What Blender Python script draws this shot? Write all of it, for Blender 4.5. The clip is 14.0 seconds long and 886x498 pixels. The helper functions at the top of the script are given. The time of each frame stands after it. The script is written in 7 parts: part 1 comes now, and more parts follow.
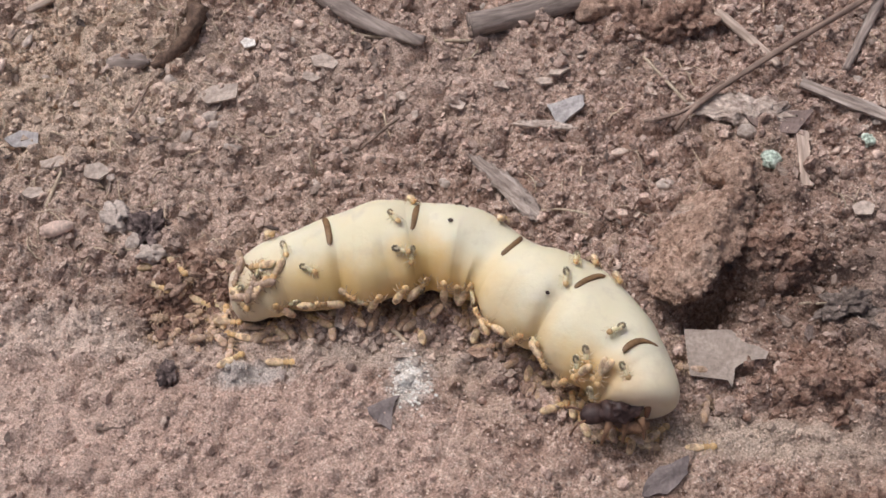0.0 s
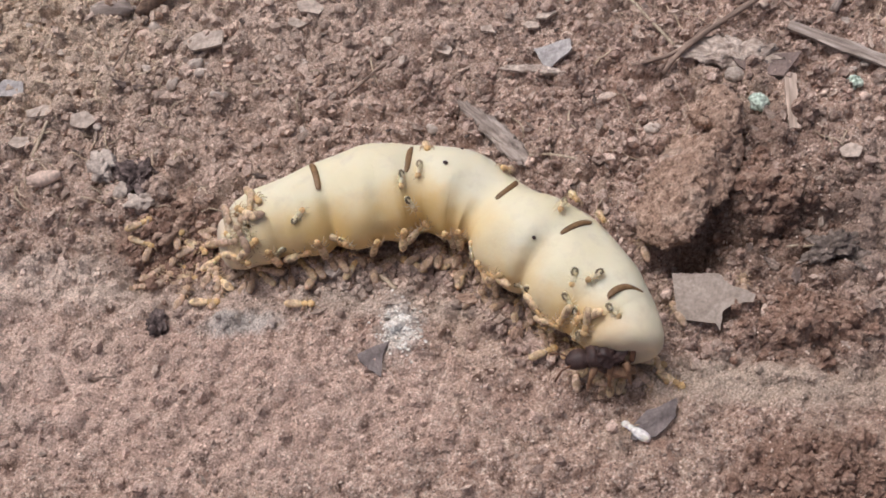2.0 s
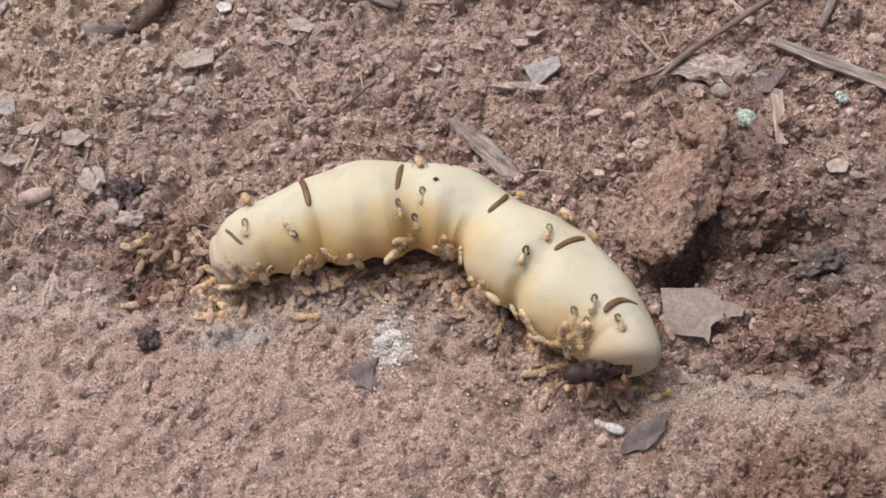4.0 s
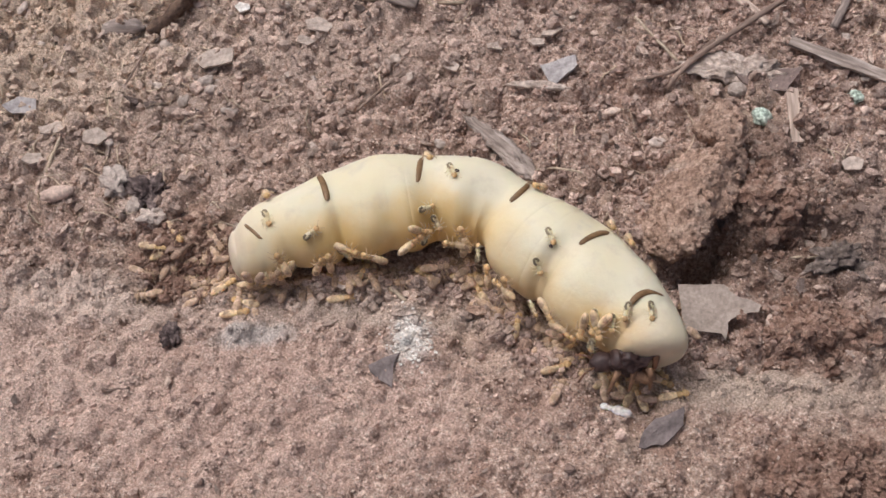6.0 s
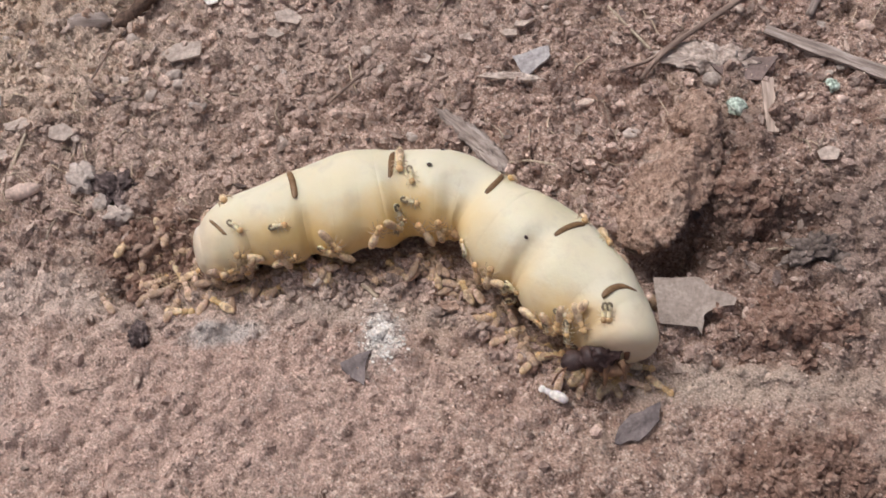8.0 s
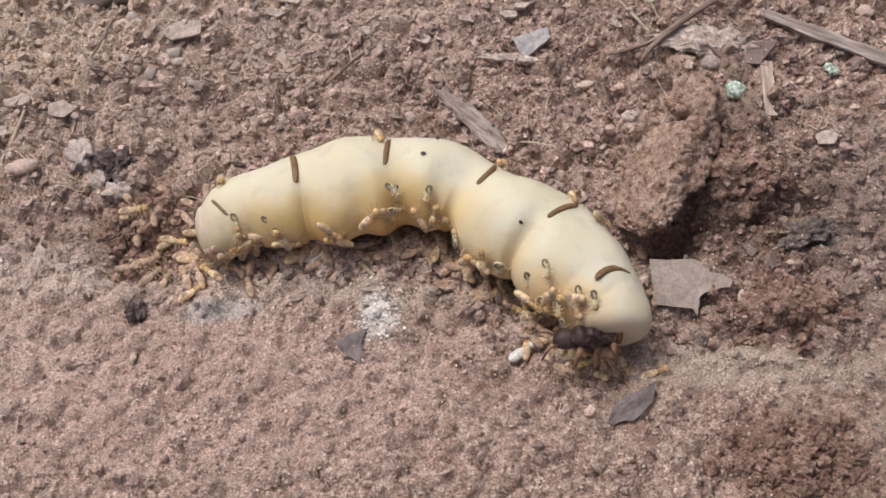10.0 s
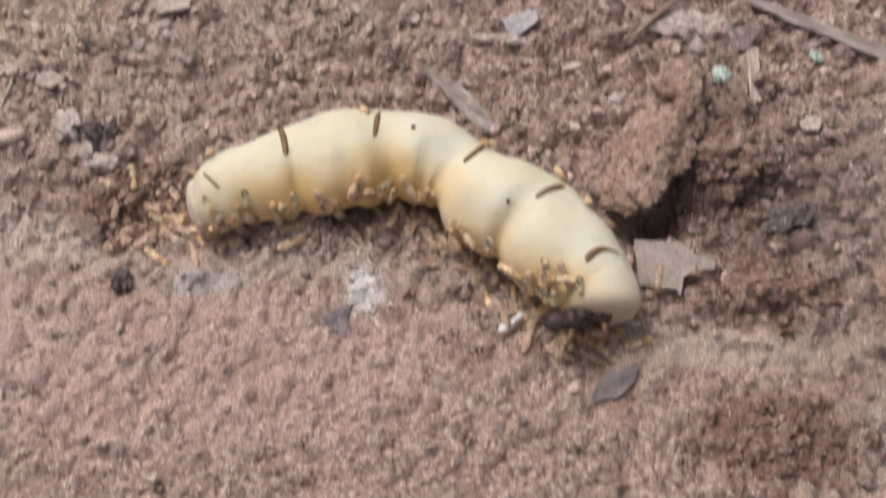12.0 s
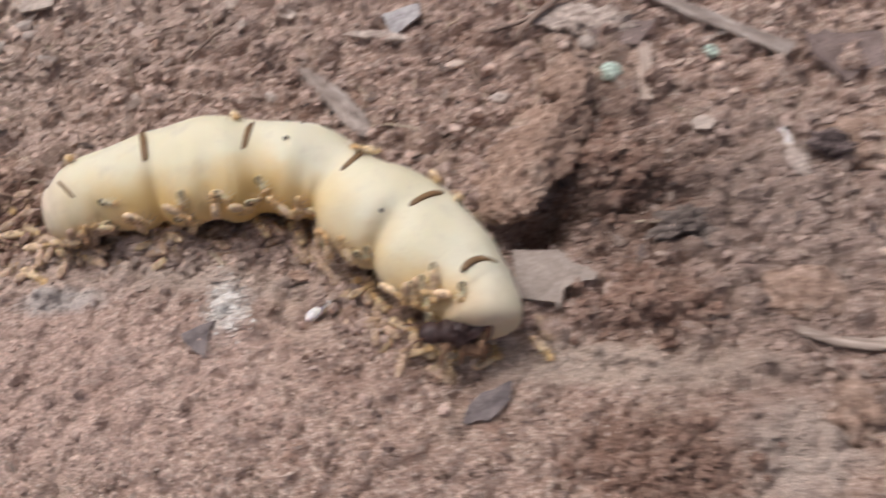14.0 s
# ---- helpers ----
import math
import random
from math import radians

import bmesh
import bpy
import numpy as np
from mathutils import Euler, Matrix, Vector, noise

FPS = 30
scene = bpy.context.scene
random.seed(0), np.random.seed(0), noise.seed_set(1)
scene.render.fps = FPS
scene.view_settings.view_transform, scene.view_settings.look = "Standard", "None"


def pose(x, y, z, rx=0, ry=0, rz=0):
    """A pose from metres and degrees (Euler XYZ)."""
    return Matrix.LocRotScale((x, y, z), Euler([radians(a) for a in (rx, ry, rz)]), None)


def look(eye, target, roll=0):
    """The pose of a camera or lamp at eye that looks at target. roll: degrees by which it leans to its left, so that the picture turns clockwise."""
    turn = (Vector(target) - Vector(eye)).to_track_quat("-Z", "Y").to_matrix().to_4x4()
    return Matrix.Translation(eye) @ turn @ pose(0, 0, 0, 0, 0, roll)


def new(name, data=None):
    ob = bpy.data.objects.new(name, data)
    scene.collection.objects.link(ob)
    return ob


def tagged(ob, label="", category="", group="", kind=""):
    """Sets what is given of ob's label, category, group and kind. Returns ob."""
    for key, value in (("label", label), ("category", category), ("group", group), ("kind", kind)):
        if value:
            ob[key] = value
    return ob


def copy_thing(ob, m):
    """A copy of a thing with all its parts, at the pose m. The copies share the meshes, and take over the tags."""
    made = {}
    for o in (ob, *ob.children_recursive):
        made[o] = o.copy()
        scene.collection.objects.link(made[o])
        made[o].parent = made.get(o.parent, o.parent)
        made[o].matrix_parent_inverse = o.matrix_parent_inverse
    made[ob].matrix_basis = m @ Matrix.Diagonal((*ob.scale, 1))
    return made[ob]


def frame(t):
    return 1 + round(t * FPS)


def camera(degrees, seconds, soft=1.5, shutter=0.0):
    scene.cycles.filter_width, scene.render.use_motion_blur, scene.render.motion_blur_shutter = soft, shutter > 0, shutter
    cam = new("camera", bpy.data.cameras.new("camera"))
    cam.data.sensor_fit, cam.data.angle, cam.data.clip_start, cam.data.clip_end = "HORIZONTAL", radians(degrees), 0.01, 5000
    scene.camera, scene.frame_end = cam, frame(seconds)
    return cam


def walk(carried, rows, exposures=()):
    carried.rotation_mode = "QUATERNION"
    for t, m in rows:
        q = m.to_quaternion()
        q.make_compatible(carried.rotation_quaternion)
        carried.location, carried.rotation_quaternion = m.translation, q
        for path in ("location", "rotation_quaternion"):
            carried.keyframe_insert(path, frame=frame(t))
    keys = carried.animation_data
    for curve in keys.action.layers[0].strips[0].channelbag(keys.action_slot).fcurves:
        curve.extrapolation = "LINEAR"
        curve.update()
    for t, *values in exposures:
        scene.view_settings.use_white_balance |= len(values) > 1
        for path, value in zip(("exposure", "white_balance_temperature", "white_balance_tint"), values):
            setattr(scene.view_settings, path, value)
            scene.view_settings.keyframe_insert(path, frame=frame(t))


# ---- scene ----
cam = camera(36.013, 14.0, soft=1.6, shutter=1.0)
PATH = [
    (0, (0.01651, -0.12208, 0.21784), (-0.00238, 0.01208, 0.00773), -7.343),
    (0.5, (0.01636, -0.12119, 0.21840), (-0.00207, 0.01267, 0.00806), -7.303),
    (0.9, (0.01713, -0.12193, 0.21815), (0.00010, 0.00756, 0.00497), -6.432),
    (1, (0.01673, -0.12208, 0.21832), (-0.00179, 0.00444, 0.00350), -7.502),
    (1.1, (0.01680, -0.12206, 0.21829), (-0.00208, 0.00393, 0.00318), -7.329),
    (1.5, (0.01606, -0.12128, 0.21827), (-0.00234, 0.00214, 0.00164), -7.896),
    (2, (0.01697, -0.12137, 0.21856), (-0.00037, 0.00358, 0.00272), -7.813),
    (2.5, (0.01742, -0.12149, 0.21874), (0.00064, 0.00448, 0.00345), -7.438),
    (3, (0.01802, -0.12170, 0.21820), (0.00221, 0.00482, 0.00316), -7.000),
    (5.3, (0.01455, -0.12429, 0.22112), (-0.00056, 0.00577, 0.00815), -7.204),
    (5.5, (0.01434, -0.12409, 0.22119), (-0.00136, 0.00561, 0.00804), -7.347),
    (6, (0.01439, -0.12511, 0.22071), (-0.00178, 0.00371, 0.00706), -7.336),
    (6.5, (0.01619, -0.12295, 0.22018), (0.00145, 0.00570, 0.00633), -7.378),
    (7, (0.01762, -0.12118, 0.21774), (0.00371, 0.00783, 0.00405), -7.123),
    (7.5, (0.01797, -0.12129, 0.21823), (0.00331, 0.00589, 0.00350), -7.689),
    (8, (0.01643, -0.12216, 0.21824), (0.00307, 0.00476, 0.00327), -6.941),
    (8.2, (0.01689, -0.12270, 0.21862), (0.00380, 0.00341, 0.00316), -6.749),
    (10.3, (0.01735, -0.12423, 0.21757), (0.00353, 0.00125, 0.00178), -6.548),
    (10.5, (0.01624, -0.12325, 0.21874), (0.00351, 0.00241, 0.00299), -6.263),
    (11, (0.01592, -0.12328, 0.21940), (0.00438, 0.00663, 0.00611), -5.915),
    (11.5, (0.01333, -0.12709, 0.21711), (0.00248, -0.00335, 0.00015), -4.216),
    (11.9, (0.01435, -0.12728, 0.21802), (0.00636, -0.00482, 0.00021), -3.059),
    (12, (0.01431, -0.12718, 0.21793), (0.00604, -0.00316, 0.00102), -3.306),
    (12.1, (0.01431, -0.12734, 0.21809), (0.00604, -0.00143, 0.00226), -3.033),
    (12.5, (0.01404, -0.12683, 0.21875), (0.00339, -0.00145, 0.00273), -4.449),
    (13, (0.01970, -0.12783, 0.21974), (0.01025, -0.00544, 0.00195), -3.955),
    (13.4, (0.02501, -0.11805, 0.21844), (0.02188, -0.00113, -0.00251), -2.076),
    (13.5, (0.03243, -0.12191, 0.21667), (0.02480, -0.00079, -0.00190), -4.146),
    (13.6, (0.03760, -0.11412, 0.21746), (0.02890, 0.00185, -0.00384), -4.713),
    (13.8, (0.03393, -0.11549, 0.21320), (0.03070, 0.00393, -0.00641), -2.136),
    (13.9, (0.03458, -0.11573, 0.21171), (0.03116, 0.00448, -0.00747), -2.218),
    (14, (0.03494, -0.11495, 0.20823), (0.02849, 0.00547, -0.01076), -3.431),
    (14.1, (0.03530, -0.11417, 0.20475), (0.02581, 0.00638, -0.01406), -4.644),
]
walk(cam, [(t, look(eye, target, roll)) for t, eye, target, roll in PATH], [(0, -0.10, 5980, 10), (14, -0.10, 5980, 10)])

# ---- light ----
def daylight():
    w = bpy.data.worlds.new("overcast_sky")
    w.use_nodes = True
    scene.world = w
    n = w.node_tree.nodes
    sky = n.new("ShaderNodeTexSky")
    sky.sky_type, sky.sun_disc = "NISHITA", False
    sky.sun_elevation, sky.sun_rotation = radians(65), radians(-48)
    sky.air_density, sky.dust_density, sky.ozone_density = 0.35, 10.0, 0.2
    w.node_tree.links.new(sky.outputs[0], n["Background"].inputs[0])
    n["Background"].inputs[1].default_value = 0.112
    sun = new("sun", bpy.data.lights.new("sun", "SUN"))
    sun.data.energy, sun.data.angle, sun.data.color = 1.0, radians(20), (1.0, 0.96, 0.90)
    a, e = radians(48), radians(65)
    sun.matrix_world = look((-math.sin(a) * math.cos(e), math.cos(a) * math.cos(e), math.sin(e)), (0, 0, 0))


daylight()


# ---- materials ----
def material(name, colours, scale=300.0, detail=6.0, rough=0.85, grain=(1500.0, 0.25), bump=(900.0, 0.4, 0.0004),
             vary=0.0, island=False, sheen=0.0, subsurface=0.0, depth=0.001, stretch=(1, 1, 1), wear=(), spec=0.3, tints=(), ragged=260, edge=(1.95, 1.35)):
    """Noise through a ramp of colours, fine grain over it, relief, and a shift from piece to piece."""
    m = bpy.data.materials.new(name)
    m.use_nodes = True
    nt = m.node_tree
    N, L = nt.nodes.new, nt.links.new
    p = nt.nodes["Principled BSDF"]
    co = N("ShaderNodeTexCoord")
    mp = N("ShaderNodeMapping")
    mp.inputs["Scale"].default_value = stretch
    L(co.outputs["Object"], mp.inputs[0])

    def tex(s, d, r=0.6):
        t = N("ShaderNodeTexNoise")
        t.inputs["Scale"].default_value, t.inputs["Detail"].default_value, t.inputs["Roughness"].default_value = s, d, r
        L(mp.outputs[0], t.inputs["Vector"])
        return t

    ramp = N("ShaderNodeValToRGB")
    els = ramp.color_ramp.elements
    while len(els) < len(colours):
        els.new(0.5)
    for e, (at, c) in zip(els, colours):
        e.position, e.color = at, (*c, 1)
    L(tex(scale, detail).outputs[0], ramp.inputs[0])
    out = ramp.outputs[0]
    for s, colour, lo, hi in wear:
        mask = N("ShaderNodeMapRange")
        mask.inputs[1].default_value, mask.inputs[2].default_value = lo, hi
        L(tex(s, 4).outputs[0], mask.inputs[0])
        mx = N("ShaderNodeMix")
        mx.data_type = "RGBA"
        L(mask.outputs[0], mx.inputs[0])
        L(out, mx.inputs[6])
        mx.inputs[7].default_value = (*colour, 1)
        out = mx.outputs[2]
    for x, y, rx, ry, turn, colour, strength in tints:
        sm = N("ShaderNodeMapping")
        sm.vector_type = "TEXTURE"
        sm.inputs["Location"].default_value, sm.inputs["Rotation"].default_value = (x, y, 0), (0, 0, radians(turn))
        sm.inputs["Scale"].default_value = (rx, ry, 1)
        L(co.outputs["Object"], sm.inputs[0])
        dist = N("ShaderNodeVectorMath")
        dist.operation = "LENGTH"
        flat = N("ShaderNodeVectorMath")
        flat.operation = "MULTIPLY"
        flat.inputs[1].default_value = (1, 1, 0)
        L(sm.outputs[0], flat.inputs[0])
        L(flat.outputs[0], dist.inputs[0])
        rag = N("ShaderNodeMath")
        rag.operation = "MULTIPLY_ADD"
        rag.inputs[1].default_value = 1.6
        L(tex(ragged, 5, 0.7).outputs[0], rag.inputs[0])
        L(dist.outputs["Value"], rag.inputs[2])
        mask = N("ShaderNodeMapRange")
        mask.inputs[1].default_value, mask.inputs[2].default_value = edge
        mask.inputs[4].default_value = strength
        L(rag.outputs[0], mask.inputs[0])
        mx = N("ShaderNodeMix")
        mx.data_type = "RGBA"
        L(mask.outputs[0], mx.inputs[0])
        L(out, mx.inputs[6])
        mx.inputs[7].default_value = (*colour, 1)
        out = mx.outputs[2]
    g = N("ShaderNodeMapRange")
    g.inputs[1].default_value, g.inputs[2].default_value = 0.3, 0.7
    g.inputs[3].default_value, g.inputs[4].default_value = 1 - grain[1], 1 + grain[1]
    L(tex(grain[0], 3).outputs[0], g.inputs[0])
    val = g.outputs[0]
    if vary:
        r = N("ShaderNodeNewGeometry") if island else N("ShaderNodeObjectInfo")
        v = N("ShaderNodeMapRange")
        v.inputs[3].default_value, v.inputs[4].default_value = 1 - vary, 1 + vary
        L(r.outputs["Random Per Island" if island else "Random"], v.inputs[0])
        mu = N("ShaderNodeMath")
        mu.operation = "MULTIPLY"
        L(val, mu.inputs[0])
        L(v.outputs[0], mu.inputs[1])
        val = mu.outputs[0]
    hs = N("ShaderNodeHueSaturation")
    L(out, hs.inputs["Color"])
    L(val, hs.inputs["Value"])
    L(hs.outputs[0], p.inputs["Base Color"])
    p.inputs["Roughness"].default_value = rough
    p.inputs["Specular IOR Level"].default_value = spec
    if sheen:
        p.inputs["Coat Weight"].default_value, p.inputs["Coat Roughness"].default_value = sheen, 0.25
    if subsurface:
        p.inputs["Subsurface Weight"].default_value = subsurface
        p.inputs["Subsurface Radius"].default_value = (1.0, 0.7, 0.35)
        p.inputs["Subsurface Scale"].default_value = depth
    b = N("ShaderNodeBump")
    b.inputs["Strength"].default_value, b.inputs["Distance"].default_value = bump[1], bump[2]
    L(tex(bump[0], 5).outputs[0], b.inputs["Height"])
    L(b.outputs[0], p.inputs["Normal"])
    return m


# darker, paler and reddish patches of the soil, and shade painted round the large clod: x, y, half-sizes, turn, colour,
# strength
PATCHES_AND_SHADE = (
    (-0.022, 0.062, 0.045, 0.020, 0, (0.58, 0.46, 0.385), 0.45),
    (0.087, -0.037, 0.012, 0.009, 20, (0.55, 0.47, 0.40), 0.8), (-0.035, -0.0035, 0.045, 0.0062, -2, (0.62, 0.51, 0.43), 0.5), (-0.074, 0.0005, 0.020, 0.0070, 0, (0.64, 0.53, 0.45), 0.7), (-0.040, -0.026, 0.055, 0.020, 0, (0.64, 0.475, 0.40), 0.45), (-0.088, -0.016, 0.030, 0.022, 0, (0.66, 0.51, 0.43), 0.45), (-0.0375, -0.0097, 0.0095, 0.0027, 4, (0.53, 0.50, 0.465), 0.7),
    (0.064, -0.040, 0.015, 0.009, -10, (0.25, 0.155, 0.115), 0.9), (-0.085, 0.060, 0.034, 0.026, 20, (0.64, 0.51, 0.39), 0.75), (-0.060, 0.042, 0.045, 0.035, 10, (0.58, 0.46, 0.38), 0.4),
    # (0.062, 0.030): shade of the gap behind the clod, put into the colour
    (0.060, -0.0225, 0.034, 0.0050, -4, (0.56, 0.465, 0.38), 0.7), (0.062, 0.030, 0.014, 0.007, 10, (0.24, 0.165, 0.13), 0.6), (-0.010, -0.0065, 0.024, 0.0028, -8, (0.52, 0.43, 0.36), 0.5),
    # (0.066, 0.009): dark brown soil, with the clod's shade painted into its colour
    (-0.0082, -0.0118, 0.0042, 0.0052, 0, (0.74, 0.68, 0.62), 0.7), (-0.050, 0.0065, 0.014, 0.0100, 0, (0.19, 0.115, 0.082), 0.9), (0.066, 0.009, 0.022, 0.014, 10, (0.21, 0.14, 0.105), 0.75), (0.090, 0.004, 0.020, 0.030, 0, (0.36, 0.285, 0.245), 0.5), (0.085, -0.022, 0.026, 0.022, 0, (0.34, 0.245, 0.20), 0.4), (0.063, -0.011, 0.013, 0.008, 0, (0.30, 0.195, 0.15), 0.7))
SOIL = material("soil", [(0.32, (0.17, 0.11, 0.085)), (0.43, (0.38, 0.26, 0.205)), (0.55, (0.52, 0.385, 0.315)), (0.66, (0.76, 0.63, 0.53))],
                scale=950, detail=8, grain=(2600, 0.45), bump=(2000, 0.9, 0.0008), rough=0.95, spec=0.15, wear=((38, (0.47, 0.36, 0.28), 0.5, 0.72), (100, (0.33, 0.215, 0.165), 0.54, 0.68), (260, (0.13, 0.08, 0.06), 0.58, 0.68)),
                tints=PATCHES_AND_SHADE)
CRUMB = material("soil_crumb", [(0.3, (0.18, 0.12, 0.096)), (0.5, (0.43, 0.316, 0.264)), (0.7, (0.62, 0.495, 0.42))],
                 scale=520, grain=(2600, 0.3), bump=(2500, 0.6, 0.0004), vary=0.34, island=True, rough=0.95, spec=0.15, tints=PATCHES_AND_SHADE)
SAND = material("pale_sand", [(0.3, (0.50, 0.38, 0.31)), (0.6, (0.72, 0.60, 0.51))], scale=500, vary=0.25, island=True, rough=0.9)
CLOD = material("red_clod_soil", [(0.28, (0.14, 0.09, 0.067)), (0.44, (0.36, 0.245, 0.185)), (0.7, (0.58, 0.43, 0.34))],
                scale=420, detail=8, grain=(1900, 0.4), bump=(1700, 0.8, 0.0008), rough=0.95, spec=0.15, wear=((110, (0.52, 0.41, 0.33), 0.54, 0.70), (160, (0.24, 0.155, 0.115), 0.60, 0.70)))
REDCLOD = material("dark_red_clod_soil", [(0.28, (0.13, 0.075, 0.055)), (0.48, (0.29, 0.185, 0.14)), (0.7, (0.46, 0.34, 0.27))],
                   scale=420, detail=8, grain=(1900, 0.4), bump=(1700, 0.8, 0.0008), rough=0.95, spec=0.15)
STONE = material("grey_stone", [(0.3, (0.36, 0.29, 0.25)), (0.55, (0.54, 0.46, 0.40)), (0.75, (0.68, 0.60, 0.53))], scale=600, vary=0.2, rough=0.9, bump=(1300, 0.8, 0.0006))
PINK = material("pink_pebble", [(0.3, (0.60, 0.44, 0.36)), (0.7, (0.76, 0.60, 0.51))], scale=350, vary=0.12, rough=0.75)
DARKSLATE = material("dark_slate", [(0.3, (0.14, 0.115, 0.11)), (0.7, (0.24, 0.20, 0.19))], scale=300, rough=0.7)
SLATE = material("slate_grey", [(0.3, (0.27, 0.245, 0.24)), (0.7, (0.46, 0.43, 0.42))], scale=520, rough=0.6, vary=0.1)
BLACK = material("dark_humus", [(0.3, (0.04, 0.03, 0.028)), (0.5, (0.11, 0.08, 0.075)), (0.7, (0.28, 0.22, 0.20))], scale=700, rough=0.8, bump=(1400, 0.8, 0.0006))
GREYHUMUS = material("grey_rotting_litter", [(0.3, (0.06, 0.047, 0.04)), (0.5, (0.17, 0.135, 0.115)), (0.7, (0.34, 0.28, 0.245))], scale=900, rough=0.9, bump=(1400, 0.8, 0.0006))
WOOD = material("weathered_wood", [(0.3, (0.27, 0.20, 0.16)), (0.5, (0.44, 0.35, 0.29)), (0.75, (0.60, 0.51, 0.43))], scale=900, stretch=(0.09, 1, 1), vary=0.2, rough=0.85)
PALEWOOD = material("bleached_wood", [(0.3, (0.20, 0.155, 0.13)), (0.5, (0.37, 0.305, 0.265)), (0.72, (0.55, 0.475, 0.425))], scale=1000, stretch=(0.14, 1, 1), vary=0.1, rough=0.88, bump=(1300, 0.8, 0.0006))
GREYWOOD = material("grey_bark_wood", [(0.3, (0.19, 0.15, 0.13)), (0.6, (0.36, 0.30, 0.265)), (0.8, (0.50, 0.43, 0.385))], scale=700, stretch=(0.1, 1, 1), vary=0.15, rough=0.85)
BARK = material("pale_bark", [(0.3, (0.30, 0.225, 0.185)), (0.5, (0.52, 0.425, 0.36)), (0.7, (0.72, 0.625, 0.55))], scale=700, rough=0.9, bump=(1100, 0.9, 0.0008))
TWIG = material("dry_twig", [(0.3, (0.15, 0.10, 0.08)), (0.7, (0.33, 0.25, 0.20))], scale=900, stretch=(0.1, 1, 1), vary=0.2, rough=0.8)
STRAW = material("pale_straw", [(0.3, (0.45, 0.35, 0.25)), (0.7, (0.66, 0.56, 0.43))], scale=500, vary=0.3, island=True, rough=0.8)
LEAF = material("dry_leaf", [(0.3, (0.265, 0.215, 0.18)), (0.7, (0.39, 0.325, 0.28))], scale=220, rough=0.7, vary=0.08, bump=(700, 0.5, 0.0003))
FLAKE = material("pale_dry_flake", [(0.3, (0.38, 0.305, 0.255)), (0.7, (0.58, 0.49, 0.42))], scale=500, rough=0.8, vary=0.15, bump=(900, 0.6, 0.0004))
DARKLEAF = material("dark_dry_leaf", [(0.3, (0.13, 0.095, 0.082)), (0.7, (0.25, 0.19, 0.17))], scale=260, rough=0.85, vary=0.2)
LITTER = material("litter_flake", [(0.3, (0.31, 0.23, 0.185)), (0.7, (0.57, 0.46, 0.39))], scale=900, vary=0.35, island=True, rough=0.85)
DARKLITTER = material("dark_litter_scrap", [(0.3, (0.10, 0.075, 0.065)), (0.7, (0.24, 0.185, 0.16))], scale=400, vary=0.4, island=True, rough=0.85)
GREEN = material("green_lichen", [(0.36, (0.24, 0.30, 0.24)), (0.5, (0.52, 0.63, 0.53)), (0.64, (0.76, 0.83, 0.75))], scale=1300, rough=0.9, bump=(1200, 0.8, 0.0006))
WHITE = material("white_fungus", [(0.3, (0.62, 0.55, 0.48)), (0.6, (0.86, 0.83, 0.78))], scale=600, rough=0.9, vary=0.12, island=True, bump=(1500, 0.7, 0.0004))
POD = material("brown_pod", [(0.3, (0.07, 0.045, 0.035)), (0.6, (0.19, 0.125, 0.09)), (0.8, (0.30, 0.22, 0.16))], scale=500, rough=0.85, bump=(900, 0.8, 0.0006))
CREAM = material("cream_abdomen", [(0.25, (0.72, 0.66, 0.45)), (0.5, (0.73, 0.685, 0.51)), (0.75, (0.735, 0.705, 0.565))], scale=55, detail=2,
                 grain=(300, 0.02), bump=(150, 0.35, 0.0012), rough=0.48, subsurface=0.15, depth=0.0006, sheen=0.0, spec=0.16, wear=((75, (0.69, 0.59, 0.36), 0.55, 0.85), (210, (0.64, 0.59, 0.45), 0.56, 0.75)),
                 ragged=70, edge=(2.4, 0.8), tints=((-0.0036, 0.0057, 0.0026, 0.0063, -1, (0.75, 0.51, 0.17), 0.52),
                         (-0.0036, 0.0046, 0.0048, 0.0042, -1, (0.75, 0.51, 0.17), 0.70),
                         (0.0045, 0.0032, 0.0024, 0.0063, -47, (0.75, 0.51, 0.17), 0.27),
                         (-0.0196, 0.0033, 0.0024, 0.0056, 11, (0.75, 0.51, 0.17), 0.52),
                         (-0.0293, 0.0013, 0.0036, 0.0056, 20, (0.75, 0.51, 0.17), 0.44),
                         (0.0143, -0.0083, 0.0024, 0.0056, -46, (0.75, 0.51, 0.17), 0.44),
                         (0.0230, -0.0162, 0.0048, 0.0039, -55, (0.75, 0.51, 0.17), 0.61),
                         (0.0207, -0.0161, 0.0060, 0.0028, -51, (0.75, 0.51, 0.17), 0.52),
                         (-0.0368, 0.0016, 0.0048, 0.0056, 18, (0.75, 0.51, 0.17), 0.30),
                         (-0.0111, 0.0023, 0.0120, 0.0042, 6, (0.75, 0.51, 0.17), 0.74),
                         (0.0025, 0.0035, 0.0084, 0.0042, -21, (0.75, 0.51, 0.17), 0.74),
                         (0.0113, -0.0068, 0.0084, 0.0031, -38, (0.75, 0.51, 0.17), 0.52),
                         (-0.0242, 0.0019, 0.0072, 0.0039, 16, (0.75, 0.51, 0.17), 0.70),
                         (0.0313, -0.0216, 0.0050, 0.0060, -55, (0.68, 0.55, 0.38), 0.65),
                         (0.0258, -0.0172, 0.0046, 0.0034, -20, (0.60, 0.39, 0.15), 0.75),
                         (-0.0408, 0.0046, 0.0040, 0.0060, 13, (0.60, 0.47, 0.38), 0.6)))
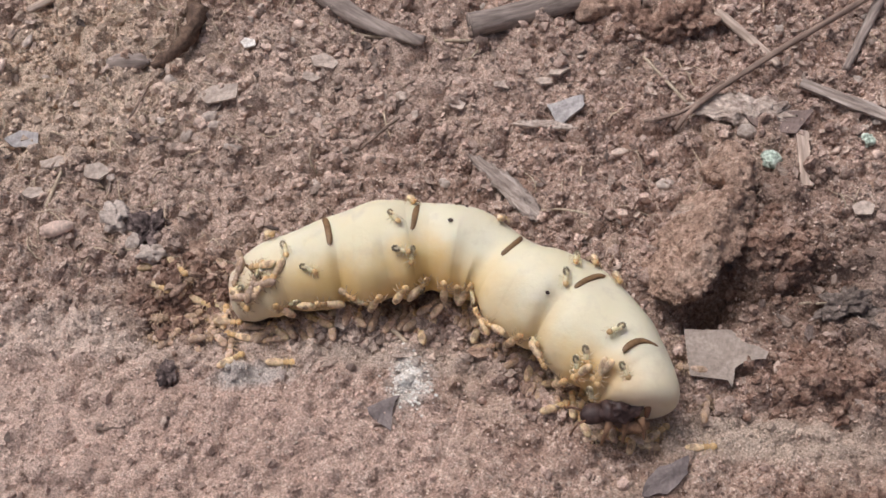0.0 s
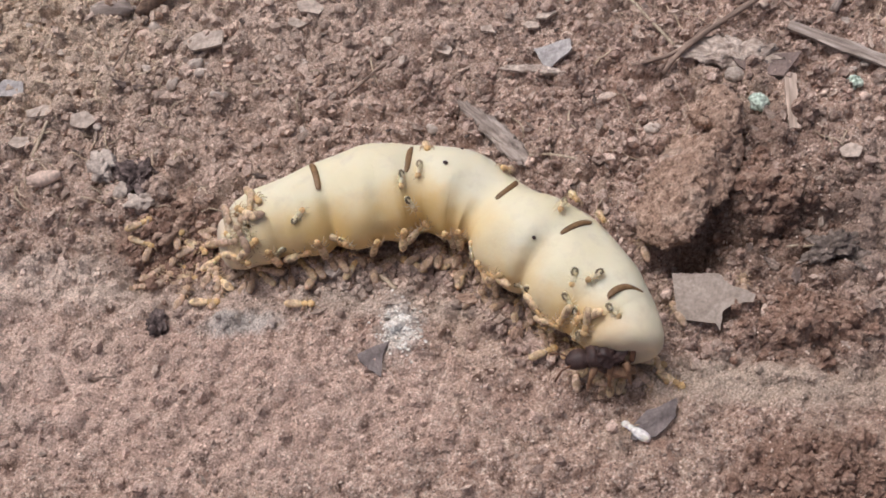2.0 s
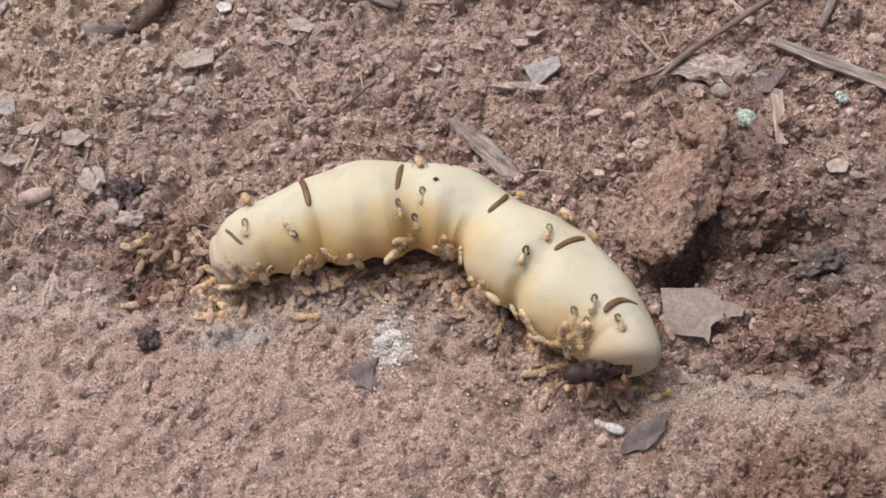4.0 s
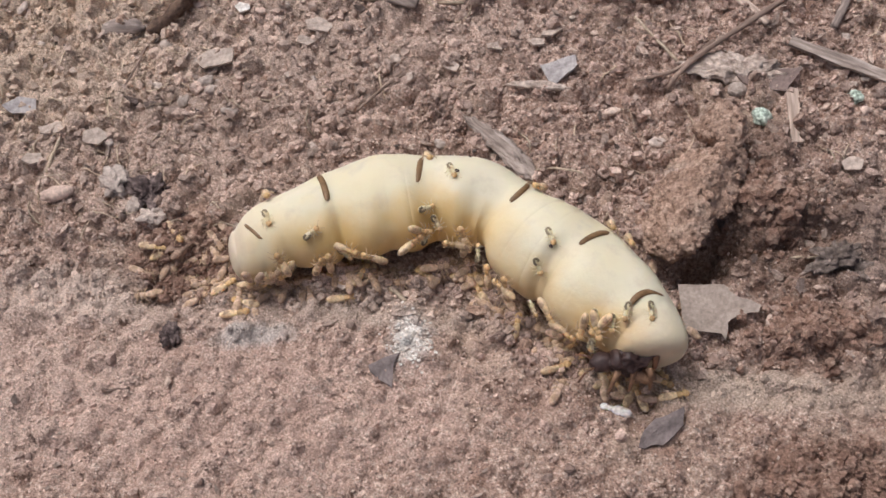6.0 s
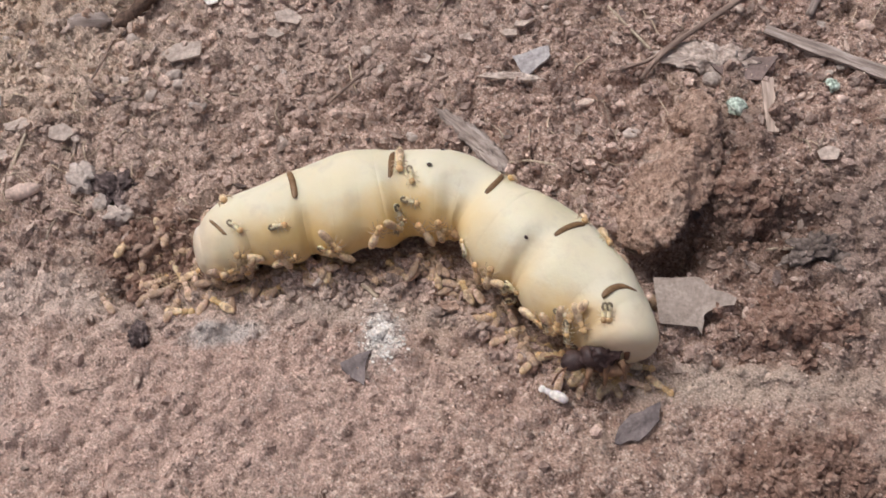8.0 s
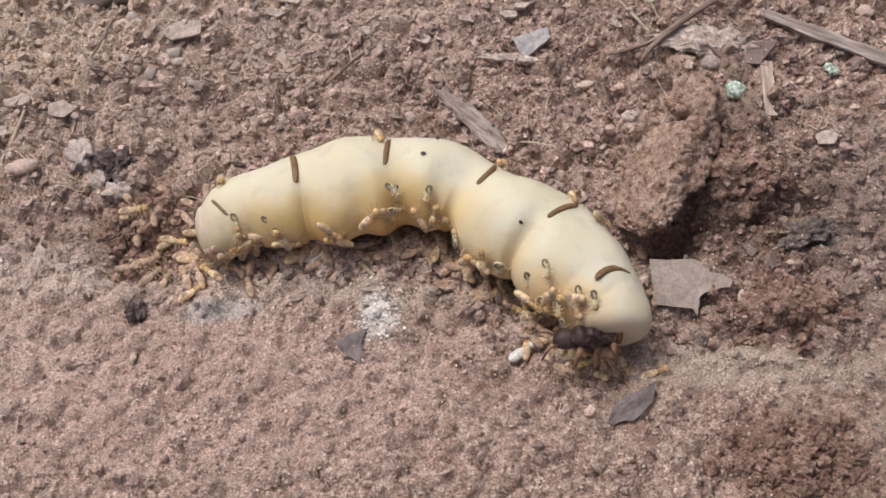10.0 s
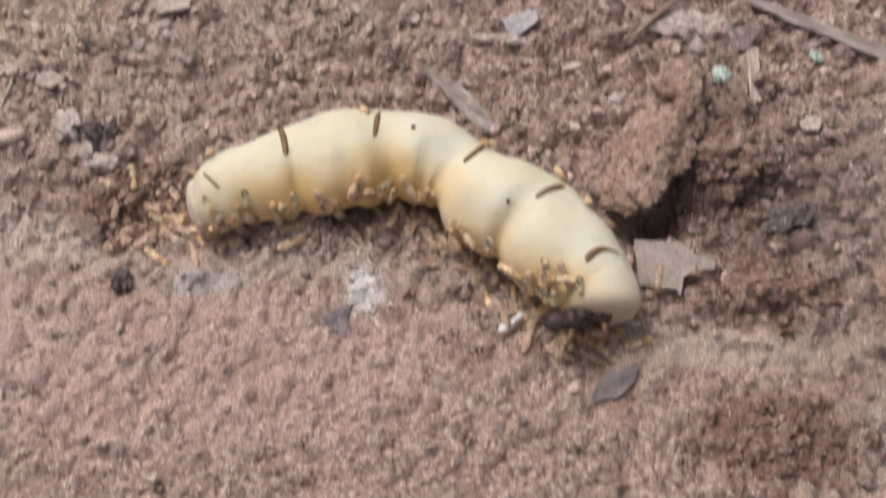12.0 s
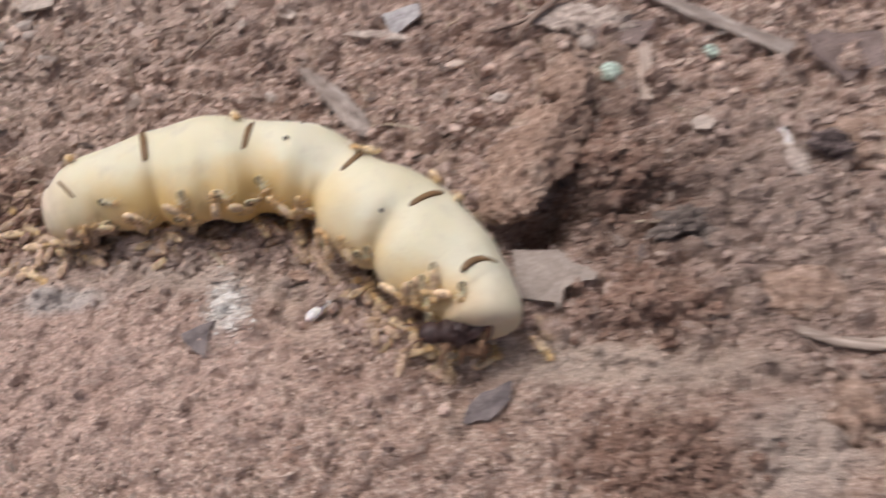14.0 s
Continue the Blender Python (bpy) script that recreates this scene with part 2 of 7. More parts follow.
TERGITE = material("brown_tergite", [(0.3, (0.14, 0.08, 0.035)), (0.7, (0.25, 0.15, 0.07))], scale=500, rough=0.45, spec=0.4, bump=(1500, 0.3, 0.0002))
DARKHEAD = material("dark_chitin", [(0.3, (0.025, 0.014, 0.014)), (0.6, (0.07, 0.04, 0.035)), (0.8, (0.15, 0.085, 0.06))], scale=500, rough=0.5, spec=0.4)
REDCHITIN = material("reddish_chitin", [(0.3, (0.10, 0.045, 0.028)), (0.7, (0.20, 0.10, 0.055))], scale=400, rough=0.4, spec=0.5)
CHESTNUT = material("chestnut_chitin", [(0.3, (0.20, 0.11, 0.065)), (0.7, (0.36, 0.22, 0.13))], scale=400, rough=0.5, spec=0.4)
TAN = material("worker_tan", [(0.3, (0.38, 0.265, 0.185)), (0.6, (0.56, 0.415, 0.31))], scale=900, rough=0.5, subsurface=0.2, vary=0.25, spec=0.3)
GUT = material("worker_gut_grey", [(0.3, (0.15, 0.12, 0.075)), (0.6, (0.33, 0.27, 0.17))], scale=1300, rough=0.5, vary=0.3, spec=0.3)
BROWNGUT = material("worker_gut_brown", [(0.3, (0.33, 0.22, 0.14)), (0.6, (0.50, 0.36, 0.24))], scale=1300, rough=0.5, vary=0.3, spec=0.3)
AMBER = material("worker_amber", [(0.3, (0.54, 0.355, 0.165)), (0.7, (0.70, 0.495, 0.265))], scale=900, rough=0.45, subsurface=0.25, vary=0.2, spec=0.35)
BELLY = material("worker_belly", [(0.3, (0.60, 0.44, 0.26)), (0.7, (0.76, 0.60, 0.40))], scale=900, rough=0.45, subsurface=0.3, vary=0.2, spec=0.35)
PALE = material("worker_pale", [(0.3, (0.68, 0.58, 0.36)), (0.7, (0.74, 0.66, 0.45))], scale=700, rough=0.4, subsurface=0.4, vary=0.08, spec=0.4)
LEGC = material("worker_leg", [(0.3, (0.42, 0.30, 0.18)), (0.7, (0.56, 0.42, 0.28))], scale=700, rough=0.5)
CHALK = material("white_worker", [(0.3, (0.78, 0.72, 0.68)), (0.7, (0.90, 0.87, 0.84))], scale=500, rough=0.5, subsurface=0.2)


# ---- shapes ----
def hashed(ix, iy, seed):
    n = (ix * 374761393 + iy * 668265263 + seed * 974634777) & 0x7FFFFFFF
    n = ((n ^ (n >> 13)) * 1274126177) & 0x7FFFFFFF
    return ((n ^ (n >> 16)) & 0xFFFF) / 65535.0


def cloud(x, y, size, seed, octaves=4):
    """Fractal value noise about zero on arrays of places; size is the largest feature in metres."""
    total, amp, norm = 0, 1.0, 0
    for o in range(octaves):
        u, v = x / size * 2**o + 1000, y / size * 2**o + 1000
        i, j = np.floor(u).astype(np.int64), np.floor(v).astype(np.int64)
        a, b = u - i, v - j
        a, b = a * a * (3 - 2 * a), b * b * (3 - 2 * b)
        s = seed + o
        top = hashed(i, j, s) * (1 - a) + hashed(i + 1, j, s) * a
        low = hashed(i, j + 1, s) * (1 - a) + hashed(i + 1, j + 1, s) * a
        total = total + amp * (top * (1 - b) + low * b - 0.5) * 2
        norm += amp
        amp *= 0.55
    return total / norm


def smooth(a, b, v):
    t = np.clip((v - a) / (b - a), 0, 1)
    return t * t * (3 - 2 * t)


def mesh_of(name, verts, faces, mat=None, shade=True):
    me = bpy.data.meshes.new(name)
    me.from_pydata(verts, [], faces)
    if mat:
        me.materials.append(mat)
    me.polygons.foreach_set("use_smooth", [shade] * len(me.polygons))
    me.update()
    return me


def part(name, bm, mat, parent, label="", at=None):
    """Links a bmesh, or a mesh, as one object under a thing or a part."""
    me = bm
    if isinstance(bm, bmesh.types.BMesh):
        me = bpy.data.meshes.new(name)
        bm.to_mesh(me)
        bm.free()
        me.materials.append(mat)
        me.polygons.foreach_set("use_smooth", [True] * len(me.polygons))
    ob = new(name, me)
    ob.parent = parent
    if at is not None:
        ob.matrix_basis = at
    if label:
        tagged(ob, label)
    return ob


def thing(name, at, label, category, group="", kind=""):
    ob = new(name)
    ob.empty_display_size = 0.002
    ob.matrix_basis = at
    return tagged(ob, label, category, group, kind)


def solid(name, bm, mat, at, label, category, group="", kind="", shade=True):
    me = bm
    if isinstance(bm, bmesh.types.BMesh):
        me = bpy.data.meshes.new(name)
        bm.to_mesh(me)
        bm.free()
        me.materials.append(mat)
        me.polygons.foreach_set("use_smooth", [shade] * len(me.polygons))
    ob = new(name, me)
    ob.matrix_basis = at
    return tagged(ob, label, category, group, kind)


def lump(size, seed, detail=3, rough=0.25, feature=1.2, sharp=0.0):
    """An uneven rounded lump with half-sizes size."""
    bm = bmesh.new()
    bmesh.ops.create_icosphere(bm, subdivisions=detail, radius=1)
    off = Vector((seed * 7.3, seed * 3.1, seed * 5.7))
    for v in bm.verts:
        d = v.co.normalized()
        k = 1 + rough * noise.fractal(d * feature + off, 0.9, 2.0, 5) + 0.35 * rough * noise.noise(d * feature * 4 + off)
        if sharp:
            k -= sharp * abs(noise.noise(d * feature * 1.7 + off))
        v.co = Vector((d.x * size[0], d.y * size[1], d.z * size[2])) * k
    return bm


def tube(points, radii, sides=8, squash=1.0, seed=0, knots=0.0):
    """A tapered tube along points, closed at the ends."""
    bm = bmesh.new()
    rings = []
    pts = [Vector(p) for p in points]
    for i, p in enumerate(pts):
        d = (pts[min(i + 1, len(pts) - 1)] - pts[max(i - 1, 0)]).normalized()
        a = d.cross(Vector((0, 0, 1)))
        a = a.normalized() if a.length > 1e-4 else Vector((1, 0, 0))
        b = d.cross(a).normalized()
        ring = []
        for k in range(sides):
            w = 2 * math.pi * k / sides
            r = radii[i] * (1 + knots * noise.noise(Vector((i * 0.7 + seed, k * 0.9, seed))))
            ring.append(bm.verts.new(p + a * r * math.cos(w) + b * r * squash * math.sin(w)))
        rings.append(ring)
    for r0, r1 in zip(rings, rings[1:]):
        for k in range(sides):
            bm.faces.new((r0[k], r0[(k + 1) % sides], r1[(k + 1) % sides], r1[k]))
    bm.faces.new(rings[0][::-1])
    bm.faces.new(rings[-1])
    bmesh.ops.recalc_face_normals(bm, faces=bm.faces)
    return bm


def curve_points(ends, count, wobble=0.0, seed=0):
    """Points along a smooth line through ends, with a little wobble."""
    out = []
    ends = [Vector(e) for e in ends]
    n = len(ends) - 1
    for i in range(count):
        u = i / (count - 1) * n
        k = min(int(u), n - 1)
        f = u - k
        p0, p1, p2, p3 = ends[max(k - 1, 0)], ends[k], ends[k + 1], ends[min(k + 2, n)]
        q = 0.5 * (2 * p1 + (p2 - p0) * f + (2 * p0 - 5 * p1 + 4 * p2 - p3) * f * f + (3 * p1 - p0 - 3 * p2 + p3) * f**3)
        out.append(q + wobble * noise.noise_vector(Vector((i * 0.4, seed * 3.3, 0))))
    return out


def flake(outline, thick, bend=0.0, seed=0, rough=0.0003, cuts=4):
    """A thin curled plate with the outline given in metres about its middle."""
    bm = bmesh.new()
    pts = []
    for i, (x, y) in enumerate(outline):
        x2, y2 = outline[(i + 1) % len(outline)]
        for k in range(cuts):
            f = k / cuts
            e = noise.noise_vector(Vector((i + f, seed * 2.7, 1.3))) * rough * 1.6
            pts.append((x + (x2 - x) * f + e.x, y + (y2 - y) * f + e.y))
    cx, cy = sum(p[0] for p in pts) / len(pts), sum(p[1] for p in pts) / len(pts)

    def height(x, y):
        return bend * (x * x - 0.4 * y * y) + rough * noise.noise(Vector((x * 260, y * 260, seed)))

    levels = []
    for side in (0, 1):
        rings = []
        for f in (1.0, 0.66, 0.33):
            rings.append([bm.verts.new((cx + (x - cx) * f, cy + (y - cy) * f, height(cx + (x - cx) * f, cy + (y - cy) * f) + side * thick)) for x, y in pts])
        mid = bm.verts.new((cx, cy, height(cx, cy) + side * thick))
        n = len(pts)
        for r0, r1 in zip(rings, rings[1:]):
            for k in range(n):
                bm.faces.new((r0[k], r0[(k + 1) % n], r1[(k + 1) % n], r1[k]))
        for k in range(n):
            bm.faces.new((rings[-1][k], rings[-1][(k + 1) % n], mid))
        levels.append(rings[0])
    n = len(pts)
    for k in range(n):
        bm.faces.new((levels[0][k], levels[0][(k + 1) % n], levels[1][(k + 1) % n], levels[1][k]))
    bmesh.ops.recalc_face_normals(bm, faces=bm.faces)
    return bm


# ---- the queen's form ----
SPINE = [(-0.0400, 0.0048, 0.0049), (-0.0380, 0.0053, 0.0060), (-0.0357, 0.0062, 0.0067), (-0.0325, 0.0076, 0.0074),
         (-0.0284, 0.0090, 0.0078), (-0.0234, 0.0104, 0.0084), (-0.0195, 0.0113, 0.0085), (-0.0136, 0.0116, 0.0096),
         (-0.0093, 0.0122, 0.0095), (-0.0052, 0.0128, 0.0088), (0.0009, 0.0125, 0.0088), (0.0055, 0.0113, 0.0084),
         (0.0092, 0.0092, 0.0081), (0.0133, 0.0043, 0.0093), (0.0173, 0.0008, 0.0099), (0.0208, -0.0020, 0.0097),
         (0.0247, -0.0068, 0.0098), (0.0278, -0.0103, 0.0092), (0.0297, -0.0130, 0.0082), (0.0315, -0.0156, 0.0074)]
FLAT, SINK = 0.93, 0.0008
NODES = (0.0, 3.2, 5.6, 9.4, 12.3, 15.0, 19.0)  # places along SPINE whose motion is known
JOINTS = (0.0, 1.7, 3.2, 4.4, 5.6, 6.5, 7.4, 8.4, 9.4, 10.3, 11.2, 12.3, 13.2, 14.1, 15.0, 16.0, 17.1, 19.0)  # where one lobe meets the next


def spine(u):
    """Middle (x, y) and radius of the body at u, a place along SPINE."""
    n = len(SPINE) - 1
    u = min(max(u, 0.0), n)
    k = min(int(u), n - 1)
    f = u - k
    p0, p1, p2, p3 = (np.array(SPINE[min(max(i, 0), n)]) for i in (k - 1, k, k + 1, k + 2))
    return 0.5 * (2 * p1 + (p2 - p0) * f + (2 * p0 - 5 * p1 + 4 * p2 - p3) * f * f + (3 * p1 - p0 - 3 * p2 + p3) * f**3)


def ahead(u):
    d = (spine(u + 0.6) - spine(u - 0.6))[:2]
    return d / np.linalg.norm(d)


CREASES = ((1.7, 0.5), (3.2, 0.75), (5.6, 0.8), (7.4, 0.7), (9.4, 1.0), (11.0, 0.6), (12.3, 1.1), (15.0, 0.65), (17.2, 0.3))  # folds between the pouches of the lower side
NOTCHES = ((9.8, 0.020), (12.35, 0.050), (16.4, 0.028))  # dips of the back


def rise(u):
    """The front end is held a little off the soil."""
    return 0.0025 * float(smooth(16.0, 19.0, u))


def skin(u, angle, lift=0.0, narrow=1.0):
    """A place on the queen's skin: angle 0 behind, 90 on top, 180 in front; lift metres above it."""
    x, y, r = spine(u)
    tx, ty = ahead(u)
    a = radians(angle)
    low = float(smooth(55, 140, angle if angle < 250 else 0))
    back = float(smooth(75, 25, angle if angle < 250 else 360 - angle))
    for at, deep in CREASES:
        narrow -= deep * (0.006 + 0.150 * low) * math.exp(-(((u - at) / 0.50) ** 2))
    for at, deep in NOTCHES:
        narrow -= deep * (0.35 + 0.65 * back) * math.exp(-(((u - at) / 0.75) ** 2))
    wave = 0.012 * low * math.sin(u * 2.9) * math.sin(u * 1.3 + 1)
    z0 = FLAT * r - SINK + rise(u)
    rr = r * (narrow + wave) + lift
    return np.array((x - ty * rr * math.cos(a), y + tx * rr * math.cos(a), z0 + FLAT * rr * math.sin(a)))


# ---- ground ----
LEDGE = [(-0.12, 0.004), (-0.07, -0.001), (-0.0316, -0.0029), (-0.0169, -0.0037), (-0.0002, -0.0074), (0.011, -0.0132), (0.020, -0.0189),
         (0.0296, -0.0254), (0.040, -0.0235), (0.0535, -0.0170), (0.0724, -0.0216), (0.10, -0.026), (0.13, -0.03)]


def ground_grid():
    fine = 0.0004

    def axis(lo, hi):
        inner = np.arange(lo, hi + fine / 2, fine)
        grow = fine * 1.45 ** np.arange(1, 31)
        return np.concatenate([lo - np.cumsum(grow)[::-1], inner, hi + np.cumsum(grow)])

    return axis(-0.114, 0.122), axis(-0.056, 0.094)


GX, GY = ground_grid()


def ground_heights():
    x, y = np.meshgrid(GX, GY)
    rng = np.random.default_rng(5)
    near = smooth(0.35, 0.1, np.hypot(x, y))
    lx, ly = zip(*LEDGE)
    edge = np.interp(x, lx, ly) + 0.0012 * cloud(x, y, 0.009, 3)
    front = smooth(0.0015, -0.0035, y - edge)
    z = 0.0016 * cloud(x, y, 0.03, 11) + (0.0015 + 0.0002 * front) * cloud(x, y, 0.007, 21) + 0.0006 * cloud(x, y, 0.0024, 31)
    z += 0.0012 * front - 0.0006
    # crumbs pressed into the surface
    bump = np.zeros_like(z)
    for _ in range(26000):
        cx, cy = rng.uniform(-0.112, 0.12), rng.uniform(-0.054, 0.092)
        inside = cy < np.interp(cx, lx, ly)
        r = min(0.00042 + rng.exponential(0.00048), 0.0032) if inside else min(0.00045 + rng.exponential(0.0006), 0.0032)
        h = r * rng.uniform(0.5, 1.5) * (0.62 if inside else 1.0)
        i0, i1 = np.searchsorted(GX, (cx - r, cx + r))
        j0, j1 = np.searchsorted(GY, (cy - r, cy + r))
        if i1 <= i0 or j1 <= j0:
            continue
        q = rng.uniform(0.7, 1.4)
        d = (((GX[None, i0:i1] - cx) / r) ** 2 * q + ((GY[j0:j1, None] - cy) / r) ** 2 / q)
        np.maximum(bump[j0:j1, i0:i1], h * np.sqrt(np.clip(1 - d, 0, 1)), out=bump[j0:j1, i0:i1])
    z += bump
    z -= np.mean(z[(np.abs(x) < 0.09) & (y > 0.0) & (y < 0.07)])
    # hollows: under the overhanging clod, between the mounds, at the queen's tail
    for cx, cy, rx, ry, turn, deep in ((0.0460, 0.0046, 0.0056, 0.0034, 40, 0.0095), (0.0430, 0.0028, 0.007, 0.0034, 25, 0.004), (0.0590, 0.0066, 0.0085, 0.0009, 15, 0.0032), (0.0672, 0.0040, 0.0040, 0.0010, 27, 0.0030),
                                       (0.058, -0.003, 0.008, 0.002, -20, 0.002), (-0.051, 0.004, 0.008, 0.006, 0, 0.003), (0.071, -0.008, 0.006, 0.0014, -25, 0.003),
                                       (-0.004, -0.001, 0.030, 0.004, -8, 0.0006), (0.018, -0.012, 0.013, 0.004, -50, 0.0005), (0.072, -0.040, 0.012, 0.005, -30, 0.0012)):
        a = radians(turn)
        u, v = (x - cx) * math.cos(a) + (y - cy) * math.sin(a), -(x - cx) * math.sin(a) + (y - cy) * math.cos(a)
        z -= deep * np.exp(-((u / rx) ** 2 + (v / ry) ** 2))
    for cx, cy, rx, ry, tall in ((0.062, -0.036, 0.012, 0.008, 0.002), (-0.080, 0.060, 0.020, 0.016, 0.0012), (0.0586, 0.0140, 0.0080, 0.0052, 0.0064), (0.0605, 0.0240, 0.0060, 0.0080, 0.0032), (0.0655, -0.0122, 0.0078, 0.0046, 0.0042), (0.072, -0.0105, 0.004, 0.004, 0.0020)):
        z += tall * np.exp(-(((x - cx) / rx) ** 2 + ((y - cy) / ry) ** 2))
    # the bed on which the queen lies
    for u in np.linspace(0, len(SPINE) - 1, 40):
        sx, sy, r = spine(u)
        d = np.hypot(x - sx, y - sy)
        z = np.where(d < r * 0.8, np.minimum(z, -0.0006), z)
    far = np.hypot(x, y)
    z = z * near + (1 - near) * 0.12 * cloud(x, y, 6.0, 61) * smooth(1, 8, far)
    return z


GZ = ground_heights()


def ground_at(x, y):
    i, j = int(np.searchsorted(GX, x)) - 1, int(np.searchsorted(GY, y)) - 1
    a, b = (x - GX[i]) / (GX[i + 1] - GX[i]), (y - GY[j]) / (GY[j + 1] - GY[j])
    return float((GZ[j, i] * (1 - a) + GZ[j, i + 1] * a) * (1 - b) + (GZ[j + 1, i] * (1 - a) + GZ[j + 1, i + 1] * a) * b)


def ground():
    ny, nx = GZ.shape
    x, y = np.meshgrid(GX, GY)
    co = np.stack([x, y, GZ], -1).reshape(-1, 3)
    i = np.arange(nx * ny).reshape(ny, nx)
    quads = np.stack([i[:-1, :-1], i[:-1, 1:], i[1:, 1:], i[1:, :-1]], -1).reshape(-1, 4)
    me = bpy.data.meshes.new("ground")
    me.vertices.add(len(co))
    me.vertices.foreach_set("co", co.ravel())
    me.loops.add(quads.size)
    me.loops.foreach_set("vertex_index", quads.ravel())
    me.polygons.add(len(quads))
    me.polygons.foreach_set("loop_start", np.arange(0, quads.size, 4))
    me.polygons.foreach_set("use_smooth", np.ones(len(quads), bool))
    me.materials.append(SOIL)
    me.update(calc_edges=True)
    me.validate()
    return tagged(new("ground", me), "reddish brown crumbly bare soil with dry litter", "soil", kind="structure")


ground()


def scatter(name, label, category, mat, count, shapes, places, sizes, seed, tilt=180, sink=0.3):
    """Many small pieces in one mesh: stuff that nobody could count."""
    rng = np.random.default_rng(seed)
    verts, faces, base = [], [], 0
    for _ in range(count):
        got = places(rng)
        if got is None:
            continue
        x, y = got
        v, f = shapes[rng.integers(len(shapes))]
        s = sizes(rng, x, y)
        if s <= 0:
            continue
        m = np.array(Euler([radians(rng.uniform(-tilt, tilt)), radians(rng.uniform(-tilt, tilt)), rng.uniform(0, 6.283)]).to_matrix())
        w = (v * s) @ m.T
        w += (x, y, ground_at(x, y) + s * (1 - 2 * sink) * 0.5)
        verts.append(w)
        faces += [tuple(k + base for k in q) for q in f]
        base += len(v)
    me = mesh_of(name, np.concatenate(verts).tolist(), faces, mat, shade=False)
    return tagged(new(name, me), label, category, kind="stuff")


def shape_data(bm):
    bm.verts.index_update()
    v = np.array([p.co[:] for p in bm.verts])
    f = [tuple(p.index for p in q.verts) for q in bm.faces]
    bm.free()
    return v, f


def clear_of_queen(x, y, gap=0.0):
    for u in np.linspace(0, len(SPINE) - 1, 24):
        sx, sy, r = spine(u)
        if math.hypot(x - sx, y - sy) < r * 0.85 + gap:
            return False
    return True


def anywhere(rng):
    x, y = rng.uniform(-0.112, 0.12), rng.uniform(-0.054, 0.092)
    return (x, y) if clear_of_queen(x, y) else None


def behind_ledge(rng):
    got = anywhere(rng)
    if got is None:
        return None
    lx, ly = zip(*LEDGE)
    x, y = got
    if y < np.interp(x, lx, ly) and rng.random() < 0.82:
        return None
    return got


def beyond_ledge(rng):
    x, y = rng.uniform(-0.112, 0.12), rng.uniform(-0.03, 0.092)
    lx, ly = zip(*LEDGE)
    return (x, y) if y > np.interp(x, lx, ly) + 0.004 and clear_of_queen(x, y) else None


def by_queen(rng):
    """The loose crumbs in the hollow along the queen's front."""
    u, k = rng.uniform(2, 18), rng.uniform(0.95, 1.7)
    x, y, r = spine(u)
    tx, ty = ahead(u)
    return x + ty * r * k, y - tx * r * k


CRUMBS = [shape_data(lump((1, rng_y, rng_z), s, detail=2 if s < 6 else 1, rough=0.7, feature=1.6, sharp=0.3)) for s, rng_y, rng_z in
          ((1, 0.8, 0.7), (2, 0.9, 0.8), (3, 0.7, 0.9), (4, 1.0, 0.7), (5, 0.8, 0.8), (6, 0.9, 0.7), (7, 0.75, 0.8), (8, 0.9, 0.9), (9, 0.7, 0.7))]
scatter("soil_crumbs", "loose reddish brown soil crumbs strewn over the ground", "soil crumbs", CRUMB, 18000, CRUMBS, behind_ledge,
        lambda rng, x, y: min(0.00022 + rng.exponential(0.00031 if y > 0.015 else 0.00025), 0.0016), 7, sink=0.25)
scatter("fine_soil_grains", "fine sandy grains on the packed soil", "soil grains", CRUMB, 24000, CRUMBS[5:], anywhere,
        lambda rng, x, y: rng.uniform(0.00014, 0.00042), 8, sink=0.2)
scatter("sand_grains", "pale sand grains strewn on the soil", "sand grains", SAND, 8000, CRUMBS[5:], anywhere,
        lambda rng, x, y: rng.uniform(0.00012, 0.00034), 18, sink=0.2)
scatter("dug_crumbs", "loose dark red-brown crumbs dug up at the queen's tail", "soil crumbs", REDCLOD, 700, CRUMBS,
        lambda rng: (rng.normal(-0.0515, 0.0042), rng.normal(0.0075, 0.0038)), lambda rng, x, y: min(0.0003 + rng.exponential(0.0004), 0.0016), 19, sink=0.15)
scatter("mound_crumbs", "crumbling dark red-brown soil lumps on the low mounds", "soil crumbs", REDCLOD, 1200, CRUMBS,
        lambda rng: ((rng.normal(0.064, 0.006), rng.normal(-0.041, 0.0035)), (rng.normal(0.0645, 0.0055), rng.normal(-0.0115, 0.0032)), (rng.normal(0.0600, 0.0045), rng.normal(0.0135, 0.0035)))[int(rng.integers(3))],
        lambda rng, x, y: min(0.0003 + rng.exponential(0.0004), 0.0020), 29, sink=0.35)
scatter("hollow_crumbs", "loose soil crumbs along the edge of the queen", "soil crumbs", CRUMB, 420, CRUMBS, by_queen,
        lambda rng, x, y: rng.uniform(0.0003, 0.0013), 9, sink=0.3)


def chips():
    out = []
    for s in range(6):
        rng = random.Random(s)
        n = rng.randint(4, 6)
        pts = [(math.cos(6.283 * k / n) * rng.uniform(0.6, 1.2), math.sin(6.283 * k / n) * rng.uniform(0.3, 0.7)) for k in range(n)]
        out.append(shape_data(flake(pts, 0.16, 0.15, s, 0.14, cuts=3)))
    return out


scatter("leaf_litter", "small pale dry leaf and bark flakes on the soil", "leaf litter", LITTER, 2300, chips(), behind_ledge,
        lambda rng, x, y: min(0.0004 + rng.exponential(0.00042), 0.0018), 10, tilt=38, sink=0.1)


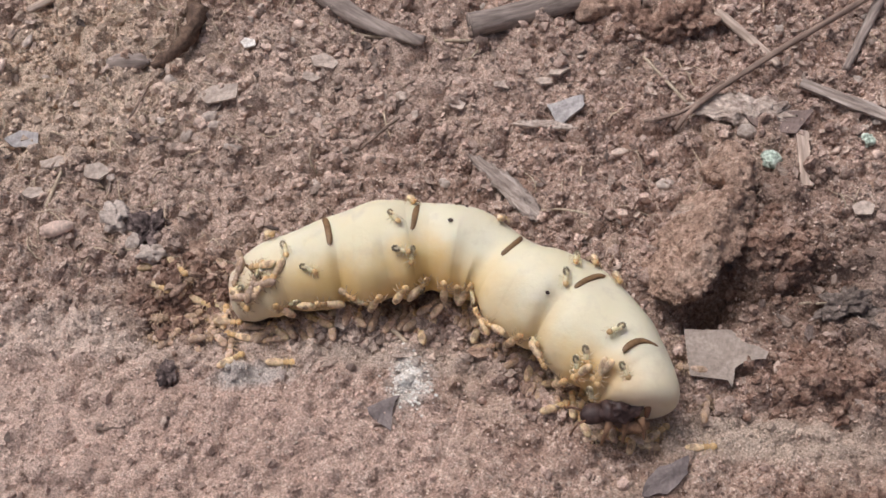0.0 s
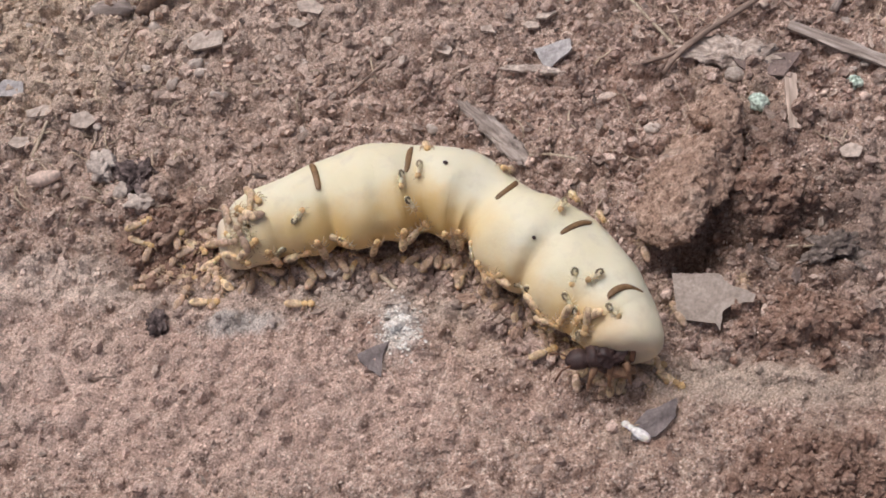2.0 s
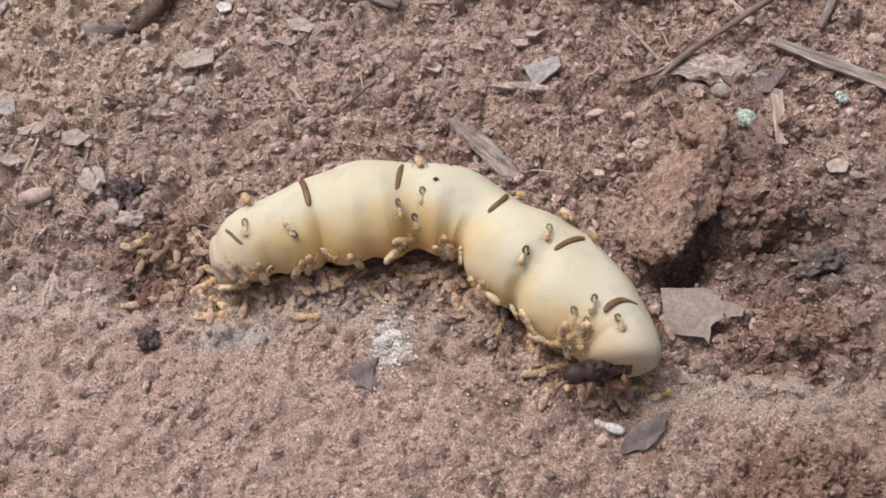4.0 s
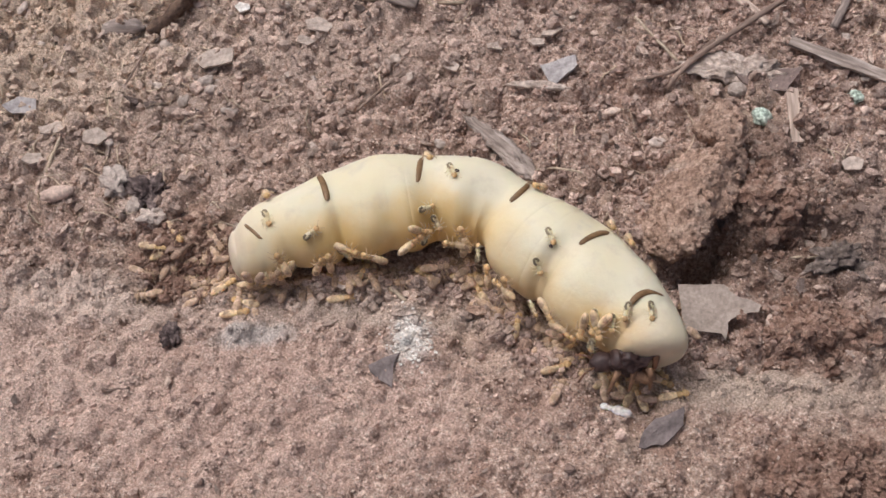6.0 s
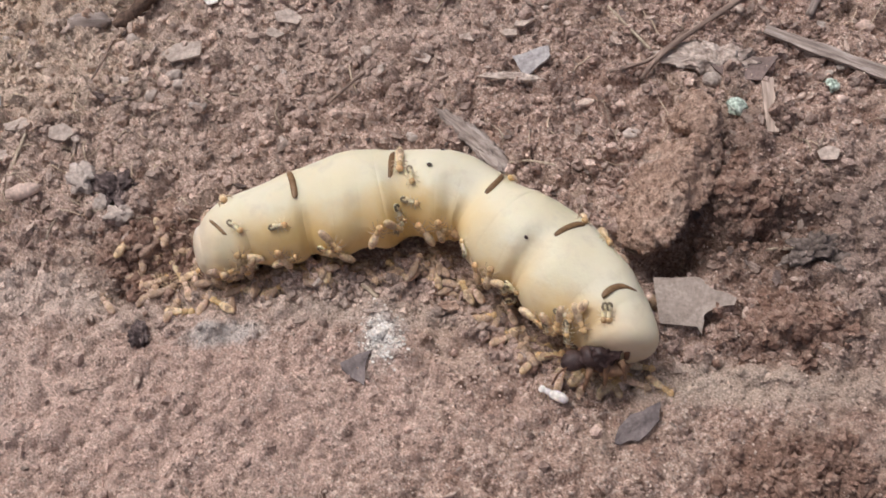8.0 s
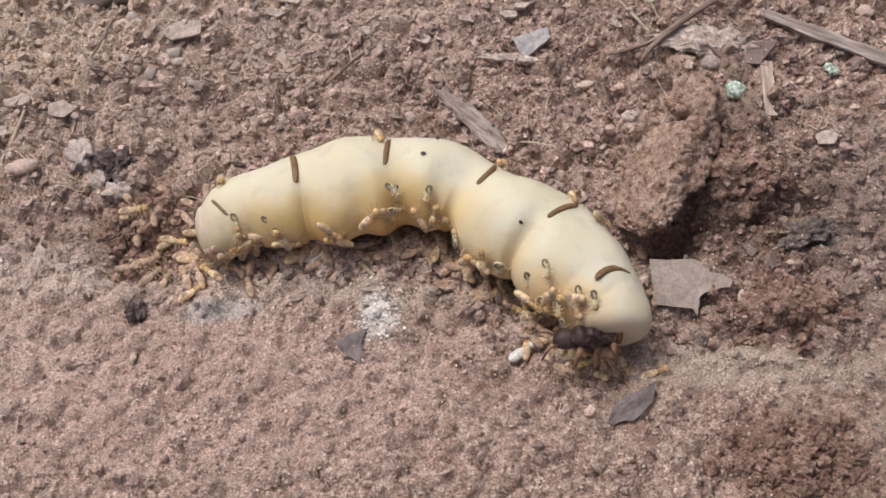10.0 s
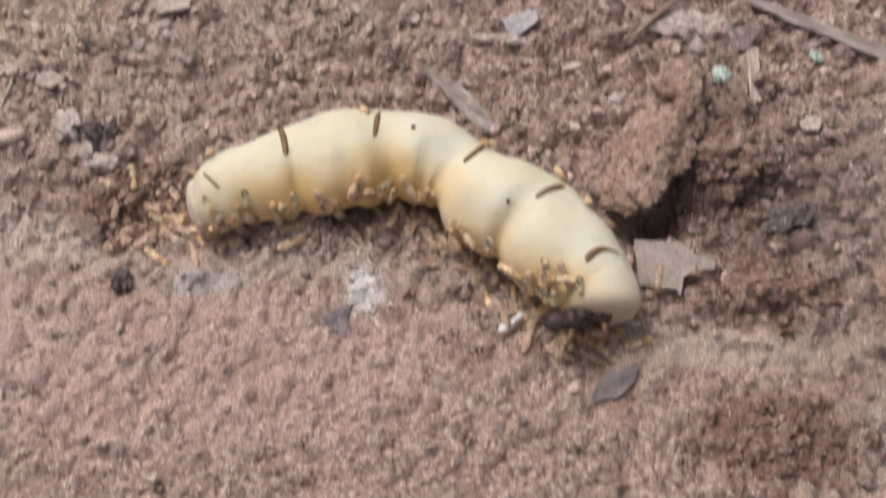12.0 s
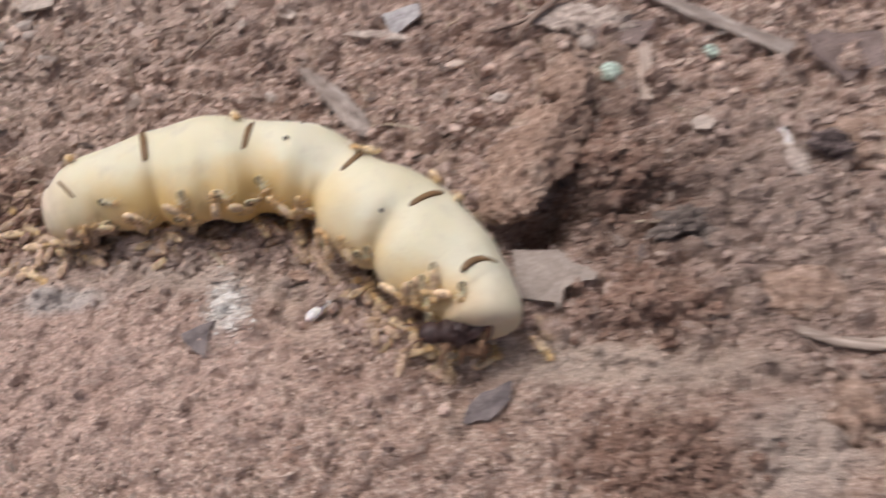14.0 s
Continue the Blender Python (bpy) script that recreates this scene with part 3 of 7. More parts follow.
scatter("dark_litter", "small dark rotting leaf scraps among the soil crumbs", "leaf litter", DARKLITTER, 800, chips(), beyond_ledge,
        lambda rng, x, y: min(0.0003 + rng.exponential(0.0004), 0.0018), 12, tilt=45, sink=0.2)


def fibres(count, seed):
    rng = random.Random(seed)
    verts, faces = [], []
    for k in range(count):
        if k % 3:
            x, y = rng.uniform(-0.108, -0.045), rng.uniform(0.012, 0.088)
        else:
            x, y = rng.uniform(-0.1, 0.115), rng.uniform(0.012, 0.088)
        a, n, bow = rng.uniform(0, 6.283), rng.uniform(0.003, 0.009), rng.uniform(-0.5, 0.5)
        pts = []
        for i in range(5):
            f = i / 4 - 0.5
            px = x + math.cos(a) * n * f - math.sin(a) * n * bow * f * f * 2
            py = y + math.sin(a) * n * f + math.cos(a) * n * bow * f * f * 2
            pts.append((px, py, ground_at(px, py) + 0.0004 + 0.0003 * math.cos(f * 3)))
        r = rng.uniform(0.00007, 0.00018)
        v, f = shape_data(tube(pts, [r * 0.7, r, r, r, r * 0.4], 4))
        faces += [tuple(i + len(verts) for i in q) for q in f]
        verts += v.tolist()
    return tagged(new("plant_fibres", mesh_of("plant_fibres", verts, faces, STRAW)), "thin pale dry root fibres tangled on the soil", "fibres", kind="stuff")


fibres(230, 4)


# ---- clods, stones and litter ----
def clod(x, y, z, size, turn, seed, label, detail=5, rough=0.3, sharp=0.12, tilt=(0, 0), mat=None):
    bm = lump(size, seed, detail, rough, 1.3, sharp)
    for v in bm.verts:
        d = v.co.copy()
        k = noise.fractal(d * 240 + Vector((seed, 0, 0)), 0.75, 2.0, 6)
        v.co += d.normalized() * (0.0012 * k + 0.0007 * abs(noise.noise(d * 700)))
    return solid("soil_clod", bm, mat or CLOD, pose(x, y, z, tilt[0], tilt[1], turn), label, "soil clod", "soil clods")


def faceted(corners, seed):
    """A broken block: flat facets between its corners, roughened and chipped."""
    bm = bmesh.new()
    for c in corners:
        bm.verts.new(c)
    hull = bmesh.ops.convex_hull(bm, input=bm.verts)
    bmesh.ops.delete(bm, geom=[g for g in hull["geom_interior"] if isinstance(g, bmesh.types.BMVert)], context="VERTS")
    bmesh.ops.triangulate(bm, faces=bm.faces)
    for _ in range(6):
        wide = [e for e in bm.edges if e.calc_length() > 0.00055]
        if not wide:
            break
        bmesh.ops.subdivide_edges(bm, edges=wide, cuts=1, use_grid_fill=True)
        bmesh.ops.triangulate(bm, faces=[f for f in bm.faces if len(f.verts) > 3])
    for _ in range(2):
        bmesh.ops.smooth_vert(bm, verts=bm.verts, factor=0.5, use_axis_x=True, use_axis_y=True, use_axis_z=True)
    bm.normal_update()
    off = Vector((seed, seed * 2.0, 0))
    moved = []
    for v in bm.verts:
        p = v.co + off
        k = 0.0011 * noise.fractal(p * 130, 0.8, 2.0, 4) + 0.0006 * noise.fractal(p * 480, 0.7, 2.0, 4)
        chip = 0.0016 * max(0.0, noise.noise(p * 190 + Vector((3, 0, 0))) - 0.12)
        crack = 0.014 * max(0.0, 0.055 - abs(noise.noise(p * 105 + Vector((0, 9, 0)))))
        moved.append(v.co + v.normal * (k - chip - crack - 0.0005 * abs(noise.noise(p * 900))))
    for v, p in zip(bm.verts, moved):
        v.co = p
    bm.verts.index_update()
    out = [v.co[:] for v in bm.verts], [tuple(v.index for v in f.verts) for f in bm.faces]
    bm.free()
    return out


def large_clod():
    """A block of soil with a crest, its right side overhanging a crevice, and a smaller knob grown on its back."""
    body = [(0.0556, 0.0262, 0.0050), (0.0550, 0.0200, 0.0062), (0.0530, 0.0138, 0.0078), (0.0472, 0.0068, 0.0088), (0.0436, 0.0014, 0.0084), (0.0390, -0.0002, 0.0066),
            (0.0350, 0.0060, 0.0010), (0.0345, 0.0140, -0.001), (0.0385, 0.0230, -0.001), (0.0430, 0.0300, -0.001), (0.0515, 0.0235, 0.0112), (0.0465, 0.0145, 0.0118),
            (0.0422, 0.0085, 0.0106), (0.0385, 0.0030, 0.0084), (0.0400, 0.0150, 0.0065), (0.0536, 0.0190, -0.001), (0.0478, 0.0112, 0.001), (0.0415, 0.0062, -0.002), (0.0540, 0.0265, -0.002)]
    knob = [(0.0523, 0.0345, 0.0095), (0.0556, 0.0350, 0.0055), (0.0562, 0.0255, 0.0070), (0.0500, 0.0385, 0.002), (0.0460, 0.0330, 0.001), (0.0485, 0.0255, 0.0095),
            (0.0545, 0.0290, 0.0100), (0.0535, 0.0390, 0.002), (0.0550, 0.0300, -0.002), (0.0475, 0.0340, -0.002), (0.0520, 0.0225, 0.0080)]
    verts, faces = faceted(body, 5)
    more, sides = faceted(knob, 11)
    faces += [tuple(i + len(verts) for i in f) for f in sides]
    return solid("soil_clod", mesh_of("soil_clod", verts + more, faces, CLOD), None, pose(0, 0, 0), "large red-brown soil clod overhanging a dark crevice", "soil clod", "soil clods")


large_clod()
clod(0.0345, 0.0725, 0.0000, (0.0062, 0.0050, 0.0045), -15, 9, "broken red-brown clod with dark gaps beside it", rough=0.5, sharp=0.4, mat=REDCLOD)
clod(0.0420, 0.0705, 0.0000, (0.0052, 0.0042, 0.0042), 20, 10, "crumbling red-brown clod below the branch", rough=0.6, sharp=0.4, mat=REDCLOD)
clod(0.0475, 0.0735, 0.0000, (0.0048, 0.0046, 0.0036), 60, 11, "small red-brown clod beside a stick", rough=0.6, sharp=0.4, mat=REDCLOD)
clod(0.0285, 0.0760, 0.0010, (0.0050, 0.0040, 0.0045), 30, 12, "upright lump of red-brown soil by the branch", detail=4, rough=0.4)
clod(-0.0505, 0.0130, -0.0022, (0.0065, 0.0050, 0.0034), 40, 15, "reddish crumbly soil heap at the queen's tail", detail=5, rough=0.8, sharp=0.5)
clod(0.0965, -0.0320, -0.0010, (0.0050, 0.0060, 0.0040), 10, 18, "lumpy dark soil clod under the fallen stick", detail=4, rough=0.5, sharp=0.3)
clod(0.1040, 0.0210, -0.0010, (0.0075, 0.0060, 0.0030), 10, 19, "reddish soil lump beside dark crumbs", detail=4)
clod(0.0900, -0.0100, -0.0012, (0.0075, 0.0045, 0.0030), -10, 20, "small reddish soil clod above the split stick", detail=4)


def clod_nodules():
    """Harder lumps that stand out of the large clod."""
    rng = random.Random(9)
    ob = bpy.data.objects["soil_clod"]
    me = ob.data
    for _ in range(150):
        v = me.vertices[rng.randrange(len(me.vertices))]
        if v.normal.z < 0.3 or v.co.z < 0.002:
            continue
        r = 0.0003 + min(rng.expovariate(3600), 0.0010)
        part("nodule", lump((r, r * 0.8, r * 0.7), rng.randrange(500), 2, 0.7, 1.4, 0.3), CLOD, ob, "", Matrix.Translation(v.co) @ pose(0, 0, 0, 0, 0, rng.uniform(0, 360)))


clod_nodules()


def clod_crumbs():
    """Loose grains that lie on the large clod."""
    rng = np.random.default_rng(41)
    me = bpy.data.objects["soil_clod"].data
    verts, faces = [], []
    for _ in range(1100):
        v = me.vertices[int(rng.integers(len(me.vertices)))]
        if v.normal.z < 0.35 or v.co.z < 0.001:
            continue
        s = 0.00012 + min(rng.exponential(0.00017), 0.0008)
        w, f = CRUMBS[int(rng.integers(len(CRUMBS)))]
        m = np.array(Euler(rng.uniform(0, 6.28, 3).tolist()).to_matrix())
        faces += [tuple(i + len(verts) for i in q) for q in f]
        verts += ((w * s) @ m.T + np.array(v.co[:]) + (0, 0, s * 0.2)).tolist()
    return tagged(new("clod_crumbs", mesh_of("clod_crumbs", verts, faces, CLOD, shade=False)), "loose reddish crumbs lying on the large clod", "soil crumbs", kind="stuff")


clod_crumbs()


def stone(name, x, y, size, turn, seed, mat, label, sink=0.35, rough=0.22, sharp=0.15, group="", detail=3, tilt=0, category="stone"):
    bm = lump(size, seed, detail, rough, 1.1, sharp)
    return solid(name, bm, mat, pose(x, y, ground_at(x, y) + size[2] * (1 - 2 * sink), tilt, 0, turn), label, category, group)


stone("green_stone", 0.0602, 0.0362, (0.0018, 0.0019, 0.0013), 0, 31, GREEN, "small pebble crusted with pale green lichen", 0.15, 0.4, group="green stones")
stone("green_stone", 0.0792, 0.0412, (0.0017, 0.0015, 0.0012), 20, 32, GREEN, "little pale green lichen-covered pebble", 0.15, 0.4, group="green stones")
stone("pebble", -0.0785, 0.0214, (0.0036, 0.0016, 0.0014), 15, 33, PINK, "wedge-shaped pale pink pebble lying on soil")
stone("pebble", -0.0632, 0.0570, (0.0021, 0.0013, 0.0011), -8, 34, PINK, "smooth oval beige pebble lying on soil", sharp=0.0, rough=0.08)
stone("pebble", -0.0523, 0.0492, (0.0020, 0.0014, 0.0012), 30, 35, STONE, "rounded grey pebble at the end of a flake", sharp=0.05)
stone("pebble", -0.0676, 0.0240, (0.0026, 0.0032, 0.0013), 20, 36, STONE, "rough grey stone beside black humus", rough=0.6, sharp=0.4, detail=4)
stone("pebble", -0.0591, 0.0161, (0.0032, 0.0023, 0.0017), 10, 37, STONE, "pale grey crumbly stone below black humus", rough=0.7, sharp=0.5, detail=4)
stone("pebble", -0.0635, 0.0185, (0.0020, 0.0016, 0.0012), 70, 38, STONE, "small grey stone below black humus", rough=0.4)
stone("pebble", 0.0562, 0.0432, (0.0022, 0.0017, 0.0013), 20, 39, STONE, "pale grey pebble under the bark piece", sharp=0.05)
stone("pebble", 0.0220, -0.0125, (0.0026, 0.0019, 0.0017), 10, 40, CLOD, "small rounded soil pebble by the queen's side", rough=0.35)
stone("pebble", 0.0130, -0.0128, (0.0016, 0.0012, 0.0010), 60, 41, CLOD, "tiny soil pebble by the queen's side", rough=0.35)
stone("pebble", -0.0042, -0.0028, (0.0013, 0.0010, 0.0008), 0, 42, PINK, "tiny pale pebble in the hollow by the queen")
stone("pebble", 0.0880, 0.0560, (0.0018, 0.0014, 0.0012), 0, 43, PINK, "round cream pebble beside the wood strip", sharp=0)
stone("humus_clump", -0.0526, -0.0094, (0.0019, 0.0021, 0.0013), 0, 44, BLACK, "black crumbly humus clump on packed soil", 0.3, 0.7, 0.5, detail=4, category="humus")
stone("humus_clump", -0.0605, 0.0219, (0.0044, 0.0034, 0.0018), 0, 45, BLACK, "spongy black humus clump among grey stones", 0.35, 0.9, 0.7, detail=5, category="humus")
stone("humus_clump", 0.0985, 0.0190, (0.0042, 0.0026, 0.0018), -10, 46, BLACK, "dark humus crumbs beside the dead insect", 0.3, 0.5, 0.4, detail=4, category="humus")
stone("pebble", -0.0190, 0.0390, (0.0010, 0.0009, 0.0008), 0, 49, PINK, "tiny round pale pebble behind the queen", sharp=0)
stone("pebble", -0.0265, 0.0350, (0.0008, 0.0008, 0.0007), 0, 50, PINK, "tiny round pale pebble behind the queen", sharp=0)
stone("pebble", 0.0370, 0.0380, (0.0018, 0.0009, 0.0007), -25, 51, PINK, "small pinkish soil chip", 0.05, sharp=0.1)
stone("pebble", 0.0310, 0.0390, (0.0022, 0.0008, 0.0007), 12, 52, SAND, "small pale bark chip on the soil", 0.05, sharp=0.1)


def small_stones():
    """Little stones and soil lumps strewn behind the queen, each its own thing."""
    rng = random.Random(77)
    models = []
    for k, (mat, word) in enumerate(((STONE, "grey"), (FLAKE, "tan"), (CLOD, "brown"), (PINK, "pale"), (STONE, "grey"))):
        models.append((stone("small_stone", -0.03 - 0.005 * k, 0.05, (0.0010, 0.0008, 0.0005), 0, 120 + k, mat, f"little angular {word} stone lying on crumbly soil", 0.3, 0.5, 0.4, "little stones", 2), k))
    for n in range(85):
        ob, k = models[n % 5]
        x, y = (rng.uniform(-0.1, -0.03), rng.uniform(0.022, 0.08)) if n % 2 else (rng.uniform(-0.03, 0.11), rng.uniform(0.028, 0.082))
        m = pose(x, y, ground_at(x, y) + 0.0002, rng.uniform(-25, 25), rng.uniform(-25, 25), rng.uniform(0, 360))
        copy_thing(ob, m).scale = [rng.uniform(0.7, 1.9)] * 3


small_stones()


def plate(name, points, thick, mat, label, category, bend=0.0, seed=0, lift=0.0004, tilt=(0, 0), group="", rough=0.0003):
    """A flake or leaf whose corners lie at points of the ground."""
    cx, cy = sum(p[0] for p in points) / len(points), sum(p[1] for p in points) / len(points)
    bm = flake([(x - cx, y - cy) for x, y in points], thick, bend, seed, rough)
    z = sum(ground_at(x, y) for x, y in points) / len(points)
    return solid(name, bm, mat, pose(cx, cy, z + lift, tilt[0], tilt[1]), label, category, group, shade=False)


plate("slate_flake", [(0.0170, 0.0514), (0.0205, 0.0517), (0.0242, 0.0524), (0.0247, 0.0500), (0.0232, 0.0486), (0.0193, 0.0456)], 0.0006, SLATE, "angular grey slate flake propped on soil", "stone flake", 0, 1, 0.0016, (6, -12))
plate("dry_leaf", [(0.0407, -0.0022), (0.0455, -0.0025), (0.0493, -0.0028), (0.0498, -0.0040), (0.0515, -0.0053), (0.0537, -0.0063), (0.0552, -0.0073), (0.0547, -0.0086), (0.0524, -0.0088), (0.0504, -0.0092), (0.0492, -0.0104), (0.0489, -0.0120), (0.0485, -0.0136), (0.0479, -0.0122), (0.0447, -0.0118), (0.0413, -0.0113)], 0.00035, LEAF,
      "torn grey-tan dry leaf piece under the queen", "leaf", 6, 2, 0.0020, (3, -5), rough=0.0002)
plate("dark_flake", [(-0.0152, -0.0163), (-0.0096, -0.0150), (-0.0119, -0.0213)], 0.0004, DARKSLATE, "three-cornered dark grey flake on packed soil", "stone flake", 6, 3, 0.0004, (4, 0), rough=0.0011)
plate("brown_flake", [(0.0318, -0.0335), (0.0345, -0.0283), (0.0397, -0.0265), (0.0405, -0.0297), (0.0370, -0.0335)], 0.0005, DARKSLATE, "dark purplish-brown bark flake on pale soil", "bark flake", 8, 4, 0.0006, (4, -6), rough=0.0012)
plate("dark_leaf", [(0.0950, 0.0440), (0.0985, 0.0432), (0.1010, 0.0455), (0.1065, 0.0440), (0.1120, 0.0445), (0.1108, 0.0390), (0.1115, 0.0345), (0.1062, 0.0352), (0.1030, 0.0325), (0.1000, 0.0352), (0.0975, 0.0385)], 0.0004, DARKLEAF, "large dark dry leaf piece lying on soil", "leaf", 14, 5, 0.0010, (-5, 4), rough=0.0007)
plate("dark_leaf", [(0.0560, 0.0455), (0.0640, 0.0470), (0.0690, 0.0470), (0.0655, 0.0420), (0.0590, 0.0425)], 0.0004, DARKLEAF, "dark leaf scrap curled under the bark piece", "leaf", 10, 6, 0.0010, (10, 0))
for k, (x, y, a, b, turn, mat, word) in enumerate((
        (-0.0294, 0.0632, 0.0030, 0.0022, 20, FLAKE, "tan"), (-0.0463, 0.0694, 0.0019, 0.0013, -30, WHITE, "cream"), (0.0196, 0.0596, 0.0022, 0.0016, 70, FLAKE, "tan"),
        (-0.0012, 0.0512, 0.0018, 0.0015, 10, FLAKE, "pale"), (-0.0900, 0.0437, 0.0034, 0.0024, 40, SLATE, "grey"), (-0.0822, 0.0371, 0.0030, 0.0018, 15, FLAKE, "tan"),
        (-0.0505, 0.0545, 0.0046, 0.0028, 40, FLAKE, "grey"), (-0.0320, 0.0590, 0.0018, 0.0012, 0, FLAKE, "tan"), (0.0165, 0.0570, 0.0016, 0.0013, 40, FLAKE, "tan"),
        (-0.0205, 0.0008, 0.0020, 0.0024, 70, STONE, "pale grey"), (-0.0730, 0.0350, 0.0028, 0.0020, 0, FLAKE, "tan"), (-0.0850, 0.0300, 0.0022, 0.0018, 60, FLAKE, "tan"),
        (0.0080, 0.0560, 0.0022, 0.0012, 10, BARK, "pale"), (0.0760, 0.0240, 0.0020, 0.0016, 10, FLAKE, "pale"), (0.0040, -0.0060, 0.0022, 0.0012, -20, CLOD, "brown"))):
    pts = [(x + a * math.cos(radians(turn + s)) * f - 0.0, y + b * math.sin(radians(turn + s)) * f) for s, f in ((0, 1.1), (75, 0.9), (140, 1.1), (200, 0.95), (290, 1.0))]
    plate("litter_flake", pts, 0.0005, mat, f"small {word} dry flake lying on the soil", "flake", 0, 20 + k, 0.0009, (12 * math.sin(k * 2.1), 12 * math.cos(k * 1.7)), "loose flakes")


def stick(name, ends, radii, mat, label, category="stick", sides=10, squash=1.0, seed=0, wobble=0.0002, knots=0.25, count=14, lift=0.0, group="", afloat=False):
    pts = [Vector((e[0], e[1], (e[2] if len(e) > 2 else 0) + (0 if afloat else ground_at(e[0], e[1])) + radii[0] * squash * 0.7 + lift)) for e in ends]
    pts = curve_points(pts, count, wobble, seed)
    mid = sum(pts, Vector()) / len(pts)
    d = pts[-1] - pts[0]
    turn = Euler((0, 0, math.atan2(d.y, d.x))).to_matrix().to_4x4()
    base = Matrix.Translation(mid) @ turn
    inv = base.inverted()
    local = [inv @ p for p in pts]
    r = [radii[0] + (radii[-1] - radii[0]) * i / (count - 1) for i in range(count)]
    return solid(name, tube(local, r, sides, squash, seed, knots), mat, base, label, category, group)


stick("branch", [(0.0010, 0.0715), (0.0140, 0.0760), (0.0300, 0.0800), (0.0480, 0.0860)], (0.0027, 0.0031), GREYWOOD, "thick weathered grey fallen branch on soil", "branch", 14, 0.9, 1)
stick("branch", [(-0.0330, 0.0850), (-0.0230, 0.0745), (-0.0085, 0.0675)], (0.0030, 0.0012), GREYWOOD, "tapering grey dead branch half sunk in soil", "branch", 12, 0.7, 2, 0.0005)
stick("twig", [(-0.0316, 0.0755), (-0.0230, 0.0715, 0.001), (-0.0120, 0.0690, 0.001), (0.0012, 0.0688)], (0.00032, 0.00038), STRAW, "thin pale bent twig across the grey branch", "twig", 6, 1, 3)
stick("long_twig", [(0.0422, 0.0438, 0.0004), (0.0475, 0.0490, 0.0030), (0.0640, 0.0610, 0.0040), (0.0834, 0.0755, 0.0030), (0.0960, 0.0850, 0.0015)], (0.00050, 0.00075), TWIG, "long thin straight brown twig", "twig", 8, 1, 4, 0.0001, afloat=True)
stick("twig", [(0.0360, 0.0453), (0.0400, 0.0455, 0.0012), (0.0455, 0.0484, 0.0026), (0.0520, 0.0535, 0.0034)], (0.00035, 0.0005), TWIG, "thin brown twig beside the long twig", "twig", 6, 1, 5, 0.0001)
stick("straw", [(0.0367, 0.0616, 0.0022), (0.0405, 0.0558, 0.0022), (0.0446, 0.0500, 0.0018)], (0.00028, 0.00034), STRAW, "thin pale stiff straw on soil", "straw", 6, 1, 6, 0.0001, afloat=True)
stick("wood_chip", [(0.0691, 0.0175), (0.0692, 0.0092)], (0.0006, 0.0006), WOOD, "small pale wood splinter on dark soil", "wood chip", 6, 0.6, 9)
stick("straw", [(0.0121, 0.0248), (0.0186, 0.0250, 0.0012), (0.0245, 0.0232, 0.0004)], (0.0003, 0.0002), STRAW, "thin dry grass stem behind the queen", "straw", 6, 1, 11)
solid("root_stub", lump((0.0074, 0.0010, 0.0008), 65, 4, 0.3, 1.6, 0.2), BARK, pose(0.0172, 0.0452, ground_at(0.0172, 0.0452) + 0.0005, 0, 0, -8), "short pale gnarled root stub on soil", "root")
stick("stick", [(0.0528, 0.0745), (0.0580, 0.0680), (0.0640, 0.0605)], (0.0012, 0.0010), WOOD, "short pale brown stick on soil", "stick", 8, 0.7, 13)
stick("stick", [(0.0770, 0.0585), (0.0810, 0.0665, 0.001), (0.0880, 0.0800, 0.002)], (0.0008, 0.0011), GREYWOOD, "thin grey-brown stick leaning on soil", "stick", 8, 1, 14)
stick("root", [(-0.0205, 0.0420), (-0.0130, 0.0460, 0.0005), (-0.0085, 0.0510)], (0.0003, 0.0004), TWIG, "thin dark rootlet half buried in soil", "root", 6, 1, 15)
stick("root", [(-0.0700, 0.0430), (-0.0670, 0.0520, 0.0008), (-0.0655, 0.0600)], (0.00025, 0.0003), TWIG, "thin brown rootlet hanging from the pod", "root", 6, 1, 16)
stick("split_stick", [(0.0880, -0.0172), (0.0950, -0.0190), (0.1040, -0.0195)], (0.0008, 0.0014), WOOD, "split pinkish-brown stick on soil", "stick", 8, 0.35, 17, 0.0004)
stick("twig", [(0.0890, -0.0185), (0.0950, -0.0250, 0.001), (0.1020, -0.0320)], (0.0005, 0.0006), TWIG, "grey twig lying across soil clods", "twig", 6, 1, 18)
stick("twig", [(0.0960, -0.0350), (0.1040, -0.0410)], (0.0006, 0.0006), TWIG, "grey-brown twig end lying on soil", "twig", 6, 1, 19)
stick("straw", [(0.0620, 0.0045), (0.0680, 0.0050)], (0.0003, 0.0003), STRAW, "short pale straw on dark soil", "straw", 6, 1, 20)
stone("humus_clump", 0.0700, 0.0034, (0.0046, 0.0028, 0.0016), 25, 47, GREYHUMUS, "matted grey rotting litter beside a mound", 0.25, 0.9, 0.7, detail=5, category="humus")
stone("humus_clump", 0.0742, 0.0010, (0.0030, 0.0022, 0.0013), -30, 48, GREYHUMUS, "small tuft of grey rotting litter", 0.25, 0.9, 0.7, detail=4, category="humus")
stick("straw", [(0.0640, 0.0016), (0.0700, 0.0030, 0.0006), (0.0750, 0.0032)], (0.0003, 0.0002), GREYWOOD, "grey dry grass stem on rotting litter", "straw", 6, 1, 31)
stick("straw", [(0.0665, 0.0000), (0.0710, 0.0048, 0.0008)], (0.0003, 0.0002), GREYWOOD, "short grey grass stem on rotting litter", "straw", 6, 1, 32)
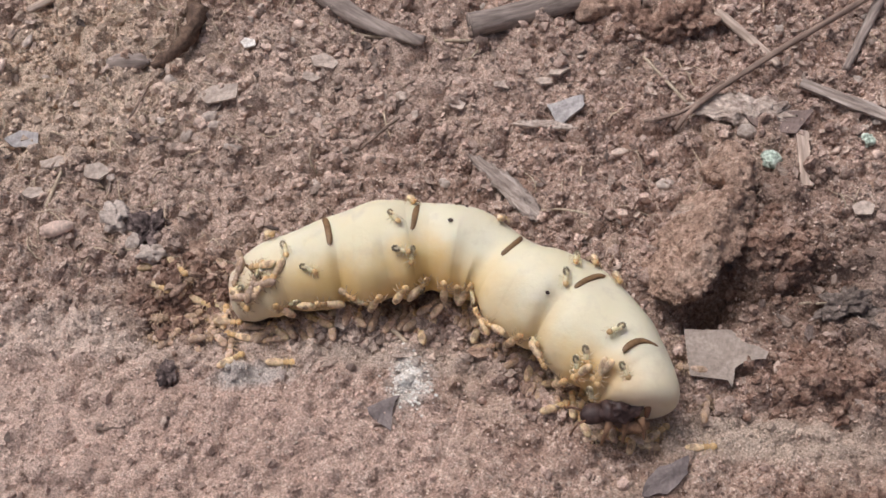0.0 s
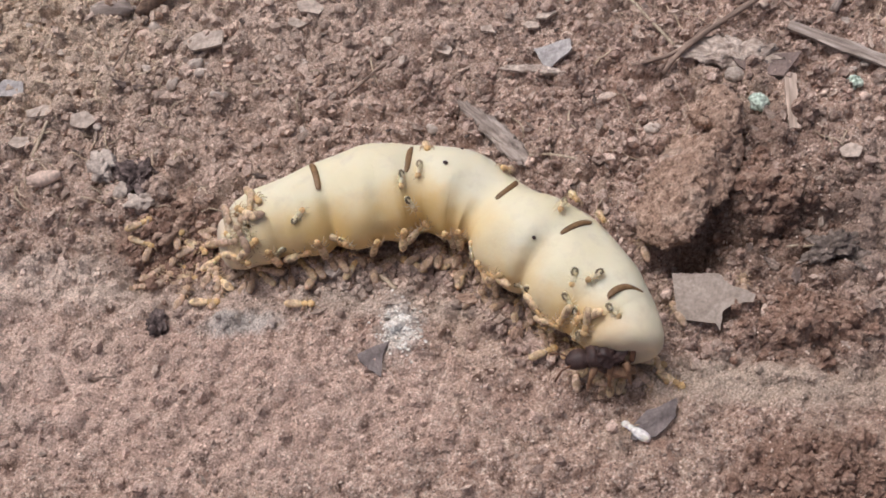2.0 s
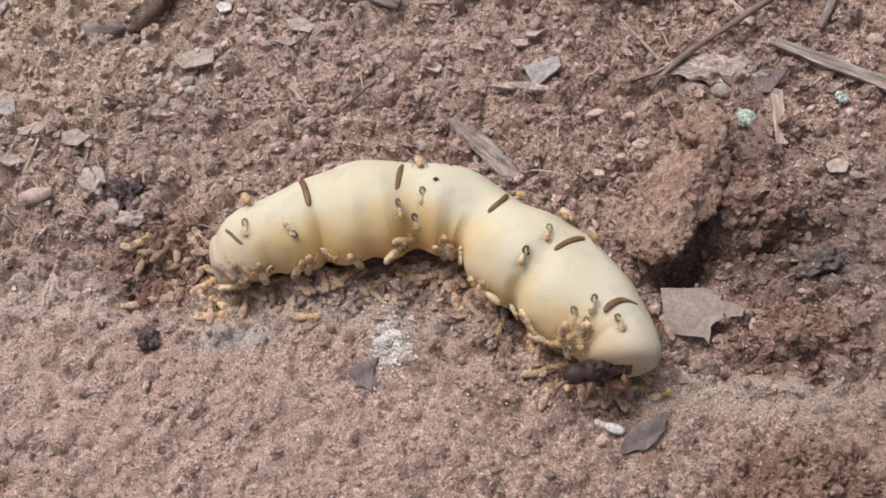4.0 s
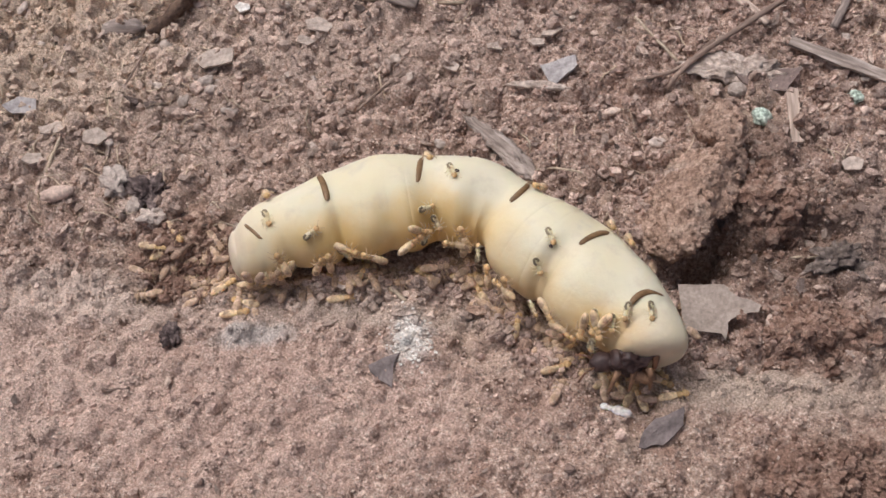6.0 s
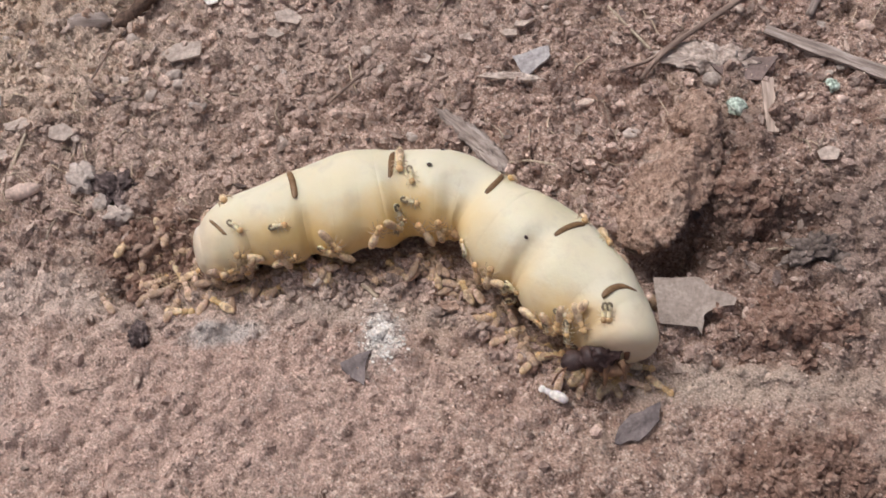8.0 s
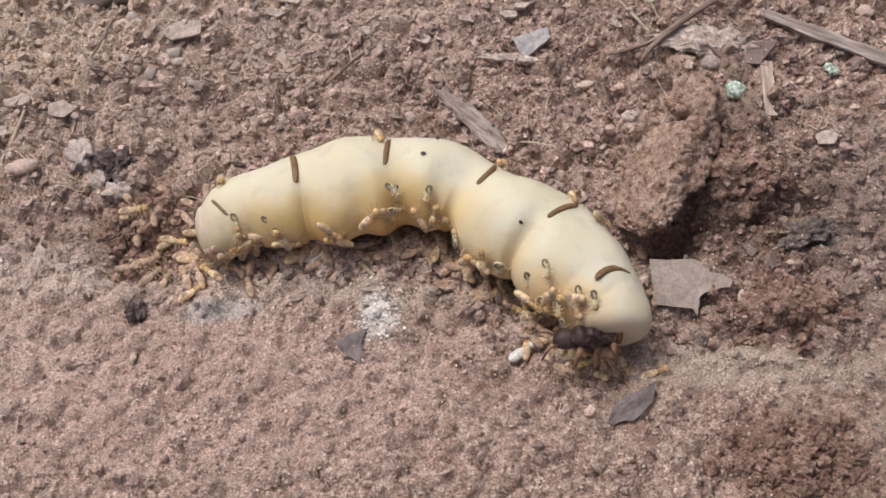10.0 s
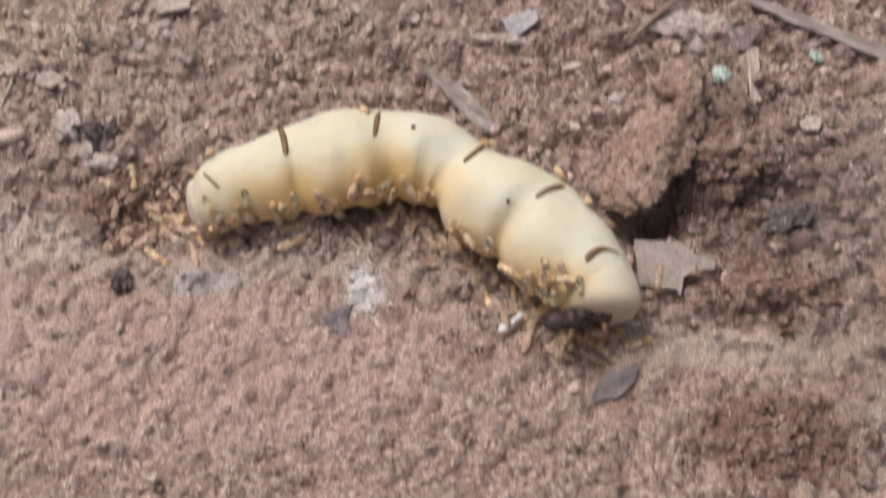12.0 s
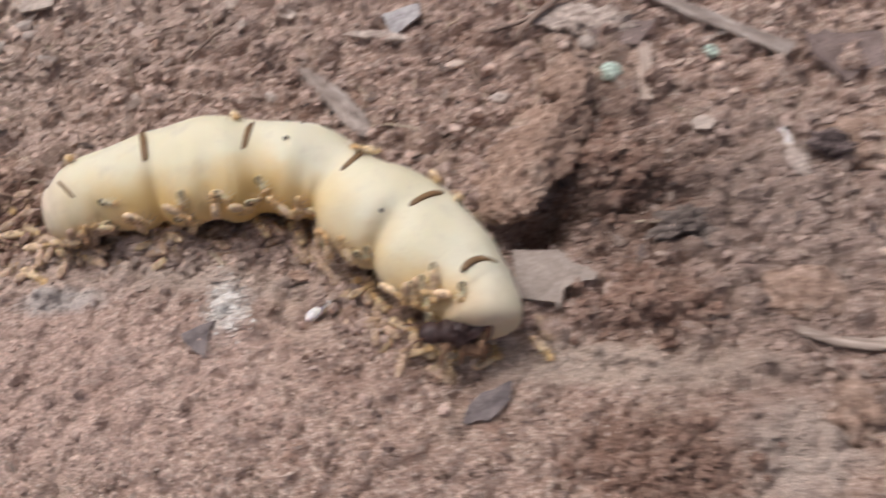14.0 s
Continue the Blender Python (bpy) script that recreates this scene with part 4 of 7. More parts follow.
stick("wood_chip", [(-0.0120, -0.0003), (-0.0090, -0.0040)], (0.0005, 0.0004), STRAW, "slim pale wood splinter by the queen", "wood chip", 6, 0.7, 21)
stick("straw", [(-0.0820, 0.0270), (-0.0800, 0.0360)], (0.0005, 0.0003), STRAW, "pale curved straw on soil", "straw", 6, 1, 22)
stick("twig", [(-0.0640, -0.0205), (-0.0590, -0.0200)], (0.0003, 0.0002), TWIG, "short dark splinter on packed soil", "twig", 6, 1, 23)
stick("twig", [(-0.0155, -0.0180), (-0.0100, -0.0152)], (0.0002, 0.0002), TWIG, "hair-thin dark rootlet on the flake", "twig", 5, 1, 24)
stick("stick", [(-0.0960, 0.0790), (-0.0880, 0.0850)], (0.0012, 0.0010), WOOD, "short tan stick on soil", "stick", 8, 0.6, 25)


def plank(name, a, b, wide, thick, mat, label, category, seed, lift=0.0006, tilt=0):
    """A flat split piece of wood from a to b, its grain along it."""
    d = Vector((b[0] - a[0], b[1] - a[1]))
    n, h0, h1 = d.length / 2, wide[0] / 2, wide[1] / 2
    rng = random.Random(seed)
    top = [(-n + 2 * n * f, (h0 + (h1 - h0) * f) * rng.uniform(0.9, 1.08)) for f in (0, 0.2, 0.4, 0.6, 0.8, 1)]
    low = [(x + rng.uniform(-0.0006, 0.0006), -y * rng.uniform(0.85, 1.1)) for x, y in reversed(top)]
    x, y = (a[0] + b[0]) / 2, (a[1] + b[1]) / 2
    z = max(ground_at(a[0], a[1]), ground_at(x, y), ground_at(b[0], b[1])) * 0.6
    return solid(name, flake(top + low, thick, 0.6, seed, 0.00028, 3), mat, pose(x, y, z + lift, tilt, 0, math.degrees(math.atan2(d.y, d.x))), label, category, shade=False)


plank("wood_strip", (0.0676, 0.0545), (0.0940, 0.0398), (0.0022, 0.0036), 0.0007, PALEWOOD, "flat weathered pale wood strip on soil", "wood strip", 7, 0.0007, 5)


def bark_strip():
    """A long ragged strip of grey bark, half sunk in the soil."""
    bm = lump((0.0096, 0.0023, 0.0009), 64, 5, 0.30, 1.8, 0.15)
    for v in bm.verts:
        v.co.z += 0.0004 * noise.fractal(v.co * 700, 0.8, 2, 4)
        v.co.y *= 0.75 + 0.35 * (v.co.x / 0.0088 + 1) / 2 + 0.25 * noise.noise(Vector((v.co.x * 600, 3, 0)))
    return solid("bark_strip", bm, PALEWOOD, pose(0.0090, 0.0308, ground_at(0.0090, 0.0308) + 0.0009, 0, 0, -47), "ragged mottled grey bark strip behind the queen", "bark")


bark_strip()
plank("wood_chip", (0.0666, 0.0430), (0.0661, 0.0303), (0.0024, 0.0026), 0.0009, WOOD, "short straight-grained brown wood chip", "wood chip", 8, 0.0006, -8)


def bark_piece():
    bm = lump((0.0098, 0.0034, 0.0013), 61, 5, 0.35, 1.7, 0.2)
    for v in bm.verts:
        v.co += v.co.normalized() * 0.0008 * noise.fractal(v.co * 520, 0.7, 2, 5)
        v.co.y -= 0.0012 * noise.noise(Vector((v.co.x * 420, 1, 0)))
    return solid("bark_piece", bm, BARK, pose(0.0562, 0.0478, ground_at(0.0562, 0.0478) + 0.0016, 10, 0, -8), "lumpy pale grey-brown bark piece on soil", "bark")


bark_piece()


def pod():
    ob = thing("seed_pod", pose(-0.0668, 0.0632, ground_at(-0.0668, 0.0632)), "dark brown curled seed pod on a mossy stalk", "seed pod")
    pts = [(-0.0085, -0.0006, 0.0016), (-0.0055, 0, 0.0020), (-0.002, 0.0002, 0.0020), (0.0003, 0, 0.0017)]
    part("capsule", tube(curve_points(pts, 12), [0.0006 + 0.0014 * math.sin(math.pi * min(1, (i + 1) / 11)) ** 0.5 for i in range(12)], 12, 1, 3, 0.5), GREYWOOD, ob, "dark grey-brown ribbed pod capsule")
    pts = [(0.0010, -0.0010, 0.0012), (0.0045, 0.0016, 0.0022), (0.0082, 0.0055, 0.0036), (0.0096, 0.0110, 0.0042), (0.0082, 0.0145, 0.0030)]
    part("stalk", tube(curve_points(pts, 16, 0.0003, 4), [0.0012 + 0.0008 * (i / 15) for i in range(16)], 12, 1, 5, 0.9), POD, ob, "rough brown curved stalk")


pod()


def fungus_patch():
    rng = random.Random(12)
    verts, faces = [], []
    for k in range(620):
        a, d = rng.uniform(0, 6.283), min(abs(rng.gauss(0, 0.0022)), 0.0062)
        x, y = -0.0082 + d * math.cos(a) * 0.95, -0.0118 + d * math.sin(a) * 1.2
        s = rng.uniform(0.00012, 0.00045)
        v, f = CRUMBS[k % len(CRUMBS)]
        m = np.array(Euler((rng.uniform(0, 6), rng.uniform(0, 6), 0)).to_matrix())
        w = (v * s) @ m.T * (1, 1, 0.35) + (x, y, ground_at(x, y) + 0.0001)
        faces += [tuple(i + len(verts) for i in q) for q in f]
        verts += w.tolist()
    return tagged(new("white_fungus", mesh_of("white_fungus", verts, faces, WHITE)), "patch of crumbly white fungus on packed soil", "fungus", kind="stuff")


fungus_patch()
plate("white_flake", [(-0.0118, -0.0062), (-0.0075, -0.0058), (-0.0070, -0.0072), (-0.0110, -0.0076)], 0.0005, BARK, "thin whitish flake beside the fungus", "flake", 0, 71, 0.0006, (6, 0), rough=0.0008)


def dead_insect():
    """A dry pale insect husk with a brown head."""
    ob = thing("insect_husk", pose(0.0925, 0.0163, ground_at(0.0925, 0.0163) + 0.0012, 0, 0, -62), "dead pale grey insect husk with a brown head", "insect husk")
    part("husk_body", lump((0.0040, 0.0019, 0.0014), 91, 3, 0.3, 2.0, 0.1), BARK, ob, "", pose(0, 0, 0))
    part("tail_tip", lump((0.0026, 0.0008, 0.0007), 92, 3, 0.2, 2.0), CHALK, ob, "whitish thin tail tip", pose(-0.0050, 0.0008, 0, 0, 0, -15))
    part("husk_head", lump((0.0015, 0.0014, 0.0012), 93, 3, 0.15, 2.0), POD, ob, "brown head", pose(0.0050, 0, 0))


dead_insect()


# ---- the queen ----
def queen():
    """The queen: swollen lobes that overlap at the folds, each free to slide a little."""
    ob = thing("termite_queen", pose(0, 0, 0), "swollen cream-coloured termite queen lying curved on soil", "termite queen")
    lobes, sides = [], 72
    for k in range(len(JOINTS) - 1):
        u0, u1 = JOINTS[k], JOINTS[k + 1]
        first, last = k == 0, k == len(JOINTS) - 2
        mid = spine((u0 + u1) / 2)
        verts, faces, rings = [], [], []
        us = np.linspace(u0 - (0 if first else 0.5), u1 + (0 if last else 0.5), 24)
        for u in us:
            over = max(0 if first else u0 - u, 0 if last else u - u1, 0)
            ring = []
            for j in range(sides):
                ang = 360 * j / sides
                q = skin(u, ang)
                n = noise.noise(Vector(q * 150)) * 0.0004 + noise.noise(Vector(q * 60)) * 0.0008
                q = skin(u, ang, n, 1 - 0.16 * (over / 0.5) ** 2.0)
                q[2] = max(q[2], -0.0015)
                ring.append(len(verts))
                verts.append(q.tolist())
            rings.append(ring)
        for sign in ([-1] if first else []) + ([1] if last else []):
            u = us[0] if sign < 0 else us[-1]
            r, t, extra = spine(u)[2], ahead(u), []
            for i in range(1, 17):
                w = i / 17
                ring = []
                for j in range(sides):
                    ang = 360 * j / sides
                    q = skin(u, ang)
                    n = noise.noise(Vector(q * 150)) * 0.0004 + noise.noise(Vector(q * 60)) * 0.0008
                    if sign < 0:
                        wide, way, reach = math.cos(w * math.pi / 2), -t, 0.4 * math.sin(w * math.pi / 2)
                    else:  # the front end: a slanting hood, hollow where the thorax comes out
                        wide = (1 - w ** 2.6) ** 0.5
                        way = np.array((0.30, -0.95))
                        rim = 1.00 + 0.70 * math.cos(radians(ang)) + 0.05 * math.sin(radians(ang))
                        reach = w ** 0.8 * (rim * wide ** 1.3 + 0.80 * (1 - wide ** 1.3))
                    q = skin(u, ang, n * wide, wide) + np.array((way[0], way[1], 0)) * r * reach
                    ring.append(len(verts))
                    verts.append(q.tolist())
                extra.append(ring)
            rings = extra[::-1] + rings if sign < 0 else rings + extra
        for r0, r1 in zip(rings, rings[1:]):
            for j in range(sides):
                faces.append((r0[j], r0[(j + 1) % sides], r1[(j + 1) % sides], r1[j]))
        faces.append(rings[0][::-1])
        faces.append(rings[-1])
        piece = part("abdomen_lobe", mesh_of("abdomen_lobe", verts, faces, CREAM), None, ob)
        lobes.append((piece, np.array((mid[0], mid[1], 0.0))))
    return ob, lobes


QUEEN, LOBES = queen()


def on_soil(x, y, heading, lift=0.0, pitch=0.0):
    return pose(x, y, ground_at(x, y) + lift, 0, pitch, heading)


def on_skin(u, angle, heading, lift=0.0):
    """The pose of a worker on the queen's skin; heading 0 faces the queen's head, 90 faces her back."""
    p = Vector(skin(u, angle, lift).tolist())
    e = 0.05
    along = Vector((skin(u + e, angle) - skin(u - e, angle)).tolist()).normalized()
    up_way = Vector((skin(u, angle - 2) - skin(u, angle + 2)).tolist()).normalized()
    out = along.cross(up_way).normalized()
    h = radians(heading)
    fwd = (along * math.cos(h) + up_way * math.sin(h)).normalized()
    side = out.cross(fwd)
    m = Matrix((fwd, side, out)).transposed().to_4x4()
    m.translation = p
    return m


def lobe_at(u):
    return int(np.clip(np.searchsorted(JOINTS, u) - 1, 0, len(LOBES) - 1))


def tergite(u0, u1, a0, a1, width, bow=0.06, mat=None, name="tergite", label="dark brown back plate"):
    """A brown plate that lies across the back."""
    piece = LOBES[lobe_at((u0 + u1) / 2)][0]
    bm = bmesh.new()
    rows = []
    n = 16
    for i in range(n + 1):
        f = i / n
        a = a0 + (a1 - a0) * f
        half = width * (1 - 0.6 * abs(2 * f - 1) ** 9)
        row = []
        for w, lift in ((-1, -0.0002), (-0.85, 0.00012), (0, 0.00017), (0.85, 0.00012), (1, -0.0002)):
            bowed = u0 + (u1 - u0) * f + bow * (1 - (2 * f - 1) ** 2)
            q = skin(bowed, a, lift)
            t = ahead(bowed)
            q = q + np.array((t[0], t[1], 0)) * w * half
            row.append(bm.verts.new(q.tolist()))
        rows.append(row)
    for r0, r1 in zip(rows, rows[1:]):
        for j in range(4):
            bm.faces.new((r0[j], r0[j + 1], r1[j + 1], r1[j]))
    bmesh.ops.recalc_face_normals(bm, faces=bm.faces)
    return part(name, bm, mat or TERGITE, piece, label)


tergite(1.40, 2.10, 72, 114, 0.00060)
tergite(5.20, 5.30, 45, 99, 0.00060)
tergite(9.00, 8.80, 39, 96, 0.00060)
tergite(12.20, 12.40, 45, 93, 0.00055)
tergite(15.15, 15.25, 87, 42, 0.00055, -0.02)
tergite(18.20, 18.60, 96, 45, 0.00060, -0.28)


def speck(u, angle, size):
    part("speck", lump((size, size * 0.8, 0.0002), 4, 2, 0.2), DARKHEAD, LOBES[lobe_at(u)][0], "tiny dark spot on the skin", on_skin(u, angle, 0, 0.0003))


speck(10.00, 81, 0.00050)
speck(10.30, 42, 0.00035)
speck(14.50, 108, 0.00040)


def queen_head():
    """Dark thorax and head, low in front of the last lobe."""
    ob = part("thorax", lump((0.0037, 0.0023, 0.0023), 81, 4, 0.35, 2.0, 0.25), DARKHEAD, QUEEN, "dark brown thorax", pose(0.0290, -0.0218, 0.0096, 0, 0, 8))
    part("head_capsule", lump((0.0022, 0.0019, 0.0016), 82, 3, 0.10, 1.3), DARKHEAD, ob, "glossy dark head", pose(-0.0046, 0.0004, -0.0004, 0, 0, 0))
    part("pronotum", lump((0.0014, 0.0021, 0.0014), 84, 3, 0.15, 1.5, 0.1), DARKHEAD, ob, "dark shield behind the head", pose(-0.0021, 0.0002, 0.0006, 0, -12, 0))
    bow = [(0.0008, 0.0026, 0.0018), (0.0026, 0.0030, 0.0024), (0.0040, 0.0020, 0.0020), (0.0046, 0.0002, 0.0008), (0.0042, -0.0012, -0.0010)]
    part("neck_plate", tube(curve_points(bow, 14), [0.0003 + 0.0005 * math.sin(math.pi * (i + 1) / 15) for i in range(14)], 8, 0.7, 3, 0.2), REDCHITIN, ob, "reddish-brown arched neck plate")
    part("underside", lump((0.0034, 0.0016, 0.0015), 85, 3, 0.3, 1.8, 0.2), CHESTNUT, ob, "chestnut-brown underside", pose(0.0014, -0.0014, -0.0024, 0, 10, -10))
    for side in (-1, 1):
        pts = [(-0.0060, side * 0.0008, 0), (-0.0076, side * 0.0016, 0.0004), (-0.0090, side * 0.0026, -0.0014)]
        part("antenna", tube(curve_points(pts, 8), [0.0002] * 8, 5), REDCHITIN, ob)
    for i, side in ((-0.002, -1), (0.0006, -1), (0.0032, -1), (-0.002, 1)):
        pts = [(i, side * 0.0014, -0.0006), (i * 1.2 - 0.0004, side * 0.0026, -0.0014), (i * 1.4 - 0.0008, side * 0.0030, -0.0056)]
        part("leg", tube(curve_points(pts, 8), [0.0007, 0.0007, 0.0006, 0.0005, 0.00045, 0.0004, 0.00035, 0.00025], 6), CHESTNUT, ob)
    return ob


HEAD = queen_head()


# ---- the workers ----
def worker(kind):
    """One worker, 5 to 6 mm long, facing +x with its feet at z = 0."""
    body, top, front, name_label = {
        "ground": (TAN, TAN, BROWNGUT, "small tan termite worker on the soil"),
        "skin": (PALE, PALE, AMBER, "translucent grey-bellied termite worker on the queen's skin"),
        "amber": (BELLY, AMBER, AMBER, "amber termite worker tending the queen"),
        "white": (CHALK, CHALK, CHALK, "pale white termite worker on the soil")}[kind]
    ob = thing("termite_worker", pose(0, 0, 0), name_label, "termite", "termite workers")
    mm = 0.0008 if kind == "skin" else 0.001
    z = 0.7 * mm
    long, wide, tall = (1.35, 0.85, 0.55) if kind == "skin" else (1.95, 1.05, 0.95) if kind == "white" else (1.95, 0.86, 0.78)
    bm = bmesh.new()
    bmesh.ops.create_uvsphere(bm, u_segments=14, v_segments=9, radius=1)
    for v in bm.verts:
        x = v.co.x
        w = (0.90 + 0.10 * (-x)) * (1 + 0.03 * math.sin(x * 16)) * (1 - x * x * 0.3) ** -0.25
        v.co = Vector((x * long * mm, v.co.y * wide * mm * w, v.co.z * tall * mm * w))
    belly = part("belly", bm, body, ob, "", pose((0.5 - long) * mm, 0, z, 0, 4, 0))
    if kind == "skin":
        loop = [(-0.2, 0.42, 0.30), (-0.75, 0.38, 0.28), (-1.0, 0.0, 0.26), (-0.75, -0.38, 0.28), (0.1, -0.42, 0.30), (0.45, -0.05, 0.36)]
        part("gut", tube(curve_points([(x * mm, y * mm, h * mm) for x, y, h in loop], 18), [0.25 * mm + 0.12 * mm * math.sin(i * 1.1) ** 2 for i in range(18)], 6), GUT, belly, "dark grey gut showing through")
    elif kind != "white":
        part("gut", lump((1.0 * mm, 0.50 * mm, 0.34 * mm), 5, 2, 0.35, 1.8), BROWNGUT, belly, "brownish gut showing through", pose(-0.45 * mm, 0.06 * mm, 0.40 * mm))
    bm = bmesh.new()
    bmesh.ops.create_uvsphere(bm, u_segments=10, v_segments=7, radius=1)
    for v in bm.verts:
        v.co = Vector((v.co.x * 0.95 * mm, v.co.y * 0.56 * mm * (1 + 0.10 * math.sin(v.co.x * 7)), v.co.z * 0.46 * mm))
    part("thorax", bm, top, ob, "", pose(0.62 * mm, 0, z))
    bm = bmesh.new()
    bmesh.ops.create_uvsphere(bm, u_segments=12, v_segments=8, radius=1)
    for v in bm.verts:
        v.co = Vector((v.co.x * 0.72 * mm, v.co.y * 0.66 * mm * (1.05 - 0.2 * v.co.x), v.co.z * 0.52 * mm))
    part("head", bm, front, ob, {"ground": "rounded brown head", "white": ""}.get(kind, "rounded amber head"), pose(1.68 * mm, 0, z * 0.95, 0, 15, 0))
    for side in (-1, 1):
        pts = [(2.3 * mm, side * 0.3 * mm, z), (2.8 * mm, side * 0.7 * mm, z + 0.3 * mm), (3.3 * mm, side * 1.1 * mm, z - 0.1 * mm)]
        part("antenna", tube(curve_points(pts, 5), [0.04 * mm] * 4 + [0.025 * mm], 4), LEGC, ob)
        for i, reach in ((1.3, 0.7), (0.8, 0.0), (0.35, -0.8)):
            pts = [(i * mm, side * 0.35 * mm, z * 0.8), ((i + reach * 0.4) * mm, side * 1.0 * mm, z + 0.15 * mm), ((i + reach) * mm, side * 1.55 * mm, 0.02 * mm)]
            part("leg", tube(curve_points(pts, 6), [0.12 * mm, 0.11 * mm, 0.10 * mm, 0.08 * mm, 0.06 * mm, 0.05 * mm], 5), PALE if kind == "skin" else LEGC, ob)
    return ob


MODELS = {}


def make_worker(kind, m):
    if kind not in MODELS:
        MODELS[kind] = worker(kind)
        MODELS[kind].matrix_basis = m
        return MODELS[kind]
    return copy_thing(MODELS[kind], m)


CRAWLERS = []


def climber(kind, rows):
    """A worker on the queen; rows of seconds, place along her, angle round her, heading."""
    made = [(t, on_skin(u, a, h)) for t, u, a, h in rows]
    CRAWLERS.append((make_worker(kind, made[0][1]), [(t, m, u) for (t, m), (_, u, _, _) in zip(made, rows)]))


def crawler(kind, rows):
    """A worker on the soil; rows of seconds, x, y, heading."""
    made = [(t, on_soil(x, y, h)) for t, x, y, h in rows]
    CRAWLERS.append((make_worker(kind, made[0][1]), [(t, m, None) for t, m in made]))


climber('skin', [(0.00, 4.30, 123, 320), (1.50, 4.30, 126, 340), (2.00, 4.33, 124, 397), (2.50, 4.37, 122, 453), (3.00, 4.40, 120, 510), (4.75, 4.40, 126, 440), (6.50, 4.40, 132, 370), (7.50, 4.50, 126, 360), (8.20, 4.30, 129, 350), (11.00, 3.70, 147, 280), (12.50, 3.10, 138, 260), (13.25, 3.35, 138, 300), (14.00, 3.60, 138, 340)])
climber('skin', [(0.00, 3.60, 87, 270), (1.50, 1.60, 129, 280), (3.00, 2.40, 108, 250), (6.50, 2.80, 90, 280), (7.50, 2.60, 99, 300), (11.00, 2.20, 135, 260), (12.50, 0.70, 126, 290), (14.00, 1.10, 180, 270)])
climber('skin', [(0.00, 8.00, 81, 300), (1.50, 8.40, 96, 270), (3.00, 8.70, 114, 260), (4.75, 8.90, 120, 320), (6.50, 9.10, 126, 380), (7.50, 9.30, 126, 360), (9.25, 10.05, 134, 295), (11.00, 10.80, 141, 230), (12.50, 9.00, 177, 270), (14.00, 9.40, 138, 300)])
climber('skin', [(0.00, 8.10, 120, 340), (1.50, 8.40, 129, 320), (3.00, 9.40, 132, 280), (6.50, 9.40, 147, 300), (7.50, 9.00, 141, 290), (11.00, 9.20, 138, 270), (12.50, 7.40, 165, 260), (14.00, 7.80, 147, 330)])
climber('skin', [(0.00, 8.60, 126, 260), (1.50, 9.20, 78, 270), (3.00, 9.40, 111, 260), (6.50, 9.80, 75, 300), (7.50, 9.60, 87, 280), (11.00, 7.80, 144, 320), (12.50, 4.60, 159, 260), (14.00, 6.60, 147, 260)])
climber('skin', [(0.00, 14.40, 54, 300), (1.50, 14.40, 60, 290), (3.00, 14.50, 72, 290), (6.50, 14.10, 111, 330), (7.50, 14.60, 171, 270), (11.00, 14.70, 168, 280), (12.50, 14.90, 165, 260), (14.00, 14.90, 159, 280)])
climber('skin', [(0.00, 17.10, 87, 260), (1.50, 17.00, 96, 250), (3.00, 17.10, 99, 300), (6.50, 18.50, 105, 310), (7.50, 18.90, 99, 320), (11.00, 19.00, 117, 330), (12.50, 19.00, 123, 320), (14.00, 19.00, 111, 320)])
climber('skin', [(0.00, 17.00, 129, 310), (1.50, 16.90, 138, 340), (3.00, 17.00, 126, 310), (6.50, 17.50, 138, 330), (7.50, 17.50, 141, 380), (11.00, 16.10, 120, 310), (12.50, 17.80, 138, 340), (14.00, 17.40, 120, 310)])
climber('skin', [(0.00, 19.00, 108, 350), (1.50, 19.00, 105, 370), (3.00, 19.00, 99, 360), (6.50, 19.00, 81, 330), (7.50, 19.00, 96, 320), (11.00, 18.00, 132, 310), (12.50, 17.20, 153, 290), (14.00, 17.30, 138, 300)])
climber('skin', [(0.00, 14.70, 84, 310), (1.50, 17.20, 117, 310), (3.00, 14.60, 105, 280), (6.50, 14.40, 141, 320), (7.50, 14.60, 201, 260), (11.00, 16.60, 141, 300), (12.50, 17.70, 177, 280), (14.00, 17.00, 150, 290)])
climber('skin', [(0.00, 16.90, 144, 300), (1.50, 17.70, 150, 300), (3.00, 18.00, 129, 310), (6.50, 18.30, 129, 310), (7.50, 18.10, 150, 300), (11.00, 17.90, 153, 300), (12.50, 18.00, 177, 280), (14.00, 18.10, 150, 300)])
climber('skin', [(0.00, 15.30, 165, 30), (0.75, 15.00, 168, -15), (1.50, 14.70, 171, -60), (3.00, 17.10, 153, -70), (6.50, 17.50, 162, -70), (7.50, 16.80, 171, -70), (11.00, 16.80, 159, -70), (12.50, 16.50, 180, -90), (14.00, 16.90, 159, -70)])
# workers crowding round the queen's head
climber('amber', [(0, 17.43, 152, 252), (1.5, 17.13, 155, 261), (3, 17.24, 157, 272), (5.5, 17.54, 151, 280), (7, 17.2, 152, 292), (8.2, 17.39, 154, 282), (10.5, 17.16, 154, 278), (12, 17.28, 145, 292), (14, 17.36, 153, 292)])
climber('skin', [(0, 18.48, 166, 297), (1.5, 18.52, 162, 257), (3, 18.19, 172, 272), (5.5, 18.39, 164, 276), (7, 18.27, 165, 280), (8.2, 18.37, 172, 285), (10.5, 18.54, 171, 300), (12, 18.41, 163, 294), (14, 18.56, 172, 279)])
